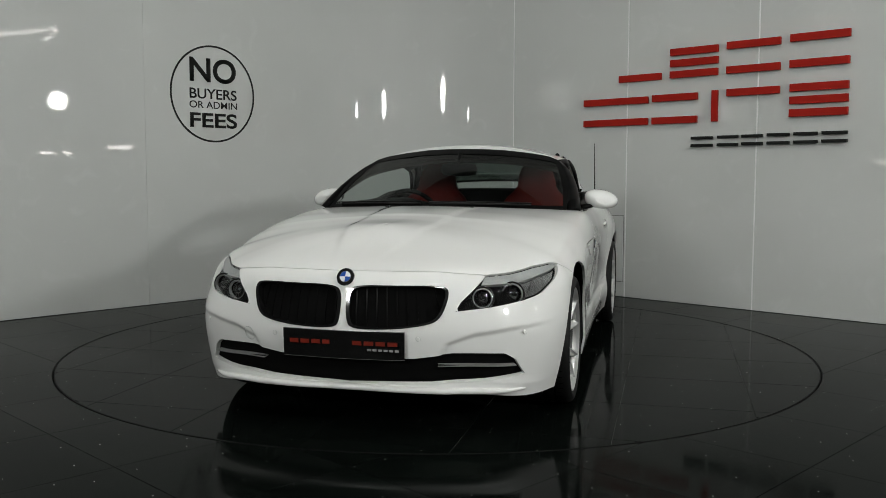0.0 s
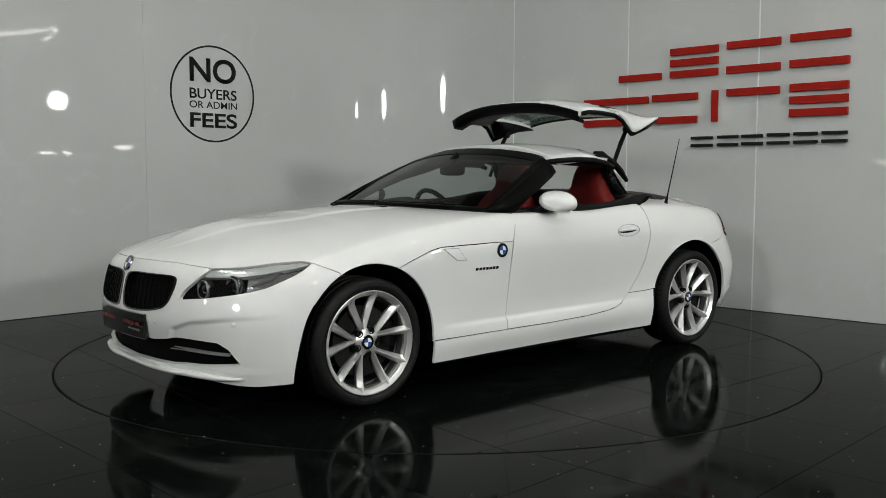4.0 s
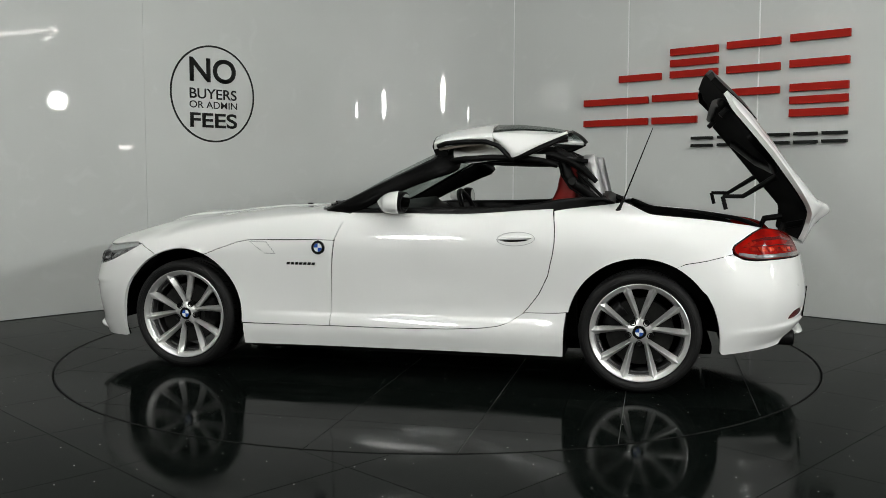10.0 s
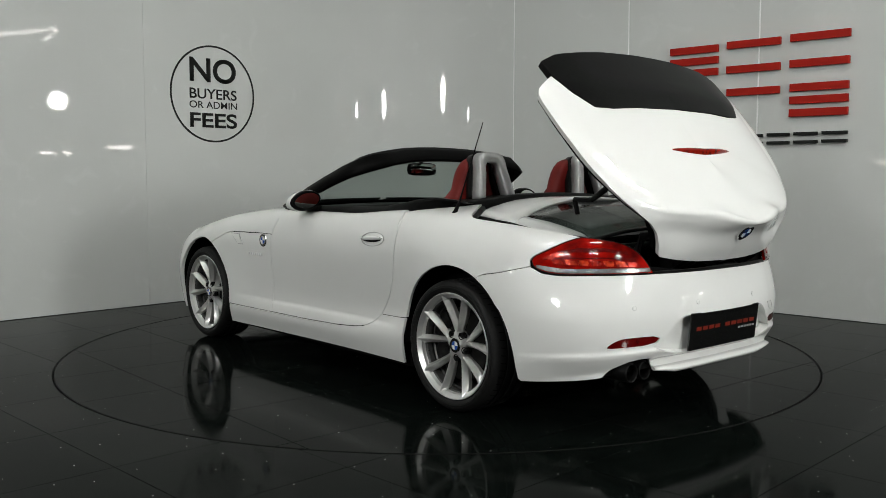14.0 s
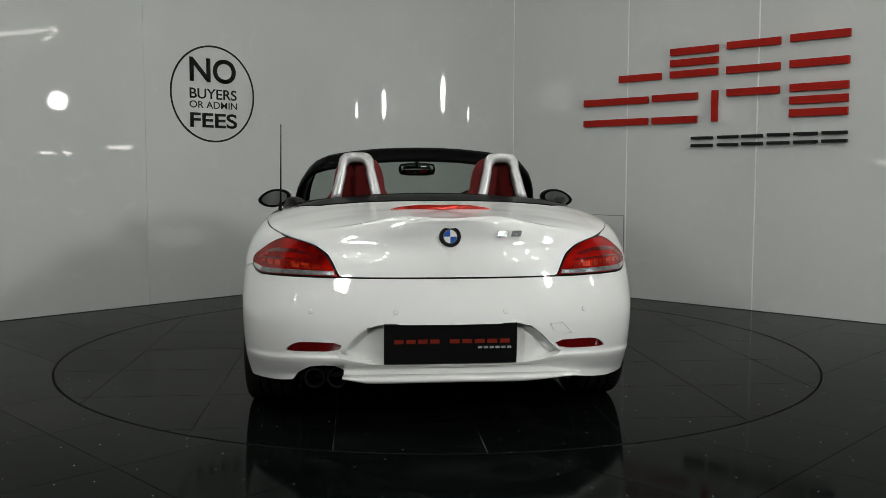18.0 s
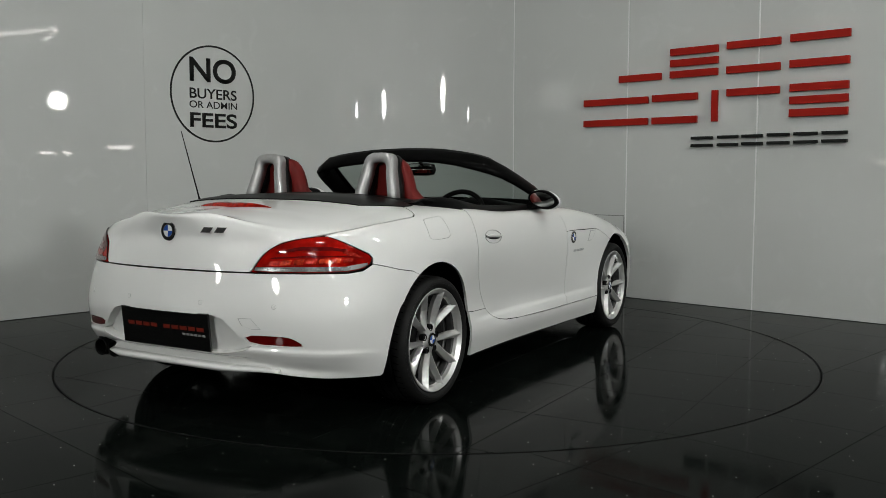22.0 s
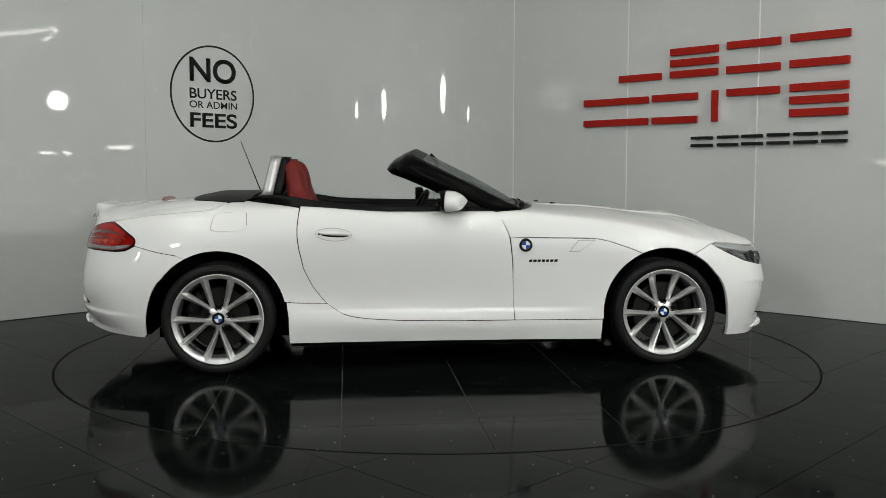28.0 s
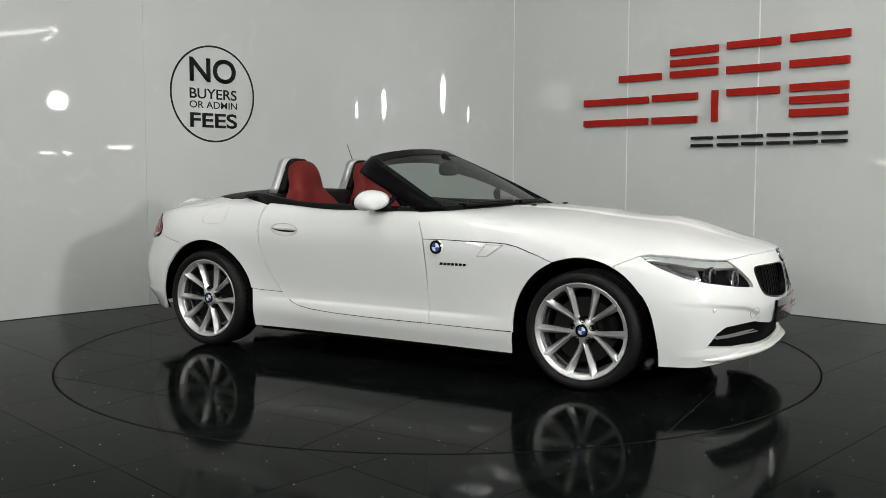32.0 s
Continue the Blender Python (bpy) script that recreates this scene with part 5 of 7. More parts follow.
# rear deck behind the seats
deck = []
for y in np.linspace(-0.66, 0.66, 15):
    k = 1 - 0.020 * (y / 0.66) ** 2 / 0.02 * 0.02
    z = 0.984 - 0.044 * (abs(y) / 0.66) ** 2
    deck.append([(-1.06, y, 0.86), (-1.06, y, z - 0.010), (-1.04, y, z), (-0.90, y, z - 0.006), (-0.872, y, z - 0.028), (-0.86, y, 0.60)])
part("rear_deck", loft(deck), BLACK, car, "black deck behind the seats")

# ---- windscreen ----
FR = [(.50, .722, .893), (.38, .712, .948), (.24, .692, 1.018), (.10, .662, 1.085), (-.03, .625, 1.145), (-.12, .582, 1.185), (-.165, .52, 1.208), (-.150, .40, 1.226), (-.118, .25, 1.243), (-.102, .12, 1.249), (-.098, 0, 1.251)]
RE = [(.27, .778, .872), (.17, .764, .925), (.06, .742, .978), (-.05, .712, 1.025), (-.15, .675, 1.065), (-.235, .625, 1.094), (-.268, .555, 1.114), (-.243, .40, 1.143), (-.205, .25, 1.160), (-.188, .12, 1.167), (-.184, 0, 1.169)]


SLIM = (0.70, 0.70, 0.71, 0.73, 0.77, 0.81, 0.84, 0.84, 0.84, 0.84, 0.84)
FR = [tuple(r[k] + (f[k] - r[k]) * w for k in range(3)) for f, r, w in zip(FR, RE, SLIM)]


def screen_frame():
    rings = []
    pairs = [(Vector(a), Vector(b)) for a, b in zip(FR, RE)]
    pairs = pairs + [(Vector((a.x, -a.y, a.z)), Vector((b.x, -b.y, b.z))) for a, b in pairs[:-1][::-1]]
    for i, (a, b) in enumerate(pairs):
        along = (pairs[min(i + 1, len(pairs) - 1)][0] - pairs[max(i - 1, 0)][0]).normalized()
        across = (b - a)
        n = along.cross(across).normalized()
        mid = Vector((0.1, 0, 1.0))
        if n.dot((a + b) / 2 - mid) < 0:
            n = -n
        bulge = 0.4 if abs(a.y) < 0.5 else 1.0
        rings.append([a - n * 0.028, a + n * 0.0, a + across * 0.25 + n * 0.016 * bulge, a + across * 0.7 + n * 0.014 * bulge, b, b - n * 0.02, a + across * 0.5 - n * 0.034])
    return loft(rings)


part("windscreen_frame", screen_frame(), FRAME_BLACK, car, "satin black windscreen frame")


def screen_glass():
    bm = bmesh.new()
    nu, nv = 24, 14
    grid = []
    for i in range(nu + 1):
        a = -1 + 2 * i / nu
        y_b = 0.715 * a
        foot = Vector((0.560 - 0.165 * a * a, y_b, 0.886 - 0.010 * a * a))
        # the upper edge follows pillar and header
        yt = 0.585 * abs(a)
        ys = [q[1] for q in FR[::-1]]
        xt = float(np.interp(yt, ys, [q[0] for q in FR[::-1]]))
        zt = float(np.interp(yt, ys, [q[2] for q in FR[::-1]]))
        head = Vector((xt, math.copysign(yt, a), zt))
        col = []
        for j in range(nv + 1):
            t = j / nv
            q = foot.lerp(head, t)
            q = q + Vector((0.6, 0, 0.8)) * (0.014 * math.sin(math.pi * t) * (1 - 0.5 * a * a)) + Vector((0, math.copysign(0.02, a) * math.sin(math.pi * t) * abs(a), 0))
            col.append(bm.verts.new(q))
        grid.append(col)
    for a, b in zip(grid, grid[1:]):
        for j in range(nv):
            bm.faces.new((a[j], b[j], b[j + 1], a[j + 1])).smooth = True
    bmesh.ops.recalc_face_normals(bm, faces=bm.faces)
    return bm


glass = part("windscreen", screen_glass(), GLASS, car, "clear curved windscreen glass")
glass.visible_shadow = False


def screen_border():
    """The black printed edge of the screen: a thin band that lies on the glass all round."""
    bm = screen_glass()
    bm.verts.ensure_lookup_table()
    nu, nv = 24, 14
    at = lambda i, j: bm.verts[i * (nv + 1) + j].co.copy()
    def lie(u, v):
        i, j = min(int(u), nu - 1), min(int(v), nv - 1)
        a, b = u - i, v - j
        return at(i, j) * (1 - a) * (1 - b) + at(i + 1, j) * a * (1 - b) + at(i, j + 1) * (1 - a) * b + at(i + 1, j + 1) * a * b
    path = [(0, v) for v in range(nv)] + [(u, nv) for u in range(nu)] + [(nu, v) for v in range(nv, 0, -1)] + [(u, 0) for u in range(nu, 0, -1)]
    out = bmesh.new()
    rows = []
    up = Vector((0.45, 0, 0.9)) * 0.003
    for u, v in path:
        iu, iv = min(max(u, 0.40), nu - 0.40), min(max(v, 0.9), nv - 1.5)
        a, b = lie(u, v), lie(iu, iv)
        if u in (0, nu):
            a = a + (a - b) * 1.3 * (1 - (v / nv) ** 3)
        rows.append([out.verts.new(a + up), out.verts.new(b + up), out.verts.new(b - up * 0.5), out.verts.new(a - up * 0.5)])
    for a, b in zip(rows, rows[1:] + rows[:1]):
        for k in range(4):
            out.faces.new((a[k], b[k], b[(k + 1) % 4], a[(k + 1) % 4]))
    bmesh.ops.recalc_face_normals(out, faces=out.faces)
    bm.free()
    return out


part("screen_border", screen_border(), FRAME_BLACK, glass, "black printed border of the glass")
cowl_poly = [(s, v) for s, v in COWL] + [(float(s_at_x(0.36)), 6.0), (float(s_at_x(0.30)), 4.25)]
part("cowl", cut_panel(cowl_poly, lift=-0.010), BLACK, car, "black scuttle panel below the windscreen")
for y0, y1 in ((-0.05, 0.52), (-0.60, -0.10)):
    arm = [(0.565 - 0.12 * (y / 0.7) ** 2 - 0.02, y, 0.912 - 0.012 * (y / 0.7) ** 2) for y in np.linspace(y0, y1, 8)]
    wiper = part("wiper", tube(arm, [0.016, 0.012, 0.010, 0.009, 0.009, 0.009, 0.008, 0.007], 6), BLACK, car, "black wiper arm and blade")
    part("blade", tube([(x - 0.030, y, z + 0.010) for x, y, z in arm], 0.006, 6), BLACK, wiper)
for y in (0.24, -0.24):
    part("washer_jet", box_bm(0.030, 0.020, 0.008, (0.72, y, 0.9035), 0.003), BLACK, car)
mirror_in = part("rear_view_mirror", loft([[(0.02 + 0.014 * math.cos(a) * w, y, 1.110 + 0.040 * math.sin(a) * w) for a in np.linspace(0, 2 * math.pi, 14, endpoint=False)] for y, w in ((-0.115, 0.2), (-0.105, 0.8), (-0.06, 1.0), (0.06, 1.0), (0.105, 0.8), (0.115, 0.2))]), BLACK, car, "black rear-view mirror on a short stalk")
part("mirror_glass", loft([[(0.004, y, 1.110 + 0.033 * w), (0.004, y, 1.110 - 0.033 * w), (0.0055, y, 1.110 - 0.033 * w), (0.0055, y, 1.110 + 0.033 * w)] for y, w in ((-0.10, 0.6), (-0.06, 1), (0.06, 1), (0.10, 0.6))]), MIRROR, mirror_in)
part("stalk", tube([(0.03, 0, 1.14), (0.02, 0, 1.17), (-0.02, 0, 1.205)], 0.014, 8), BLACK, mirror_in)

# ---- door mirrors ----
for side in (1, -1):
    rings = []
    for x, w, h, dz in ((0.088, 0.25, 0.22, -0.008), (0.080, 0.55, 0.52, -0.006), (0.062, 0.80, 0.78, -0.003), (0.035, 0.95, 0.94, 0.0), (0.0, 1.0, 1.0, 0.002), (-0.012, 1.0, 1.0, 0.003), (-0.014, 0.93, 0.92, 0.003)):
        ring = []
        for k in range(24):
            a = 2 * math.pi * k / 24
            c, s = math.cos(a), math.sin(a)
            yy = abs(c) ** 0.8 * math.copysign(1, c)
            zz = abs(s) ** 0.8 * math.copysign(1, s)
            point = 1 - 0.22 * max(0.0, yy) ** 2
            ring.append((x - 0.02 * yy, (0.872 + 0.098 * w * yy) * side, 0.930 + dz + 0.056 * h * zz * point - 0.012 * yy))
        rings.append(ring)
    dm = part("door_mirror", loft(rings), PAINT, car, "white door mirror shell")
    face = [(-0.0475 + 0.003 * math.cos(a), (0.872 + 0.088 * math.cos(a)) * side, 0.933 + 0.048 * math.sin(a) * (1 - 0.2 * max(0, math.cos(a)) ** 2) - 0.012 * math.cos(a)) for a in np.linspace(0, 2 * math.pi, 24, endpoint=False)]
    back = []
    for x, w, lean in ((-0.013, 0.97, 0.02), (-0.015, 1.010, 0.02), (-0.028, 1.0, 0.018), (-0.040, 0.965, 0.008), (-0.047, 0.93, 0.0)):
        back.append([(x - lean * math.cos(a), (0.872 + 0.098 * w * math.cos(a)) * side, 0.933 + 0.056 * w * math.sin(a) * (1 - 0.22 * max(0, math.cos(a)) ** 2) - 0.012 * math.cos(a)) for a in np.linspace(0, 2 * math.pi, 24, endpoint=False)])
    part("bezel", loft(back + [face]), FRAME_BLACK, dm, "black mirror back and bezel")
    mid = Vector((sum(q[0] for q in face), sum(q[1] for q in face), sum(q[2] for q in face))) / len(face)
    inset = [mid + (Vector(q) - mid) * 0.87 for q in face]
    part("mirror_glass", loft([[(q.x - 0.001, q.y, q.z) for q in inset], [(q.x - 0.0035, q.y, q.z) for q in inset]], smooth=False), MIRROR, dm, "mirror glass")
    part("stalk", loft([[(x, y * side, z) for x, y, z in r] for r in ([(0.13, 0.755, 0.868), (-0.01, 0.755, 0.868), (-0.01, 0.755, 0.905), (0.13, 0.755, 0.895)], [(0.07, 0.83, 0.885), (-0.02, 0.83, 0.885), (-0.02, 0.83, 0.912), (0.07, 0.83, 0.908)])]), BLACK, dm)

# ---- aerial ----
part("aerial", tube([(-1.120, 0.745, 0.892), (-1.126, 0.744, 0.905), (-1.150, 0.739, 0.955), (-1.285, 0.722, 1.31)], [0.016, 0.011, 0.0045, 0.0022], 8), BLACK, car, "thin black aerial mast")

# ---- front lamps, grilles, plate ----
for side in (1, -1):
    lamp = part("head_lamp", cut_panel(HEAD_LAMP, lift=-0.042, sides=(side,), rim=0, dv=0.08), SMOKE, car, "clear twin-ring head lamp with a pale brow")
    brow = [(0.632, 3.87), (0.772, 3.91), (0.945, 4.02), (1.071, 4.00), (1.112, 3.87), (1.055, 3.83), (0.93, 3.76), (0.78, 3.62), (0.60, 3.58)]
    part("brow", cut_panel(brow, lift=-0.006, sides=(side,), ds=0.01, dv=0.04, rim=0.02), LAMP_BROW, lamp, "pale silver brow over the lamp")
    for s, v, r in ((0.598, 3.15, 0.040), (0.752, 3.31, 0.043)):
        m = on_body(s, v, side, -0.030)
        ax = Vector((1, 0.12 * side, 0.02)).normalized()
        up_v = Vector((0, 0, 1))
        xv = up_v.cross(ax).normalized()
        yv = ax.cross(xv)
        mm = Matrix((xv, yv, ax)).transposed().to_4x4()
        mm.translation = m.translation
        ring = part("lamp_ring", lathe([(r * 0.86, 0.004), (r * 0.90, 0.016), (r, 0.018), (r * 1.06, 0.010), (r * 1.06, -0.02), (r * 0.8, -0.02)], 36, "Z"), LAMP_RING, lamp, "pale light ring", True)
        ring.matrix_local = mm
        bowl = part("reflector_bowl", lathe([(r * 0.84, -0.016), (r * 1.06, 0.006), (r * 1.22, 0.013), (r * 1.24, 0.008), (r * 1.06, -0.02)], 32, "Z"), LAMP_DARK, lamp, "dark chromed reflector bowl", True)
        bowl.matrix_local = mm
        ball = part("projector", lathe([(0.0, 0.014), (r * 0.30, 0.012), (r * 0.58, 0.005), (r * 0.74, -0.006), (r * 0.82, -0.018)], 28, "Z"), GLOSSBLACK, lamp, "dark projector lens", True)
        ball.matrix_local = mm
    for k in range(5):
        s0 = 0.84 + 0.012 * k
        strip("reflector_fin", [(s0 + 0.012 * j, 3.34 + 0.075 * k + 0.028 * j) for j in range(9)], -0.034, -0.012 - 0.001 * k, 0.010, LAMP_SILVER, lamp, side)
    part("reflector", cut_panel([(0.81, 3.12), (0.90, 3.24), (1.02, 3.52), (1.085, 3.80), (0.95, 3.74), (0.82, 3.64)], lift=-0.024, sides=(side,), rim=0, ds=0.012), LAMP_SILVER, lamp, "silver reflector with indicator")
    lens = part("lens", cut_panel(np.array(HEAD_LAMP).mean(0) + (np.array(HEAD_LAMP) - np.array(HEAD_LAMP).mean(0)) * 0.985, lift=0.0005, sides=(side,), rim=0, ds=0.012, dv=0.05), DARK_GLASS, lamp, "clear lamp cover")
    lens.visible_shadow = False
    # kidney grille
    kid = np.asarray(KIDNEY)
    grille = part("grille", cut_panel(kid, lift=-0.055, sides=(side,), rim=0), LINER, car, "black upright-barred kidney grille")
    inner_k = kid.mean(0) + (kid - kid.mean(0)) * (0.93, 0.93)
    part("grille_frame", cut_panel(kid, [inner_k], lift=0.003, sides=(side,), ds=0.006, dv=0.03, rim=0.04), GLOSSBLACK, grille, "gloss black grille surround")
    for k in range(9):
        s = 0.048 + 0.044 * k
        col = [v for v in np.linspace(2.0, 3.6, 60) if inside_poly(inner_k, np.array(s), np.array(v))]
        if len(col) > 4:
            strip("grille_bar", [(s, v) for v in np.linspace(col[0], col[-1], 8)], -0.054, -0.026, 0.006, FRAME_BLACK, grille, side)
    # outer air intakes: blades
    blade_s = np.linspace(0.40, 0.735, 12)
    strip("intake_blade", [(s, 1.08 + (s - 0.40) * 0.35) for s in blade_s], -0.035, -0.008, 0.0, BLACK, car, side)
    bl = []
    for s in blade_s:
        q, n = body(np.array(s), np.array(1.07 + (s - 0.40) * 0.40)), body_normal(np.array(s), np.array(1.1))
        bl.append([((q + n * l) * (1, side, 1) + np.array((0, 0, h))).tolist() for l, h in ((-0.04, -0.003), (-0.004, -0.0025), (-0.002, 0.0005), (-0.04, 0.002))])
    part("intake_blade", loft(bl, smooth=False), SATIN, car, "slim silver blade in the air intake")
part("intake_mesh", cut_panel(INTAKE, lift=-0.05, rim=0), LINER, car, "black lower air intake")
# number plate: plain bars in place of the trader's name; the front one is bowed to the bumper
PLATE_BEND = 0.24
plate_f = part("number_plate", loft([[(x - PLATE_BEND * y * y, y, z) for x, z in ((-0.006, -0.0575), (0.004, -0.0575), (0.006, -0.0555), (0.006, 0.0555), (0.004, 0.0575), (-0.006, 0.0575))] for y in np.linspace(-0.26, 0.26, 17)], smooth=False), GLOSSBLACK, car, "black show plate with red and pale bars")
plate_f.matrix_local = Matrix.Translation((2.081, 0, 0.388)) @ Matrix.Rotation(radians(3), 4, "Y")
plate_b = part("number_plate", box_bm(0.012, 0.53, 0.165, (0, 0, 0), 0.004), GLOSSBLACK, car, "black show plate with red and pale bars")
plate_b.matrix_local = Matrix.Translation((-2.085, 0, 0.408)) @ Matrix.Rotation(radians(-6), 4, "Y")
for ob, sgn, dz in ((plate_f, 1, 0.0), (plate_b, -1, 0.0)):
    fm = Matrix(((0, 0, sgn, 0.0062 * sgn), (sgn, 0, 0, 0), (0, 1, 0, 0.010 + dz), (0, 0, 0, 1)))
    bars(ob, fm @ Matrix.Translation((-0.135, 0, 0)), 0.19, 0.017, 4, PLATE_RED, 0.0008, 0.2)
    bars(ob, fm @ Matrix.Translation((0.115, 0, 0)), 0.25, 0.017, 5, PLATE_RED, 0.0008, 0.2)
    bars(ob, fm @ Matrix.Translation((0.175, -0.026, 0)), 0.14, 0.009, 6, PLATE_GREY, 0.0008)
for ob in plate_f.children:
    shift = ob.matrix_local.translation.y
    for q in ob.data.vertices:
        q.co.z -= PLATE_BEND * (q.co.x + shift) ** 2
# front lip
lip_pts = []
for s in np.linspace(0.80, 0.0, 26):
    q, n = body(np.array(s), np.array(0.12 + 0.75 * max(0, s - 0.45) ** 1.0)), body_normal(np.array(s), np.array(0.3))
    o = 0.016 * min(1.0, (0.80 - s) / 0.25) - 0.012 * max(0.0, 1 - (0.80 - s) / 0.12)
    lip_pts.append((q[0] + n[0] * o, q[1] + n[1] * o, q[2] - 0.004))
rings = []
full = lip_pts + [(x, -y, z) for x, y, z in lip_pts[:-1][::-1]]
for i, q in enumerate(full):
    a, b = Vector(full[max(i - 1, 0)]), Vector(full[min(i + 1, len(full) - 1)])
    d = (b - a).normalized()
    o = Vector((d.y, -d.x, 0)).normalized()
    if o.dot(Vector((q[0] - 1.2, q[1], 0))) < 0:
        o = -o
    q = Vector(q)
    th = 0.35 + 0.65 * min(1.0, (0.80 - abs(q.y) * 1.02) / 0.2) if abs(q.y) > 0.55 else 1.0
    th = max(0.1, th)
    rings.append([q + o * 0.012 * th + Vector((0, 0, 0.006 * th)), q + o * 0.018 * th, q + o * 0.014 * th + Vector((0, 0, -0.012 * th)), q - o * 0.03 * th + Vector((0, 0, -0.022 * th)), q - o * 0.06 * th + Vector((0, 0, -0.018 * th)), q - o * 0.04 * th + Vector((0, 0, 0.012 * th))])
part("front_lip", loft(rings), PAINT, car, "white front splitter lip")
# parking sensors
for y, z in ((0.712, 0.434), (0.31, 0.418)):
    for side in (1, -1):
        s, v = yz_front(y, z)
        ob = part("parking_sensor", lathe([(0.0, 0.0012), (0.0075, 0.0010), (0.0092, -0.001)], 20, "Z"), PAINT, car)
        ob.matrix_local = on_body(s, v, side, 0.0006)
        ring = part("sensor_ring", lathe([(0.0092, 0.0), (0.0102, 0.0), (0.0102, -0.002)], 20, "Z"), GROOVE, ob)
for y, z in ((0.565, 0.530), (0.225, 0.535)):
    for side in (1, -1):
        s, v = yz_back(y, z)
        ob = part("parking_sensor", lathe([(0.0, 0.0012), (0.0075, 0.0010), (0.0092, -0.001)], 20, "Z"), PAINT, car)
        ob.matrix_local = on_body(s, v, side, 0.0006)
        ring = part("sensor_ring", lathe([(0.0092, 0.0), (0.0102, 0.0), (0.0102, -0.002)], 20, "Z"), GROOVE, ob)
tow = [(0.461 + 0.030 * math.cos(a), 1.80 + 0.21 * math.sin(a)) for a in np.linspace(0, 2 * math.pi, 28, endpoint=False)]
tow_in = [(0.461 + 0.0282 * math.cos(a), 1.80 + 0.197 * math.sin(a)) for a in np.linspace(0, 2 * math.pi, 28, endpoint=False)]
part("tow_cover", cut_panel(tow, [tow_in], lift=0.0020, sides=(-1,), ds=0.003, dv=0.02, rim=0.002, shape=scallop), GROOVE, car, "round tow-eye cover outline")
tow = np.array([(4.966, 2.06), (4.905, 2.06), (4.862, 1.775), (4.900, 1.765), (4.948, 1.86)])
part("tow_cover", cut_panel(tow, [tow.mean(0) + (tow - tow.mean(0)) * 0.93], lift=0.0020, sides=(-1,), ds=0.003, dv=0.02, rim=0.002), GROOVE, car, "tow-eye cover outline")
roundel(car, on_body(0.0, 3.79, 1, 0.001), 0.0375)
# side badges, gills and model lettering as plain bars
for side in (1, -1):
    s, v = xz(0.430, 0.690)
    roundel(car, on_body(s, v, side, 0.001), 0.037)
    s, v = xz(0.530, 0.603)
    bars(car, on_body(s, v, side, 0.0008), 0.165, 0.014, 7, CHROME, 0.002, 0.22, slant=0.25)
    GILL = np.array([xz(0.828, 0.716), xz(0.735, 0.652), xz(0.672, 0.651), xz(0.725, 0.716)])
    g_in = GILL.mean(0) + (GILL - GILL.mean(0)) * 0.86
    gill = part("side_gill", cut_panel(GILL, [g_in], lift=0.0034, sides=(side,), ds=0.005, dv=0.02, rim=0.005), GROOVE, car, "pale side gill with a repeater lamp")
    part("repeater_lens", cut_panel(g_in, lift=0.0042, sides=(side,), ds=0.006, dv=0.02, rim=0.006), PAINT, gill, "pale repeater lamp lens")
    # door handle in an oval dish
    ex, ez = -0.622, 0.752
    ring_o, ring_i = [], []
    for k in range(28):
        a = 2 * math.pi * k / 28
        c, d = math.cos(a), math.sin(a)
        ring_o.append(xz(ex + 0.098 * c, ez + 0.036 * d - 0.004 * c))
        ring_i.append(xz(ex + 0.0945 * c, ez + 0.0325 * d - 0.004 * c))
    handle = part("door_handle", cut_panel(ring_o, [ring_i], lift=0.0036, sides=(side,), ds=0.003, dv=0.012, rim=0.003), GROOVE, doors[0 if side > 0 else 1], "white flush door handle")
    gr = []
    for k in np.linspace(-1, 1, 15):
        x = ex + 0.005 + 0.085 * k
        s, v = xz(x, ez + 0.002 - 0.004 * k)
        q, n = body(np.array(s), np.array(v)), body_normal(np.array(s), np.array(v))
        h = 0.013 * (1 - abs(k) ** 3) + 0.001
        gr.append([((q + n * l) * (1, side, 1) + np.array((0, 0, z))).tolist() for l, z in ((0.0, h), (0.010, h * 0.9), (0.016, 0.0), (0.010, -h * 0.55), (0.0, -h * 0.55))])
    part("grip", loft(gr), PAINT, handle)
    # black strip proud of the door, standing for the shade under the grip
    dk = []
    for k in np.linspace(-1, 1, 11):
        x = ex + 0.005 + 0.075 * k
        s, v = xz(x, ez - 0.006 - 0.004 * k)
        q, n = body(np.array(s), np.array(v)), body_normal(np.array(s), np.array(v))
        h = 0.0085 * (1 - abs(k) ** 2.5)
        dk.append([((q + n * l) * (1, side, 1) + np.array((0, 0, z))).tolist() for l, z in ((0.001, 0.001), (0.003, 0.001), (0.003, -h), (0.001, -h))])
    part("recess", loft(dk), BLACK, handle, "dark strip for the shade under the grip")
s, v = xz(-0.700, 0.757)
lock = part("door_lock", lathe([(0.0, 0.003), (0.006, 0.003), (0.007, 0.0)], 16, "Z"), BLACK, doors[1])
lock.matrix_local = on_body(s, v, -1, 0.0)

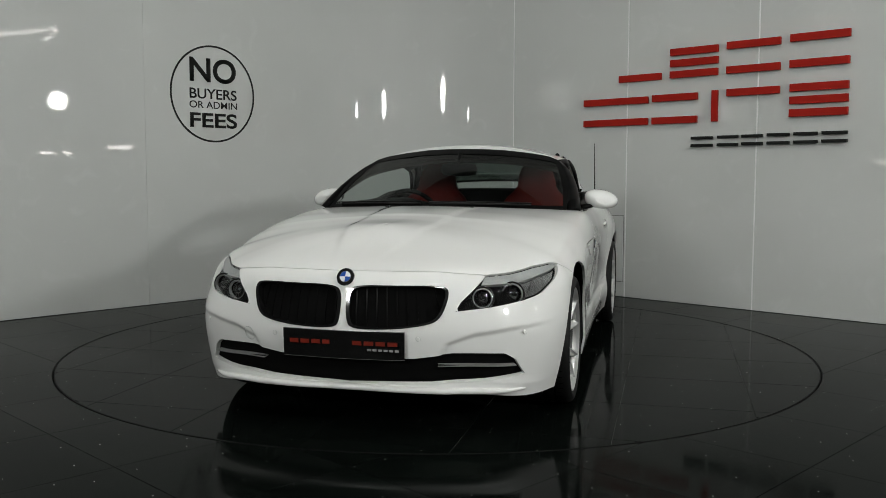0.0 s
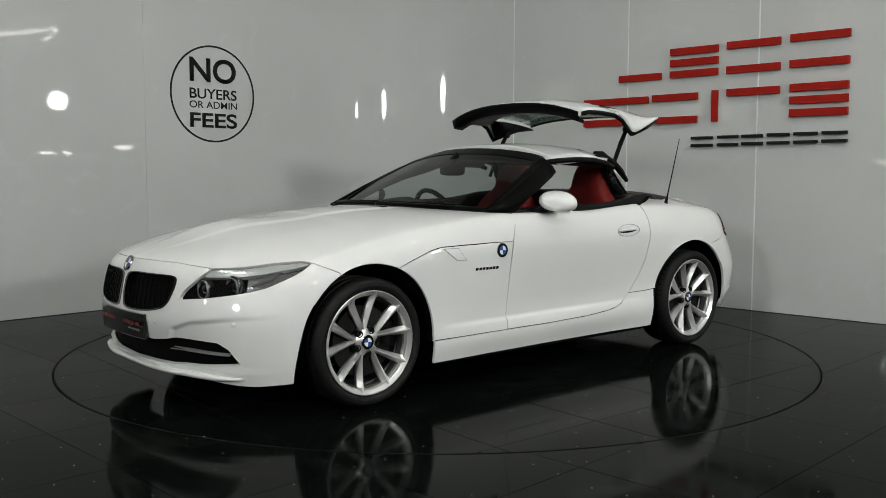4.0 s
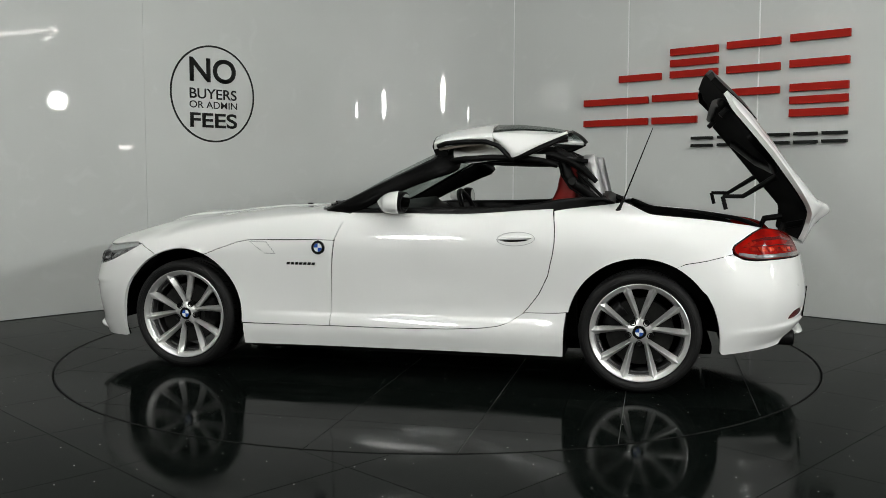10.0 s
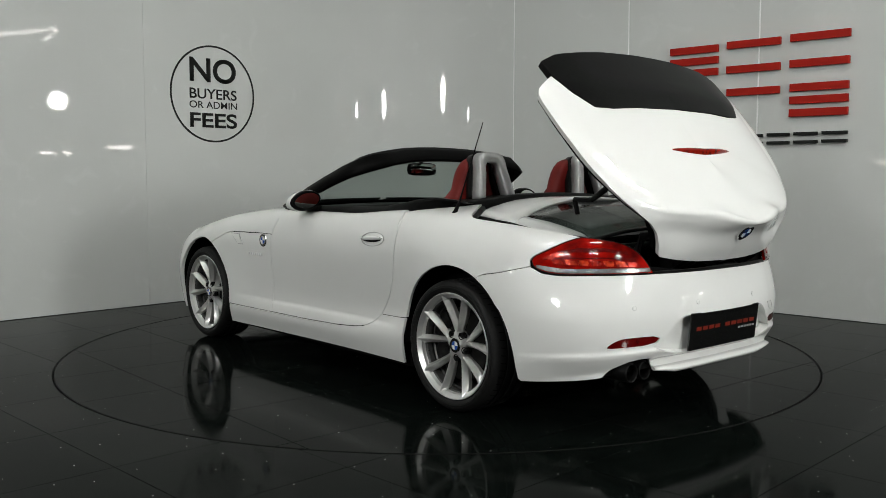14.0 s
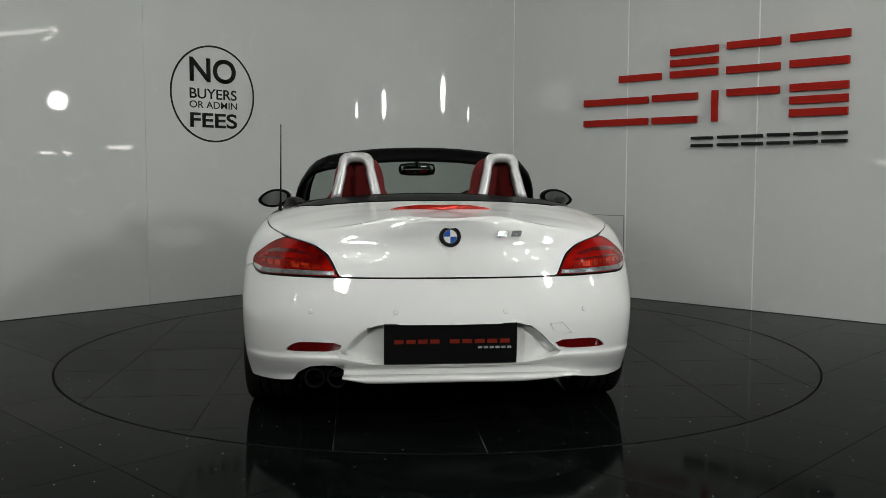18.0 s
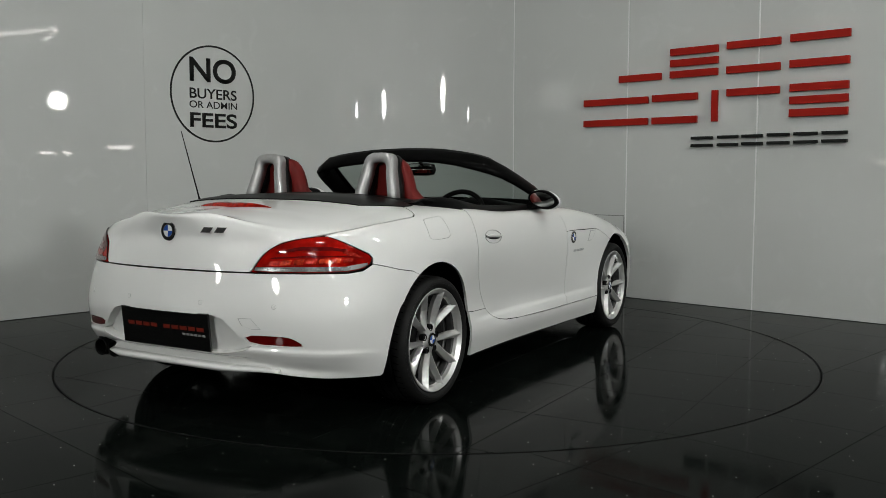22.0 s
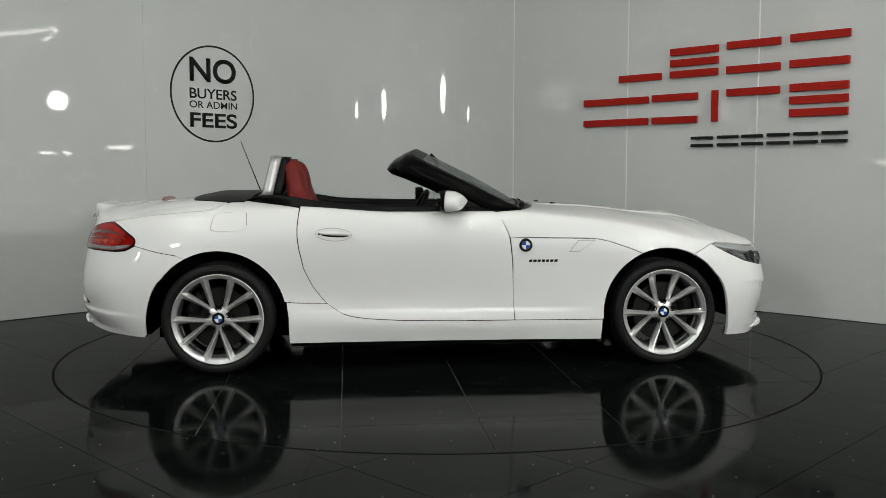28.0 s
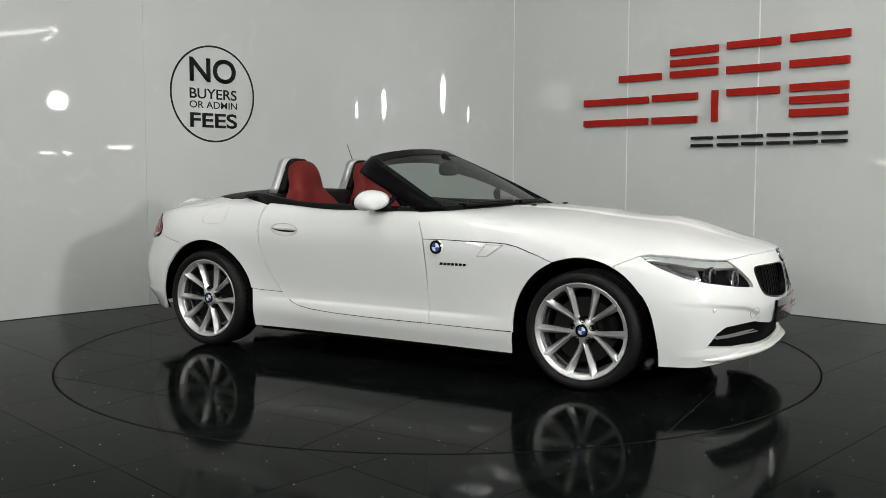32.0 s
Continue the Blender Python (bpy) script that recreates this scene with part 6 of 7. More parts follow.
# ---- rear lamps, reflectors, exhaust ----
tl = np.array(TAIL_LAMP)
for side in (1, -1):
    lamp = part("tail_lamp", cut_panel(tl.mean(0) + (tl - tl.mean(0)) * 0.985, lift=0.004, sides=(side,), ds=0.012, dv=0.05, rim=0.012), RED_LENS, car, "red tail lamp with a clear lower strip")
    edge = [Vector(body(np.array(s), np.array(v)) + body_normal(np.array(s), np.array(v)) * 0.003) for s, v in rounded(tl.mean(0) + (tl - tl.mean(0)) * 0.99, 2)]
    part("seal", tube([(q.x, q.y * side, q.z) for q in edge + edge[:1]], 0.0022, 6), BLACK, lamp, "black seal round the lamp")
    low = [(4.875, 3.02), (4.868, 3.10), (4.70, 3.085), (4.47, 3.03), (4.372, 3.08), (4.375, 3.02), (4.42, 2.955), (4.48, 2.93), (4.739, 2.992)]
    part("clear_strip", cut_panel(low, lift=0.0065, sides=(side,), ds=0.010, dv=0.02, rim=0.004), STRIP_CLEAR, lamp, "clear strip with a row of fine teeth")
    part("strip_end", cut_panel([(4.47, 3.035), (4.385, 3.075), (4.382, 3.03), (4.42, 2.965), (4.46, 2.945)], lift=0.0085, sides=(side,), ds=0.008, dv=0.02, rim=0.003), CLEAR_LENS, lamp, "bright end of the clear strip")
    for k in range(36):
        s0 = 4.855 - 0.0112 * k
        vb = float(np.interp(s0, (4.42, 4.48, 4.739, 4.875), (2.975, 2.955, 3.005, 3.03)))
        strip("tooth", [(s0, vb), (s0 - 0.003, vb + 0.03), (s0 - 0.005, vb + 0.05)], 0.0022, 0.0085, 0.009, LAMP_RING, lamp, side)
    for k in range(7):
        s0, s1 = 4.815 - 0.054 * k, 4.815 - 0.054 * (k + 1) + 0.006
        rise = 0.035 * math.sin(math.pi * (k + 0.5) / 7)
        cell = [(s0, 3.125), (s0 - 0.016, 3.205 + rise), (s1 - 0.012, 3.215 + rise), (s1, 3.125)]
        part("light_cell", cut_panel(cell, lift=0.0060, sides=(side,), ds=0.010, dv=0.03, rim=0.002), CELL_RED if k in (1, 2, 4, 5) else GLOW_RED, lamp, "bright faceted red reflector cell")
    dark = [(4.785, 3.285), (4.65, 3.315), (4.50, 3.29), (4.44, 3.25), (4.445, 3.235), (4.50, 3.265), (4.65, 3.285), (4.80, 3.255)]
    part("light_bar", cut_panel(dark, lift=0.0062, sides=(side,), ds=0.010, dv=0.02, rim=0.003), DARK_RED, lamp, "darker red light band")
    upper = [(4.755, 3.415), (4.65, 3.52), (4.54, 3.52), (4.45, 3.42), (4.455, 3.36), (4.52, 3.42), (4.65, 3.44), (4.768, 3.36)]
    part("light_bar", cut_panel(upper, lift=0.0058, sides=(side,), ds=0.010, dv=0.02, rim=0.002), DARK_RED, lamp, "dark red upper light band")
    part("light_bar", cut_panel([(4.475, 3.42), (4.435, 3.36), (4.395, 3.24), (4.40, 3.20), (4.43, 3.24), (4.475, 3.34)], lift=0.0058, sides=(side,), ds=0.010, dv=0.02, rim=0.002), GLOW_RED, lamp, "bright red band round the outer end")
    part("reflector", cut_panel(REFLECT.mean(0) + (REFLECT - REFLECT.mean(0)) * 0.96, lift=-0.003, sides=(side,), ds=0.010, dv=0.03, rim=0.006), DARK_RED, car, "dark red rear reflector")
part("recess_panel", cut_panel([(S_TAIL, 2.13), (5.09, 2.13), (4.975, 1.75), (4.885, 1.22), (4.89, 0.72), (S_TAIL, 0.72)], lift=-0.040, rim=0), PAINT, car, "recess behind the rear plate")
for y in (0.450, 0.540):
    pipe = part("exhaust_pipe", lathe([(0.035, 0.10), (0.035, -0.085), (0.038, -0.092), (0.041, -0.085), (0.041, 0.10)], 28, "X"), BLACK, car, "dark round exhaust tailpipe", True)
    pipe.location = (-1.905, y, 0.256)
    part("pipe_lining", lathe([(0.0, 0.02), (0.0345, 0.02), (0.0345, -0.07)], 24, "X"), LINER, pipe)

# lower lip across the middle of the rear bumper
lip = []
for y in np.linspace(-0.56, 0.43, 31):
    s = float(np.interp(-abs(y), -_path[4400:, 1], _fine[4400:]))
    q, n = body(np.array(s), np.array(0.05)), body_normal(np.array(s), np.array(1.2))
    k = max(0.02, min(1.0, (0.43 - y) / 0.10, (y + 0.56) / 0.26))
    o = Vector((n[0], n[1] * (1 if y >= 0 else -1), 0))
    p0 = Vector((q[0], y, q[2]))
    lip.append([p0 + o * 0.016 * k + Vector((0, 0, 0.004)), p0 + o * 0.020 * k + Vector((0, 0, -0.004 * k)), p0 + o * 0.012 * k + Vector((0, 0, -0.016 * k)), p0 - o * 0.03 + Vector((0, 0, -0.018 * k)), p0 - o * 0.02 + Vector((0, 0, 0.014))])
part("rear_lip", loft(lip), PAINT, car, "white lower lip of the rear bumper")

# ---- boot lid: its mesh stays in the car's space, so that its rest pose is no turn at all ----
LID_PIVOT = (-2.113, 0.0, 0.681)


def tail_crest(s, v):
    """The lid's trailing edge is drawn out into a crisp lip that bows evenly across the car."""
    lip = 0.009 * np.exp(-np.where(v < 4.0, ((4.0 - v) / 0.10) ** 2, ((v - 4.0) / 0.20) ** 2)) * np.clip((s - 4.62) / 0.22, 0, 1)
    hollow = 0.016 * np.exp(-(((v - 3.55) / 0.24) ** 2)) * np.clip((s - 4.72) / 0.18, 0, 1)
    swell = 0.028 * np.exp(-((s - 5.08) / 0.20) ** 2 - ((v - 4.0) / 0.55) ** 2)
    return lip - hollow + swell


boot_lid = part("boot_lid", cut_panel(lid_white, rim=0.024, ds=0.014, dv=0.03, shape=tail_crest), PAINT, car, "white boot lid with a black forward panel and a red stop lamp")
lid_black = [(3.775, 4.47)] + LID_FRONT[1:] + [(float(s_at_x(-1.050)), 6.0), (float(s_at_x(-1.055)), 5.4), (float(s_at_x(-1.070)), 5.0), (float(s_at_x(-1.080)), 4.72)]
part("forward_panel", cut_panel(lid_black, lift=0.005, rim=0.03), DECK_BLACK, boot_lid, "satin black forward panel of the lid")
under = [(S_TAIL, 3.1), (4.87, 3.1), (4.72, 3.68), (4.50, 3.98), (4.20, 4.10), (3.96, 4.12), (3.87, 4.50), (3.84, 4.70), (float(s_at_x(-1.07)), 5.1), (float(s_at_x(-1.06)), 6.0), (S_TAIL, 6.0)]
skin = cut_panel(under, lift=-0.020, ds=0.025, dv=0.1, rim=0)
for q in skin.verts:
    q.co.z -= 0.012
    q.co.x += 0.008
part("inner_skin", skin, LINER, boot_lid, "black inner skin")
part("inner_frame", tube([(-1.24, -0.56, 0.865), (-1.22, -0.40, 0.885), (-1.20, 0.0, 0.90), (-1.22, 0.40, 0.885), (-1.24, 0.56, 0.865)], 0.022, 8), BLACK, boot_lid, "", True)
part("inner_frame", tube([(-1.45, -0.55, 0.85), (-1.62, -0.35, 0.855), (-1.70, 0.0, 0.86), (-1.62, 0.35, 0.855), (-1.45, 0.55, 0.85)], 0.020, 8), BLACK, boot_lid, "", True)
# stop lamp: a slim raised lens facing back
lens_rings = []
for y in np.linspace(-0.22, 0.22, 25):
    k = max(0.04, 1 - (abs(y) / 0.22) ** 2.2)
    bx = -1.655 + 0.010 * (y / 0.22) ** 2
    rx = bx - 0.014 * k
    z0 = float(body(*[np.array(q) for q in top_at(bx, abs(y))])[2])
    z2 = float(body(*[np.array(q) for q in top_at(rx, abs(y))])[2])
    z1 = z0 + 0.002 + 0.018 * k ** 0.7
    lens_rings.append([(rx, y, z2 - 0.004), (rx + 0.001, y, z2 + 0.003), (rx * 0.4 + bx * 0.6, y, z2 * 0.35 + z1 * 0.65), (bx, y, z1), (bx + 0.008, y, z1 - 0.002), (bx + 0.010, y, z0 - 0.006)])
part("stop_lamp", loft(lens_rings), GLOW_RED, boot_lid, "slim red high-level stop lamp")
roundel(boot_lid, on_body(S_TAIL, v_at_z(S_TAIL, 0.830), 1, -0.012), 0.043)
s, v = yz_back(0.297, 0.831)
bars(boot_lid, on_body(s, v, -1, 0.016), 0.125, 0.024, 2, CHROME, 0.003, 0.30, slant=0.5)
for side in (1, -1):
    st = part("lid_strut", tube([(-1.685, 0.50 * side, 0.80), (-1.645, 0.50 * side, 0.62), (-1.575, 0.50 * side, 0.55)], [0.016, 0.012, 0.011], 8), BLACK, boot_lid, "black lid strut")
    part("strut_foot", tube([(-1.575, 0.50 * side, 0.55), (-1.635, 0.50 * side, 0.515)], 0.011, 8), BLACK, st)
    part("lid_hinge", tube([(-1.96, 0.40 * side, 0.74), (-1.90, 0.42 * side, 0.66), (-1.93, 0.42 * side, 0.58)], 0.020, 8), BLACK, boot_lid, "black lid hinge")
    part("lid_latch", box_bm(0.03, 0.04, 0.05, (-1.27, 0.56 * side, 0.845), 0.008), BLACK, boot_lid)

# ---- folding roof: both shells are drawn stacked over the cabin ----
def roof_shell(stations, thick):
    """Skins arched ribs; a station is x and a list of (y, z) from the middle outwards."""
    bm = bmesh.new()
    outer, inner = [], []
    for x_list, yz in stations:
        o = [(x, y, z) for x, (y, z) in zip(x_list, yz)]
        full = [(x, -y, z) for x, y, z in o[:0:-1]] + o
        outer.append([bm.verts.new(q) for q in full])
        inner.append([bm.verts.new((q[0], q[1] * 0.985, q[2] - thick)) for q in full])
    n = len(outer[0])
    for a, b in zip(outer, outer[1:]):
        for i in range(n - 1):
            bm.faces.new((a[i], a[i + 1], b[i + 1], b[i])).smooth = True
    for a, b in zip(inner, inner[1:]):
        for i in range(n - 1):
            bm.faces.new((a[i], b[i], b[i + 1], a[i + 1])).smooth = True
    for row in ((outer[0], inner[0]), (outer[-1], inner[-1])):
        for i in range(n - 1):
            bm.faces.new((row[0][i], row[0][i + 1], row[1][i + 1], row[1][i]))
    for i in (0, n - 1):
        for k in range(len(outer) - 1):
            bm.faces.new((outer[k][i], outer[k + 1][i], inner[k + 1][i], inner[k][i]))
    bmesh.ops.recalc_face_normals(bm, faces=bm.faces)
    return bm


def arch(width, z_mid, z_edge, n=9, power=2.6):
    return [(width * k / (n - 1), z_mid - (z_mid - z_edge) * (k / (n - 1)) ** power) for k in range(n)]


# forward shell, from the header back
front_st = []
for x, w, zm, ze in ((-0.165, 0.545, 1.258, 1.192), (-0.25, 0.575, 1.268, 1.165), (-0.38, 0.590, 1.276, 1.180), (-0.52, 0.592, 1.278, 1.184), (-0.66, 0.588, 1.272, 1.178)):
    yz = arch(w, zm, ze)
    front_st.append(([x - 0.075 * (y / 0.58) ** 2 for y, z in yz], yz))
roof_front = part("roof_front", roof_shell(front_st, 0.03), PAINT, car, "white forward shell of the folding roof")
for side in (1, -1):
    part("seal", tube([(x, (y - 0.012) * side, z) for x, y, z in ((-0.225, 0.575, 1.150), (-0.30, 0.597, 1.160), (-0.45, 0.605, 1.168), (-0.60, 0.602, 1.166), (-0.72, 0.598, 1.150), (-0.80, 0.592, 1.125))], 0.016, 8), BLACK, roof_front, "black rubber roof seal", True)
lin = []
for x, w, zm, ze in ((-0.19, 0.53, 1.222, 1.150), (-0.40, 0.57, 1.240, 1.140), (-0.66, 0.57, 1.236, 1.138)):
    yz = arch(w, zm, ze)
    lin.append(([x - 0.075 * (y / 0.58) ** 2 for y, z in yz], yz))
part("headlining", roof_shell(lin, 0.01), BLACK, roof_front, "dark roof lining")

# rear shell: a white hoop with the rear window between two tapering pillars
rear_st = []
for x, w, zm, ze in ((-0.075, 0.575, 1.312, 1.238), (-0.12, 0.585, 1.325, 1.250), (-0.20, 0.597, 1.343, 1.262), (-0.30, 0.605, 1.360, 1.270), (-0.40, 0.610, 1.368, 1.272)):
    yz = arch(w, zm, ze)
    rear_st.append(([x - 0.055 * (y / 0.58) ** 2 for y, z in yz], yz))
roof_rear = part("roof_rear", roof_shell(rear_st, 0.028), PAINT, car, "white rear shell of the folding roof")
for side in (1, -1):
    # pillar: upper edge beside the window, lower edge down to the tip and along the base line
    up_e = [(-0.440, 0.534, 1.301), (-0.52, 0.541, 1.306), (-0.60, 0.538, 1.309), (-0.70, 0.530, 1.305), (-0.79, 0.531, 1.298), (-0.845, 0.545, 1.290)]
    lo_e = [(-0.458, 0.611, 1.271), (-0.505, 0.622, 1.236), (-0.552, 0.640, 1.185), (-0.580, 0.652, 1.166), (-0.700, 0.645, 1.222), (-0.852, 0.610, 1.288)]
    rings = []
    fine = np.linspace(0, 5, 26)
    for k, a, b in zip(fine, catmull(np.arange(6), np.array(up_e), fine), catmull(np.arange(6), np.array(lo_e), fine)):
        a, b = Vector(a), Vector(b)
        swell = Vector((0, 0.018, 0.012)) * min(1.0, 0.55 + 0.45 * k)
        mids = [a.lerp(b, u) + swell * (4 * u * (1 - u)) for u in (0.25, 0.5, 0.75)]
        rings.append([(a.x, a.y * side, a.z)] + [(q.x, q.y * side, q.z) for q in mids] + [(b.x, b.y * side, b.z), (b.x, (b.y - 0.03) * side, b.z + 0.004), (a.x, (a.y - 0.02) * side, a.z - 0.03)])
    part("pillar", loft(rings), PAINT, roof_rear, "white roof pillar")
    inner = []
    for a, b in zip(up_e, lo_e):
        a, b = Vector(a) + Vector((0, -0.024, -0.030)), Vector(b) + Vector((0, -0.034, 0.0))
        inner.append([(a.x, a.y * side, a.z), (b.x, b.y * side, b.z), (b.x, (b.y - 0.012) * side, b.z - 0.004), (a.x, (a.y - 0.03) * side, a.z - 0.010)])
    part("pillar_lining", loft(inner), BLACK, roof_rear, "black pillar lining")
    part("seal", tube([(x, (y - 0.020) * side, z) for x, y, z in ((-0.150, 0.600, 1.226), (-0.20, 0.610, 1.242), (-0.30, 0.620, 1.250), (-0.42, 0.626, 1.250), (-0.49, 0.632, 1.226), (-0.545, 0.642, 1.172), (-0.575, 0.648, 1.148))], 0.013, 8), BLACK, roof_rear, "black rubber window seal", True)
    part("seal", tube([(x, y * side, z) for x, y, z in ((-0.575, 0.635, 1.155), (-0.70, 0.628, 1.208), (-0.85, 0.590, 1.276))], 0.014, 8), BLACK, roof_rear, "black rubber base seal", True)
gl = []
for x, w, zm, ze in ((-0.425, 0.54, 1.364, 1.298), (-0.55, 0.54, 1.362, 1.306), (-0.70, 0.53, 1.346, 1.304), (-0.83, 0.53, 1.322, 1.290)):
    yz = arch(w, zm, ze, 9, 3.0)
    gl.append(([x - 0.03 * (y / 0.58) ** 2 for y, z in yz], yz))
rw = part("rear_window", roof_shell(gl, 0.006), GLASS, roof_rear, "heated rear window glass")
rw.visible_shadow = False
for k, (x, w, zm, ze) in enumerate(((-0.425, 0.52, 1.352, 1.294), (-0.835, 0.53, 1.318, 1.283))):
    yz = arch(w, zm, ze, 13, 3.0)
    pts = [(x - 0.03 * (y / 0.58) ** 2, y, z) for y, z in yz]
    part("window_surround", tube([(a, -b, c) for a, b, c in pts[:0:-1]] + pts, 0.014, 6, flat=0.6), BLACK, roof_rear, "black window surround", True)
fascia = []
for y in np.linspace(-0.572, 0.572, 25):
    k = abs(y) / 0.575
    x, z = -0.072 - 0.055 * (y / 0.58) ** 2, 1.312 - 0.074 * k ** 2.6
    fascia.append([(x + 0.004, y, z - 0.004), (x + 0.006, y, z - 0.016), (x - 0.012, y * 0.995, z - 0.062), (x - 0.075, y * 0.97, z - 0.066), (x - 0.075, y * 0.97, z - 0.045), (x - 0.004, y, z - 0.030)])
part("header_fascia", loft(fascia), FRAME_BLACK, roof_rear, "black front fascia of the roof shell")
lin = []
for x, w, zm, ze in ((-0.10, 0.56, 1.288, 1.214), (-0.25, 0.585, 1.322, 1.236), (-0.41, 0.59, 1.338, 1.248)):
    yz = arch(w, zm, ze)
    lin.append(([x - 0.055 * (y / 0.58) ** 2 for y, z in yz], yz))
part("headlining", roof_shell(lin, 0.01), LINING_PALE, roof_rear, "beige roof lining")

# folding arms: drawn along -z from their upper joint
arms = []
for side in (1, -1):
    for name, yy in (("main_arm", 0.50), ("guide_arm", 0.465)):
        g = 1.0 if name == "main_arm" else 0.50
        a = part("roof_" + name, tube([(0, 0, 0.02), (0.010, 0, -0.05), (0.034, 0, -0.10), (0.042, 0, -0.15), (0.030, 0, -0.22), (0.012, 0, -0.34), (0.0, 0, -0.50), (0.0, 0, -0.66), (0.0, 0, -0.84)], [0.016 * g, 0.024 * g, 0.030 * g, 0.030 * g, 0.024 * g, 0.019 * g, 0.020 * g, 0.019 * g, 0.016 * g], 10), BLACK, car, "black folding roof arm", True)
        part("knuckle", lathe([(0.0, -0.025), (0.030, -0.022), (0.030, 0.022), (0.0, 0.025)], 20, "Y"), BLACK, a)
        if name == "main_arm":
            part("elbow", lathe([(0.0, -0.034), (0.020, -0.034), (0.024, -0.030), (0.024, 0.030), (0.020, 0.034), (0.0, 0.034)], 18, "Y"), BRAKE, a, "dull steel pivot").location = (0.040, 0, -0.14)
            part("ram", tube([(-0.012, 0.0, -0.12), (-0.014, 0.0, -0.34)], 0.009, 10), BLACK, a, "slim black ram")
            part("ram_rod", tube([(-0.014, 0.0, -0.34), (-0.014, 0.0, -0.50)], 0.005, 8), BRAKE, a, "thin steel rod")
            part("hose", tube([(0.02, 0.02, -0.02), (0.058, 0.028, -0.08), (0.072, 0.028, -0.16), (0.050, 0.024, -0.26), (0.012, 0.02, -0.40)], 0.005, 8), LINER, a, "black hose")
        arms.append((a, name, yy * side))
links = []
for side in (1, -1):
    a = part("roof_link", tube([(0, 0, 0.02), (0.006, 0, -0.10), (0, 0, -0.34)], [0.013, 0.015, 0.012], 8), BLACK, car, "slim black roof link")
    part("knuckle", lathe([(0.0, -0.016), (0.022, -0.014), (0.022, 0.014), (0.0, 0.016)], 16, "Y"), BLACK, a)
    links.append((a, 0.545 * side))
# cables and brackets at the back of the roof
for side in (1, -1):
    part("roof_bracket", tube([(-0.66, 0.56 * side, 1.185), (-0.76, 0.55 * side, 1.185), (-0.86, 0.54 * side, 1.15), (-0.93, 0.53 * side, 1.105), (-1.00, 0.53 * side, 1.04)], [0.016, 0.022, 0.020, 0.022, 0.013], 8), BLACK, roof_front, "black roof hinge bracket")
    part("roof_bracket", tube([(-0.70, 0.52 * side, 1.21), (-0.78, 0.51 * side, 1.21), (-0.85, 0.50 * side, 1.18), (-0.93, 0.50 * side, 1.13)], 0.016, 8), BLACK, roof_front, "black roof hinge bracket")
part("roof_crossbar", tube([(-0.72, -0.56, 1.18), (-0.75, -0.3, 1.212), (-0.76, 0, 1.216), (-0.75, 0.3, 1.212), (-0.72, 0.56, 1.18)], 0.016, 8), BLACK, roof_front, "black roof crossbar", True)

# ---- signs on the wall ----
def wall_frame(origin, along, normal, u, z, proud):
    q = Vector(origin) + along * u + normal * proud
    m = Matrix((along, Vector((0, 0, 1)), normal)).transposed().to_4x4()
    m.translation = (q.x, q.y, z)
    return m


def words(text, width, height, weight):
    cu = bpy.data.curves.new("words", "FONT")
    cu.body = text
    cu.size = 1.0
    cu.extrude = 0.0
    cu.offset = weight
    ob = bpy.data.objects.new("words", cu)
    scene.collection.objects.link(ob)
    bpy.context.view_layer.update()
    me = bpy.data.meshes.new_from_object(ob.evaluated_get(bpy.context.evaluated_depsgraph_get()))
    bpy.data.objects.remove(ob)
    bpy.data.curves.remove(cu)
    co = np.array([v.co[:] for v in me.vertices])
    lo, hi = co.min(0), co.max(0)
    for v in me.vertices:
        v.co.x = ((v.co.x - lo[0]) / (hi[0] - lo[0]) - 0.5) * width
        v.co.y = ((v.co.y - lo[1]) / (hi[1] - lo[1]) - 0.5) * height
        v.co.z = 0
    return me


fee_sign = tagged(new("wall_sign"), "round black outline sign with the words no buyers or admin fees", "sign")
fee_sign.matrix_local = wall_frame(LEFT_PT, LEFT_DIR, LEFT_IN, 0.640, 1.770, 0.001)
part("ring", lathe([(0.398, 0.0), (0.398, 0.0025), (0.414, 0.0025), (0.414, 0.0)], 96, "Z"), SIGN_BLACK, fee_sign)
for text, zc, w, h, weight in (("NO", 0.200, 0.455, 0.208, 0.022), ("BUYERS", 0.000, 0.462, 0.088, 0.012), ("OR ADMIN", -0.094, 0.468, 0.060, 0.004), ("FEES", -0.226, 0.462, 0.127, 0.022)):
    me = words(text, w, h, weight)
    me.materials.append(SIGN_BLACK)
    ob = new("lettering", me)
    ob.parent = fee_sign
    ob.location = (0.0, zc, 0.002)
    solid = ob.modifiers.new("depth", "SOLIDIFY")
    solid.thickness = 0.002

trade_sign = tagged(new("wall_sign"), "large red and black raised bar sign fixed to the wall", "sign")
trade_sign.matrix_local = wall_frame(RIGHT_PT, RIGHT_DIR, RIGHT_IN, 0.0, 0.0, 0.001)


def sign_bar(u0, u1, z0, z1, material):
    ob = part("sign_bar", box_bm(u1 - u0, z1 - z0, 0.030, ((u0 + u1) / 2, (z0 + z1) / 2, 0.022), 0.003), material, trade_sign)
    return ob


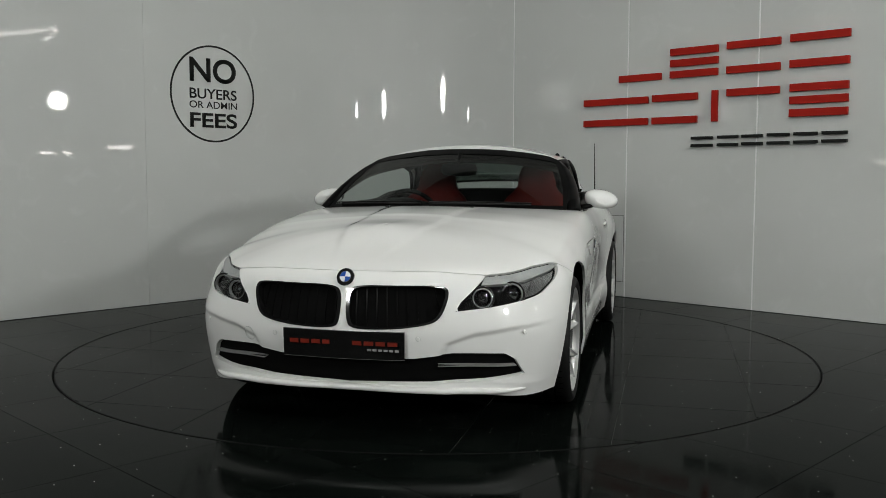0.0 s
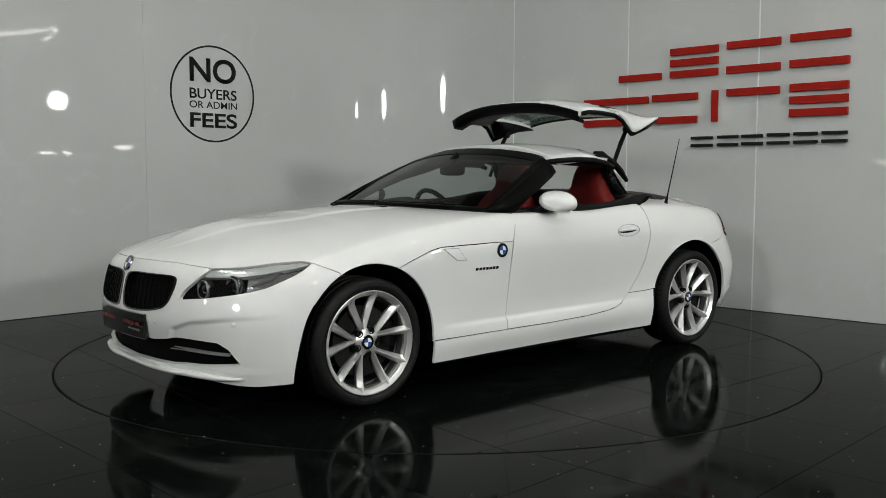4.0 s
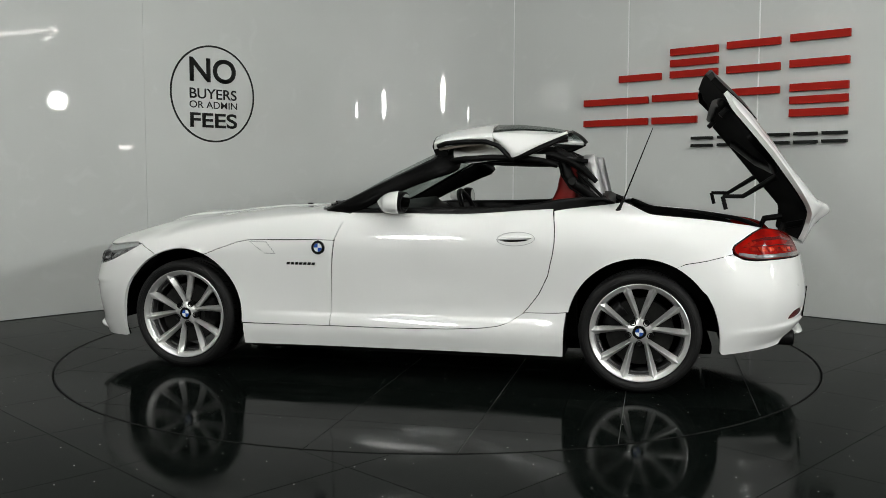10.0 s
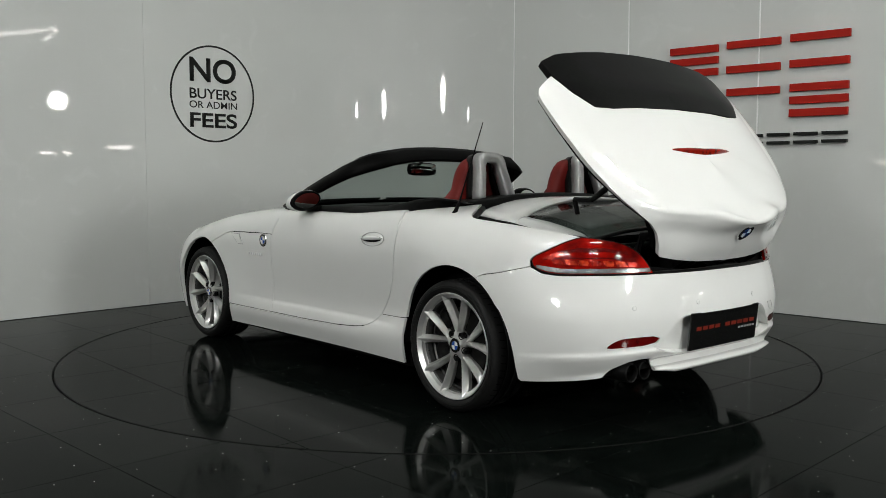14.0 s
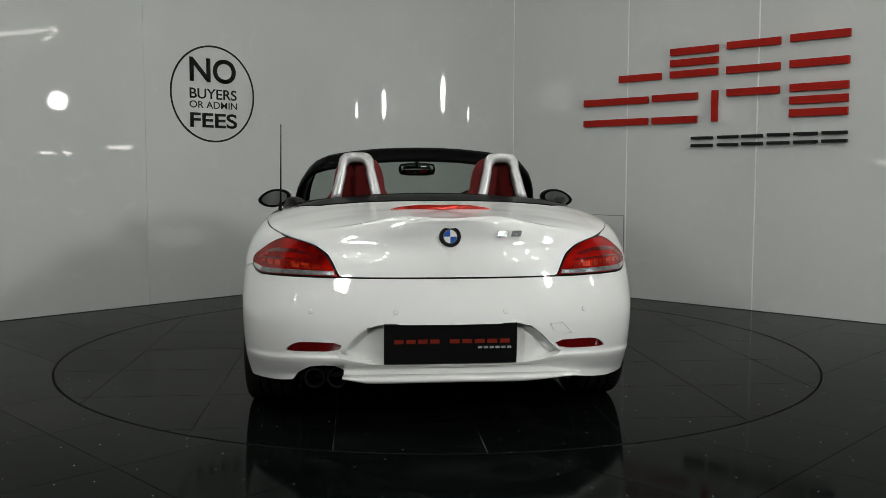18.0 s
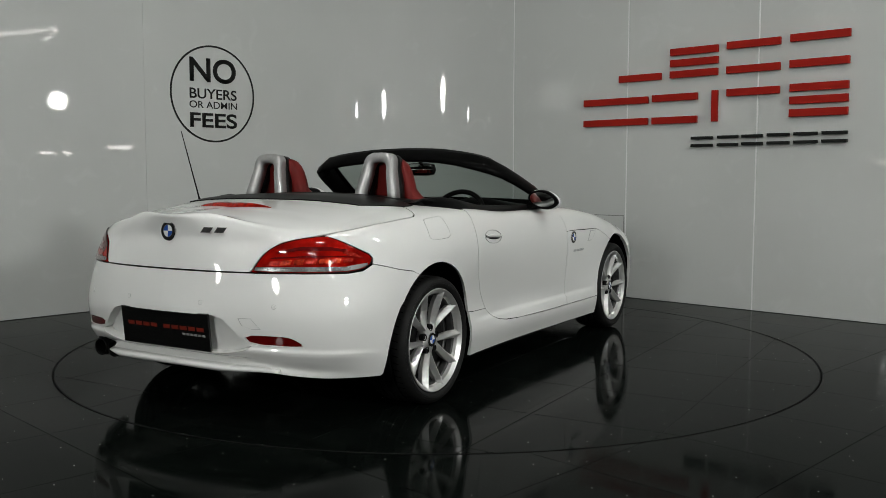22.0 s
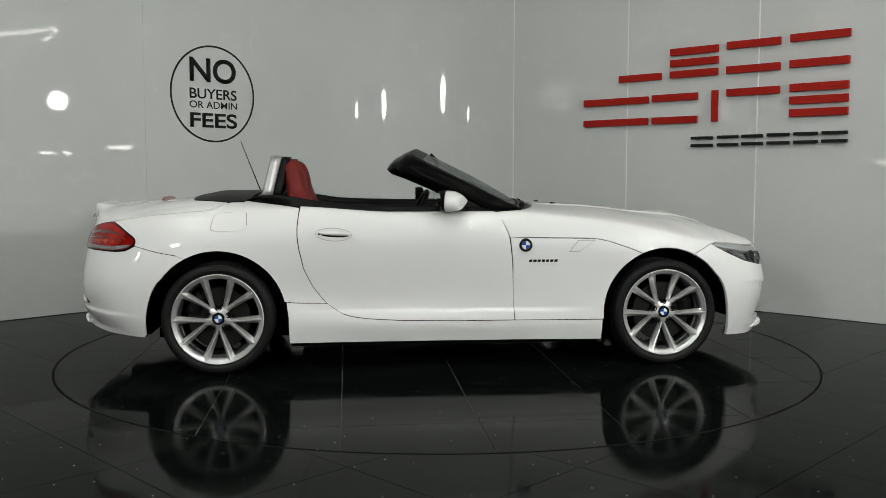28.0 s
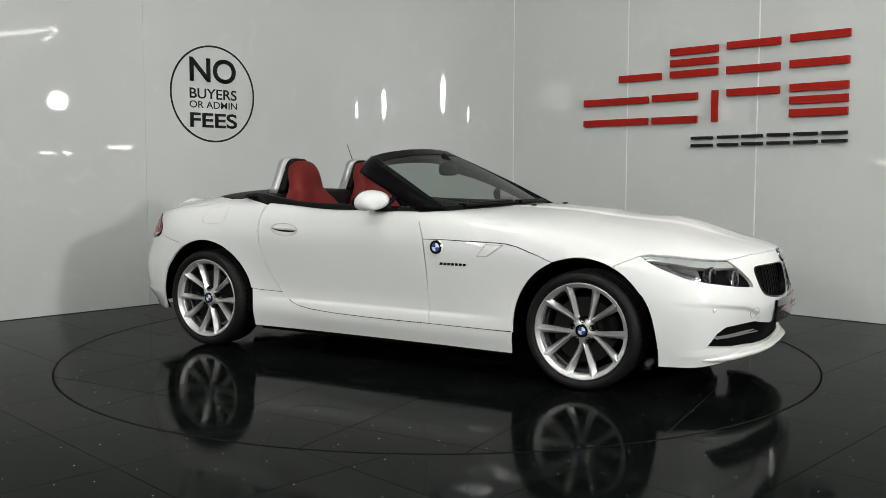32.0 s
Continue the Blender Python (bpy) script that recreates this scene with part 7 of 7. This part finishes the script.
for u0, u1, z0, z1, rows in ((-1.24, -0.835, 1.882, 2.126, 1), (-0.750, -0.328, 1.885, 2.128, 3), (-0.252, 0.180, 1.887, 2.138, 2), (0.255, 0.694, 1.894, 2.146, 2),
                             (-1.60, -0.955, 1.510, 1.750, 2), (-0.912, -0.500, 1.510, 1.756, 2), (-0.372, -0.323, 1.513, 1.764, 9), (-0.245, 0.181, 1.515, 1.766, 1), (0.262, 0.694, 1.523, 1.772, 3)):
    t = 0.058
    h = z1 - z0
    if rows == 9:
        sign_bar(u0, u1, z0, z1, SIGN_RED)
        continue
    for k in range(rows):
        z = z1 - t - k * (h - t) / max(rows - 1, 1) if rows > 1 else (z0 if u0 < -0.5 else z1 - t)
        sign_bar(u0, u1, z, z + t, SIGN_RED)
for u0, u1, z0, z1 in ((-0.545, -0.360, 1.311, 1.396), (-0.316, -0.144, 1.313, 1.398), (-0.111, 0.059, 1.316, 1.400), (0.095, 0.267, 1.317, 1.404), (0.302, 0.480, 1.319, 1.406), (0.513, 0.697, 1.322, 1.407)):
    for k in (0, 1):
        z = z0 + k * (z1 - z0 - 0.024)
        sign_bar(u0, u1, z, z + 0.024, SIGN_BLACK)


def about(px, pz, degrees_up):
    """A turn about a cross-car axis; positive lifts what lies forward of it."""
    c = Matrix.Translation((px, 0, pz))
    return c @ Matrix.Rotation(radians(-degrees_up), 4, "Y") @ c.inverted()


# boot lid: seconds and degrees open
LID_ROWS = [(0.0, 0.0), (5.6, 0.0), (6.0, 1.5), (6.5, 4.6), (7.0, 11.0), (7.5, 20.5), (8.0, 30.0), (8.5, 38.5), (9.0, 43.5), (9.4, 44.8), (14.6, 44.8), (15.2, 38.0), (15.8, 24.0), (16.5, 10.0), (17.0, 3.0), (17.3, 0.8), (17.6, 0.0), (32.0, 0.0)]
# pillar tip of the stacked roof at rest, then seconds, where that tip is, and the turn
TIP = (-0.585, 1.168)
REAR_ROWS = [(0.0, -1.100, 0.975, 18.7), (0.5, -1.125, 1.010, 18.7), (1.0, -1.145, 1.062, 18.0), (1.5, -1.135, 1.113, 17.5), (2.0, -1.113, 1.166, 17.0), (2.5, -1.090, 1.218, 15.6), (3.0, -1.070, 1.278, 12.5), (3.5, -1.020, 1.328, 8.5),
             (4.2, -0.880, 1.335, 4.0), (4.9, -0.660, 1.225, 0.8), (5.4, -0.585, 1.168, 0.0), (10.0, -0.585, 1.170, 0.0), (10.5, -0.602, 1.197, 2.5), (11.0, -0.710, 1.311, 11.0), (11.5, -0.890, 1.406, 16.5), (12.0, -1.156, 1.399, 21.5), (12.5, -1.374, 1.223, 21.5),
             (13.0, -1.480, 1.036, 19.0), (13.5, -1.501, 0.873, 16.0), (14.0, -1.490, 0.728, 10.0), (14.5, -1.470, 0.670, 7.0), (15.2, -1.450, 0.640, 4.0), (32.0, -1.450, 0.640, 4.0)]


def tip_pose(x, z, turn_by):
    """Carries the stacked shells so that the pillar tip comes to x, z; the turn lifts the front."""
    return Matrix.Translation((x, 0, z)) @ Matrix.Rotation(radians(-turn_by), 4, "Y") @ Matrix.Translation((-TIP[0], 0, -TIP[1]))


def motions():
    rows_car, rows_disc = [], []
    for k in range(17):
        t = 2.0 * k
        m = Matrix.Rotation(radians(turn(t)), 4, "Z")
        rows_disc.append((t, m))
        rows_car.append((t, m @ Matrix.Translation(CAR_OFFSET)))
    walk(turntable, rows_disc)
    walk(car, rows_car)
    walk(boot_lid, [(t, about(LID_PIVOT[0], LID_PIVOT[2], a)) for t, a in LID_ROWS])
    walk(roof_rear, [(t, tip_pose(x, z, a)) for t, x, z, a in REAR_ROWS])
    stack = [(0.0, Matrix.Identity(4))] + [(t, tip_pose(x, z - (0.002 if t == 10.0 else 0), a)) for t, x, z, a in REAR_ROWS if t >= 10.0]
    walk(roof_front, stack)
    for arm, name, y in arms:
        top, foot = ((-0.80, 1.17), (-1.42, 0.55)) if name == "main_arm" else ((-0.865, 1.16), (-1.47, 0.55))
        rows = []
        for t, m in stack:
            q = m @ Vector((top[0], 0, top[1]))
            dx, dz = foot[0] - q.x, foot[1] - q.z
            lean = math.atan2(-dx, -dz)
            rows.append((t, Matrix.Translation((q.x, y, q.z)) @ Matrix.Rotation(lean, 4, "Y")))
        walk(arm, rows)
    for link, y in links:
        rows = []
        for t, x, z, a in REAR_ROWS:
            q = tip_pose(x, z, a) @ Vector((-0.62, 0, 1.20))
            foot = (tip_pose(x, z, a) if t > 9.9 else Matrix.Identity(4)) @ Vector((-0.86, 0, 1.16))
            d = foot - q
            rows.append((t, Matrix.Translation((q.x, y, q.z)) @ Matrix.Rotation(max(-1.2, min(1.6, math.atan2(-d.x, -d.z))), 4, "Y")))
        walk(link, rows)


floor_tiles()
disc_tiles()
motions()
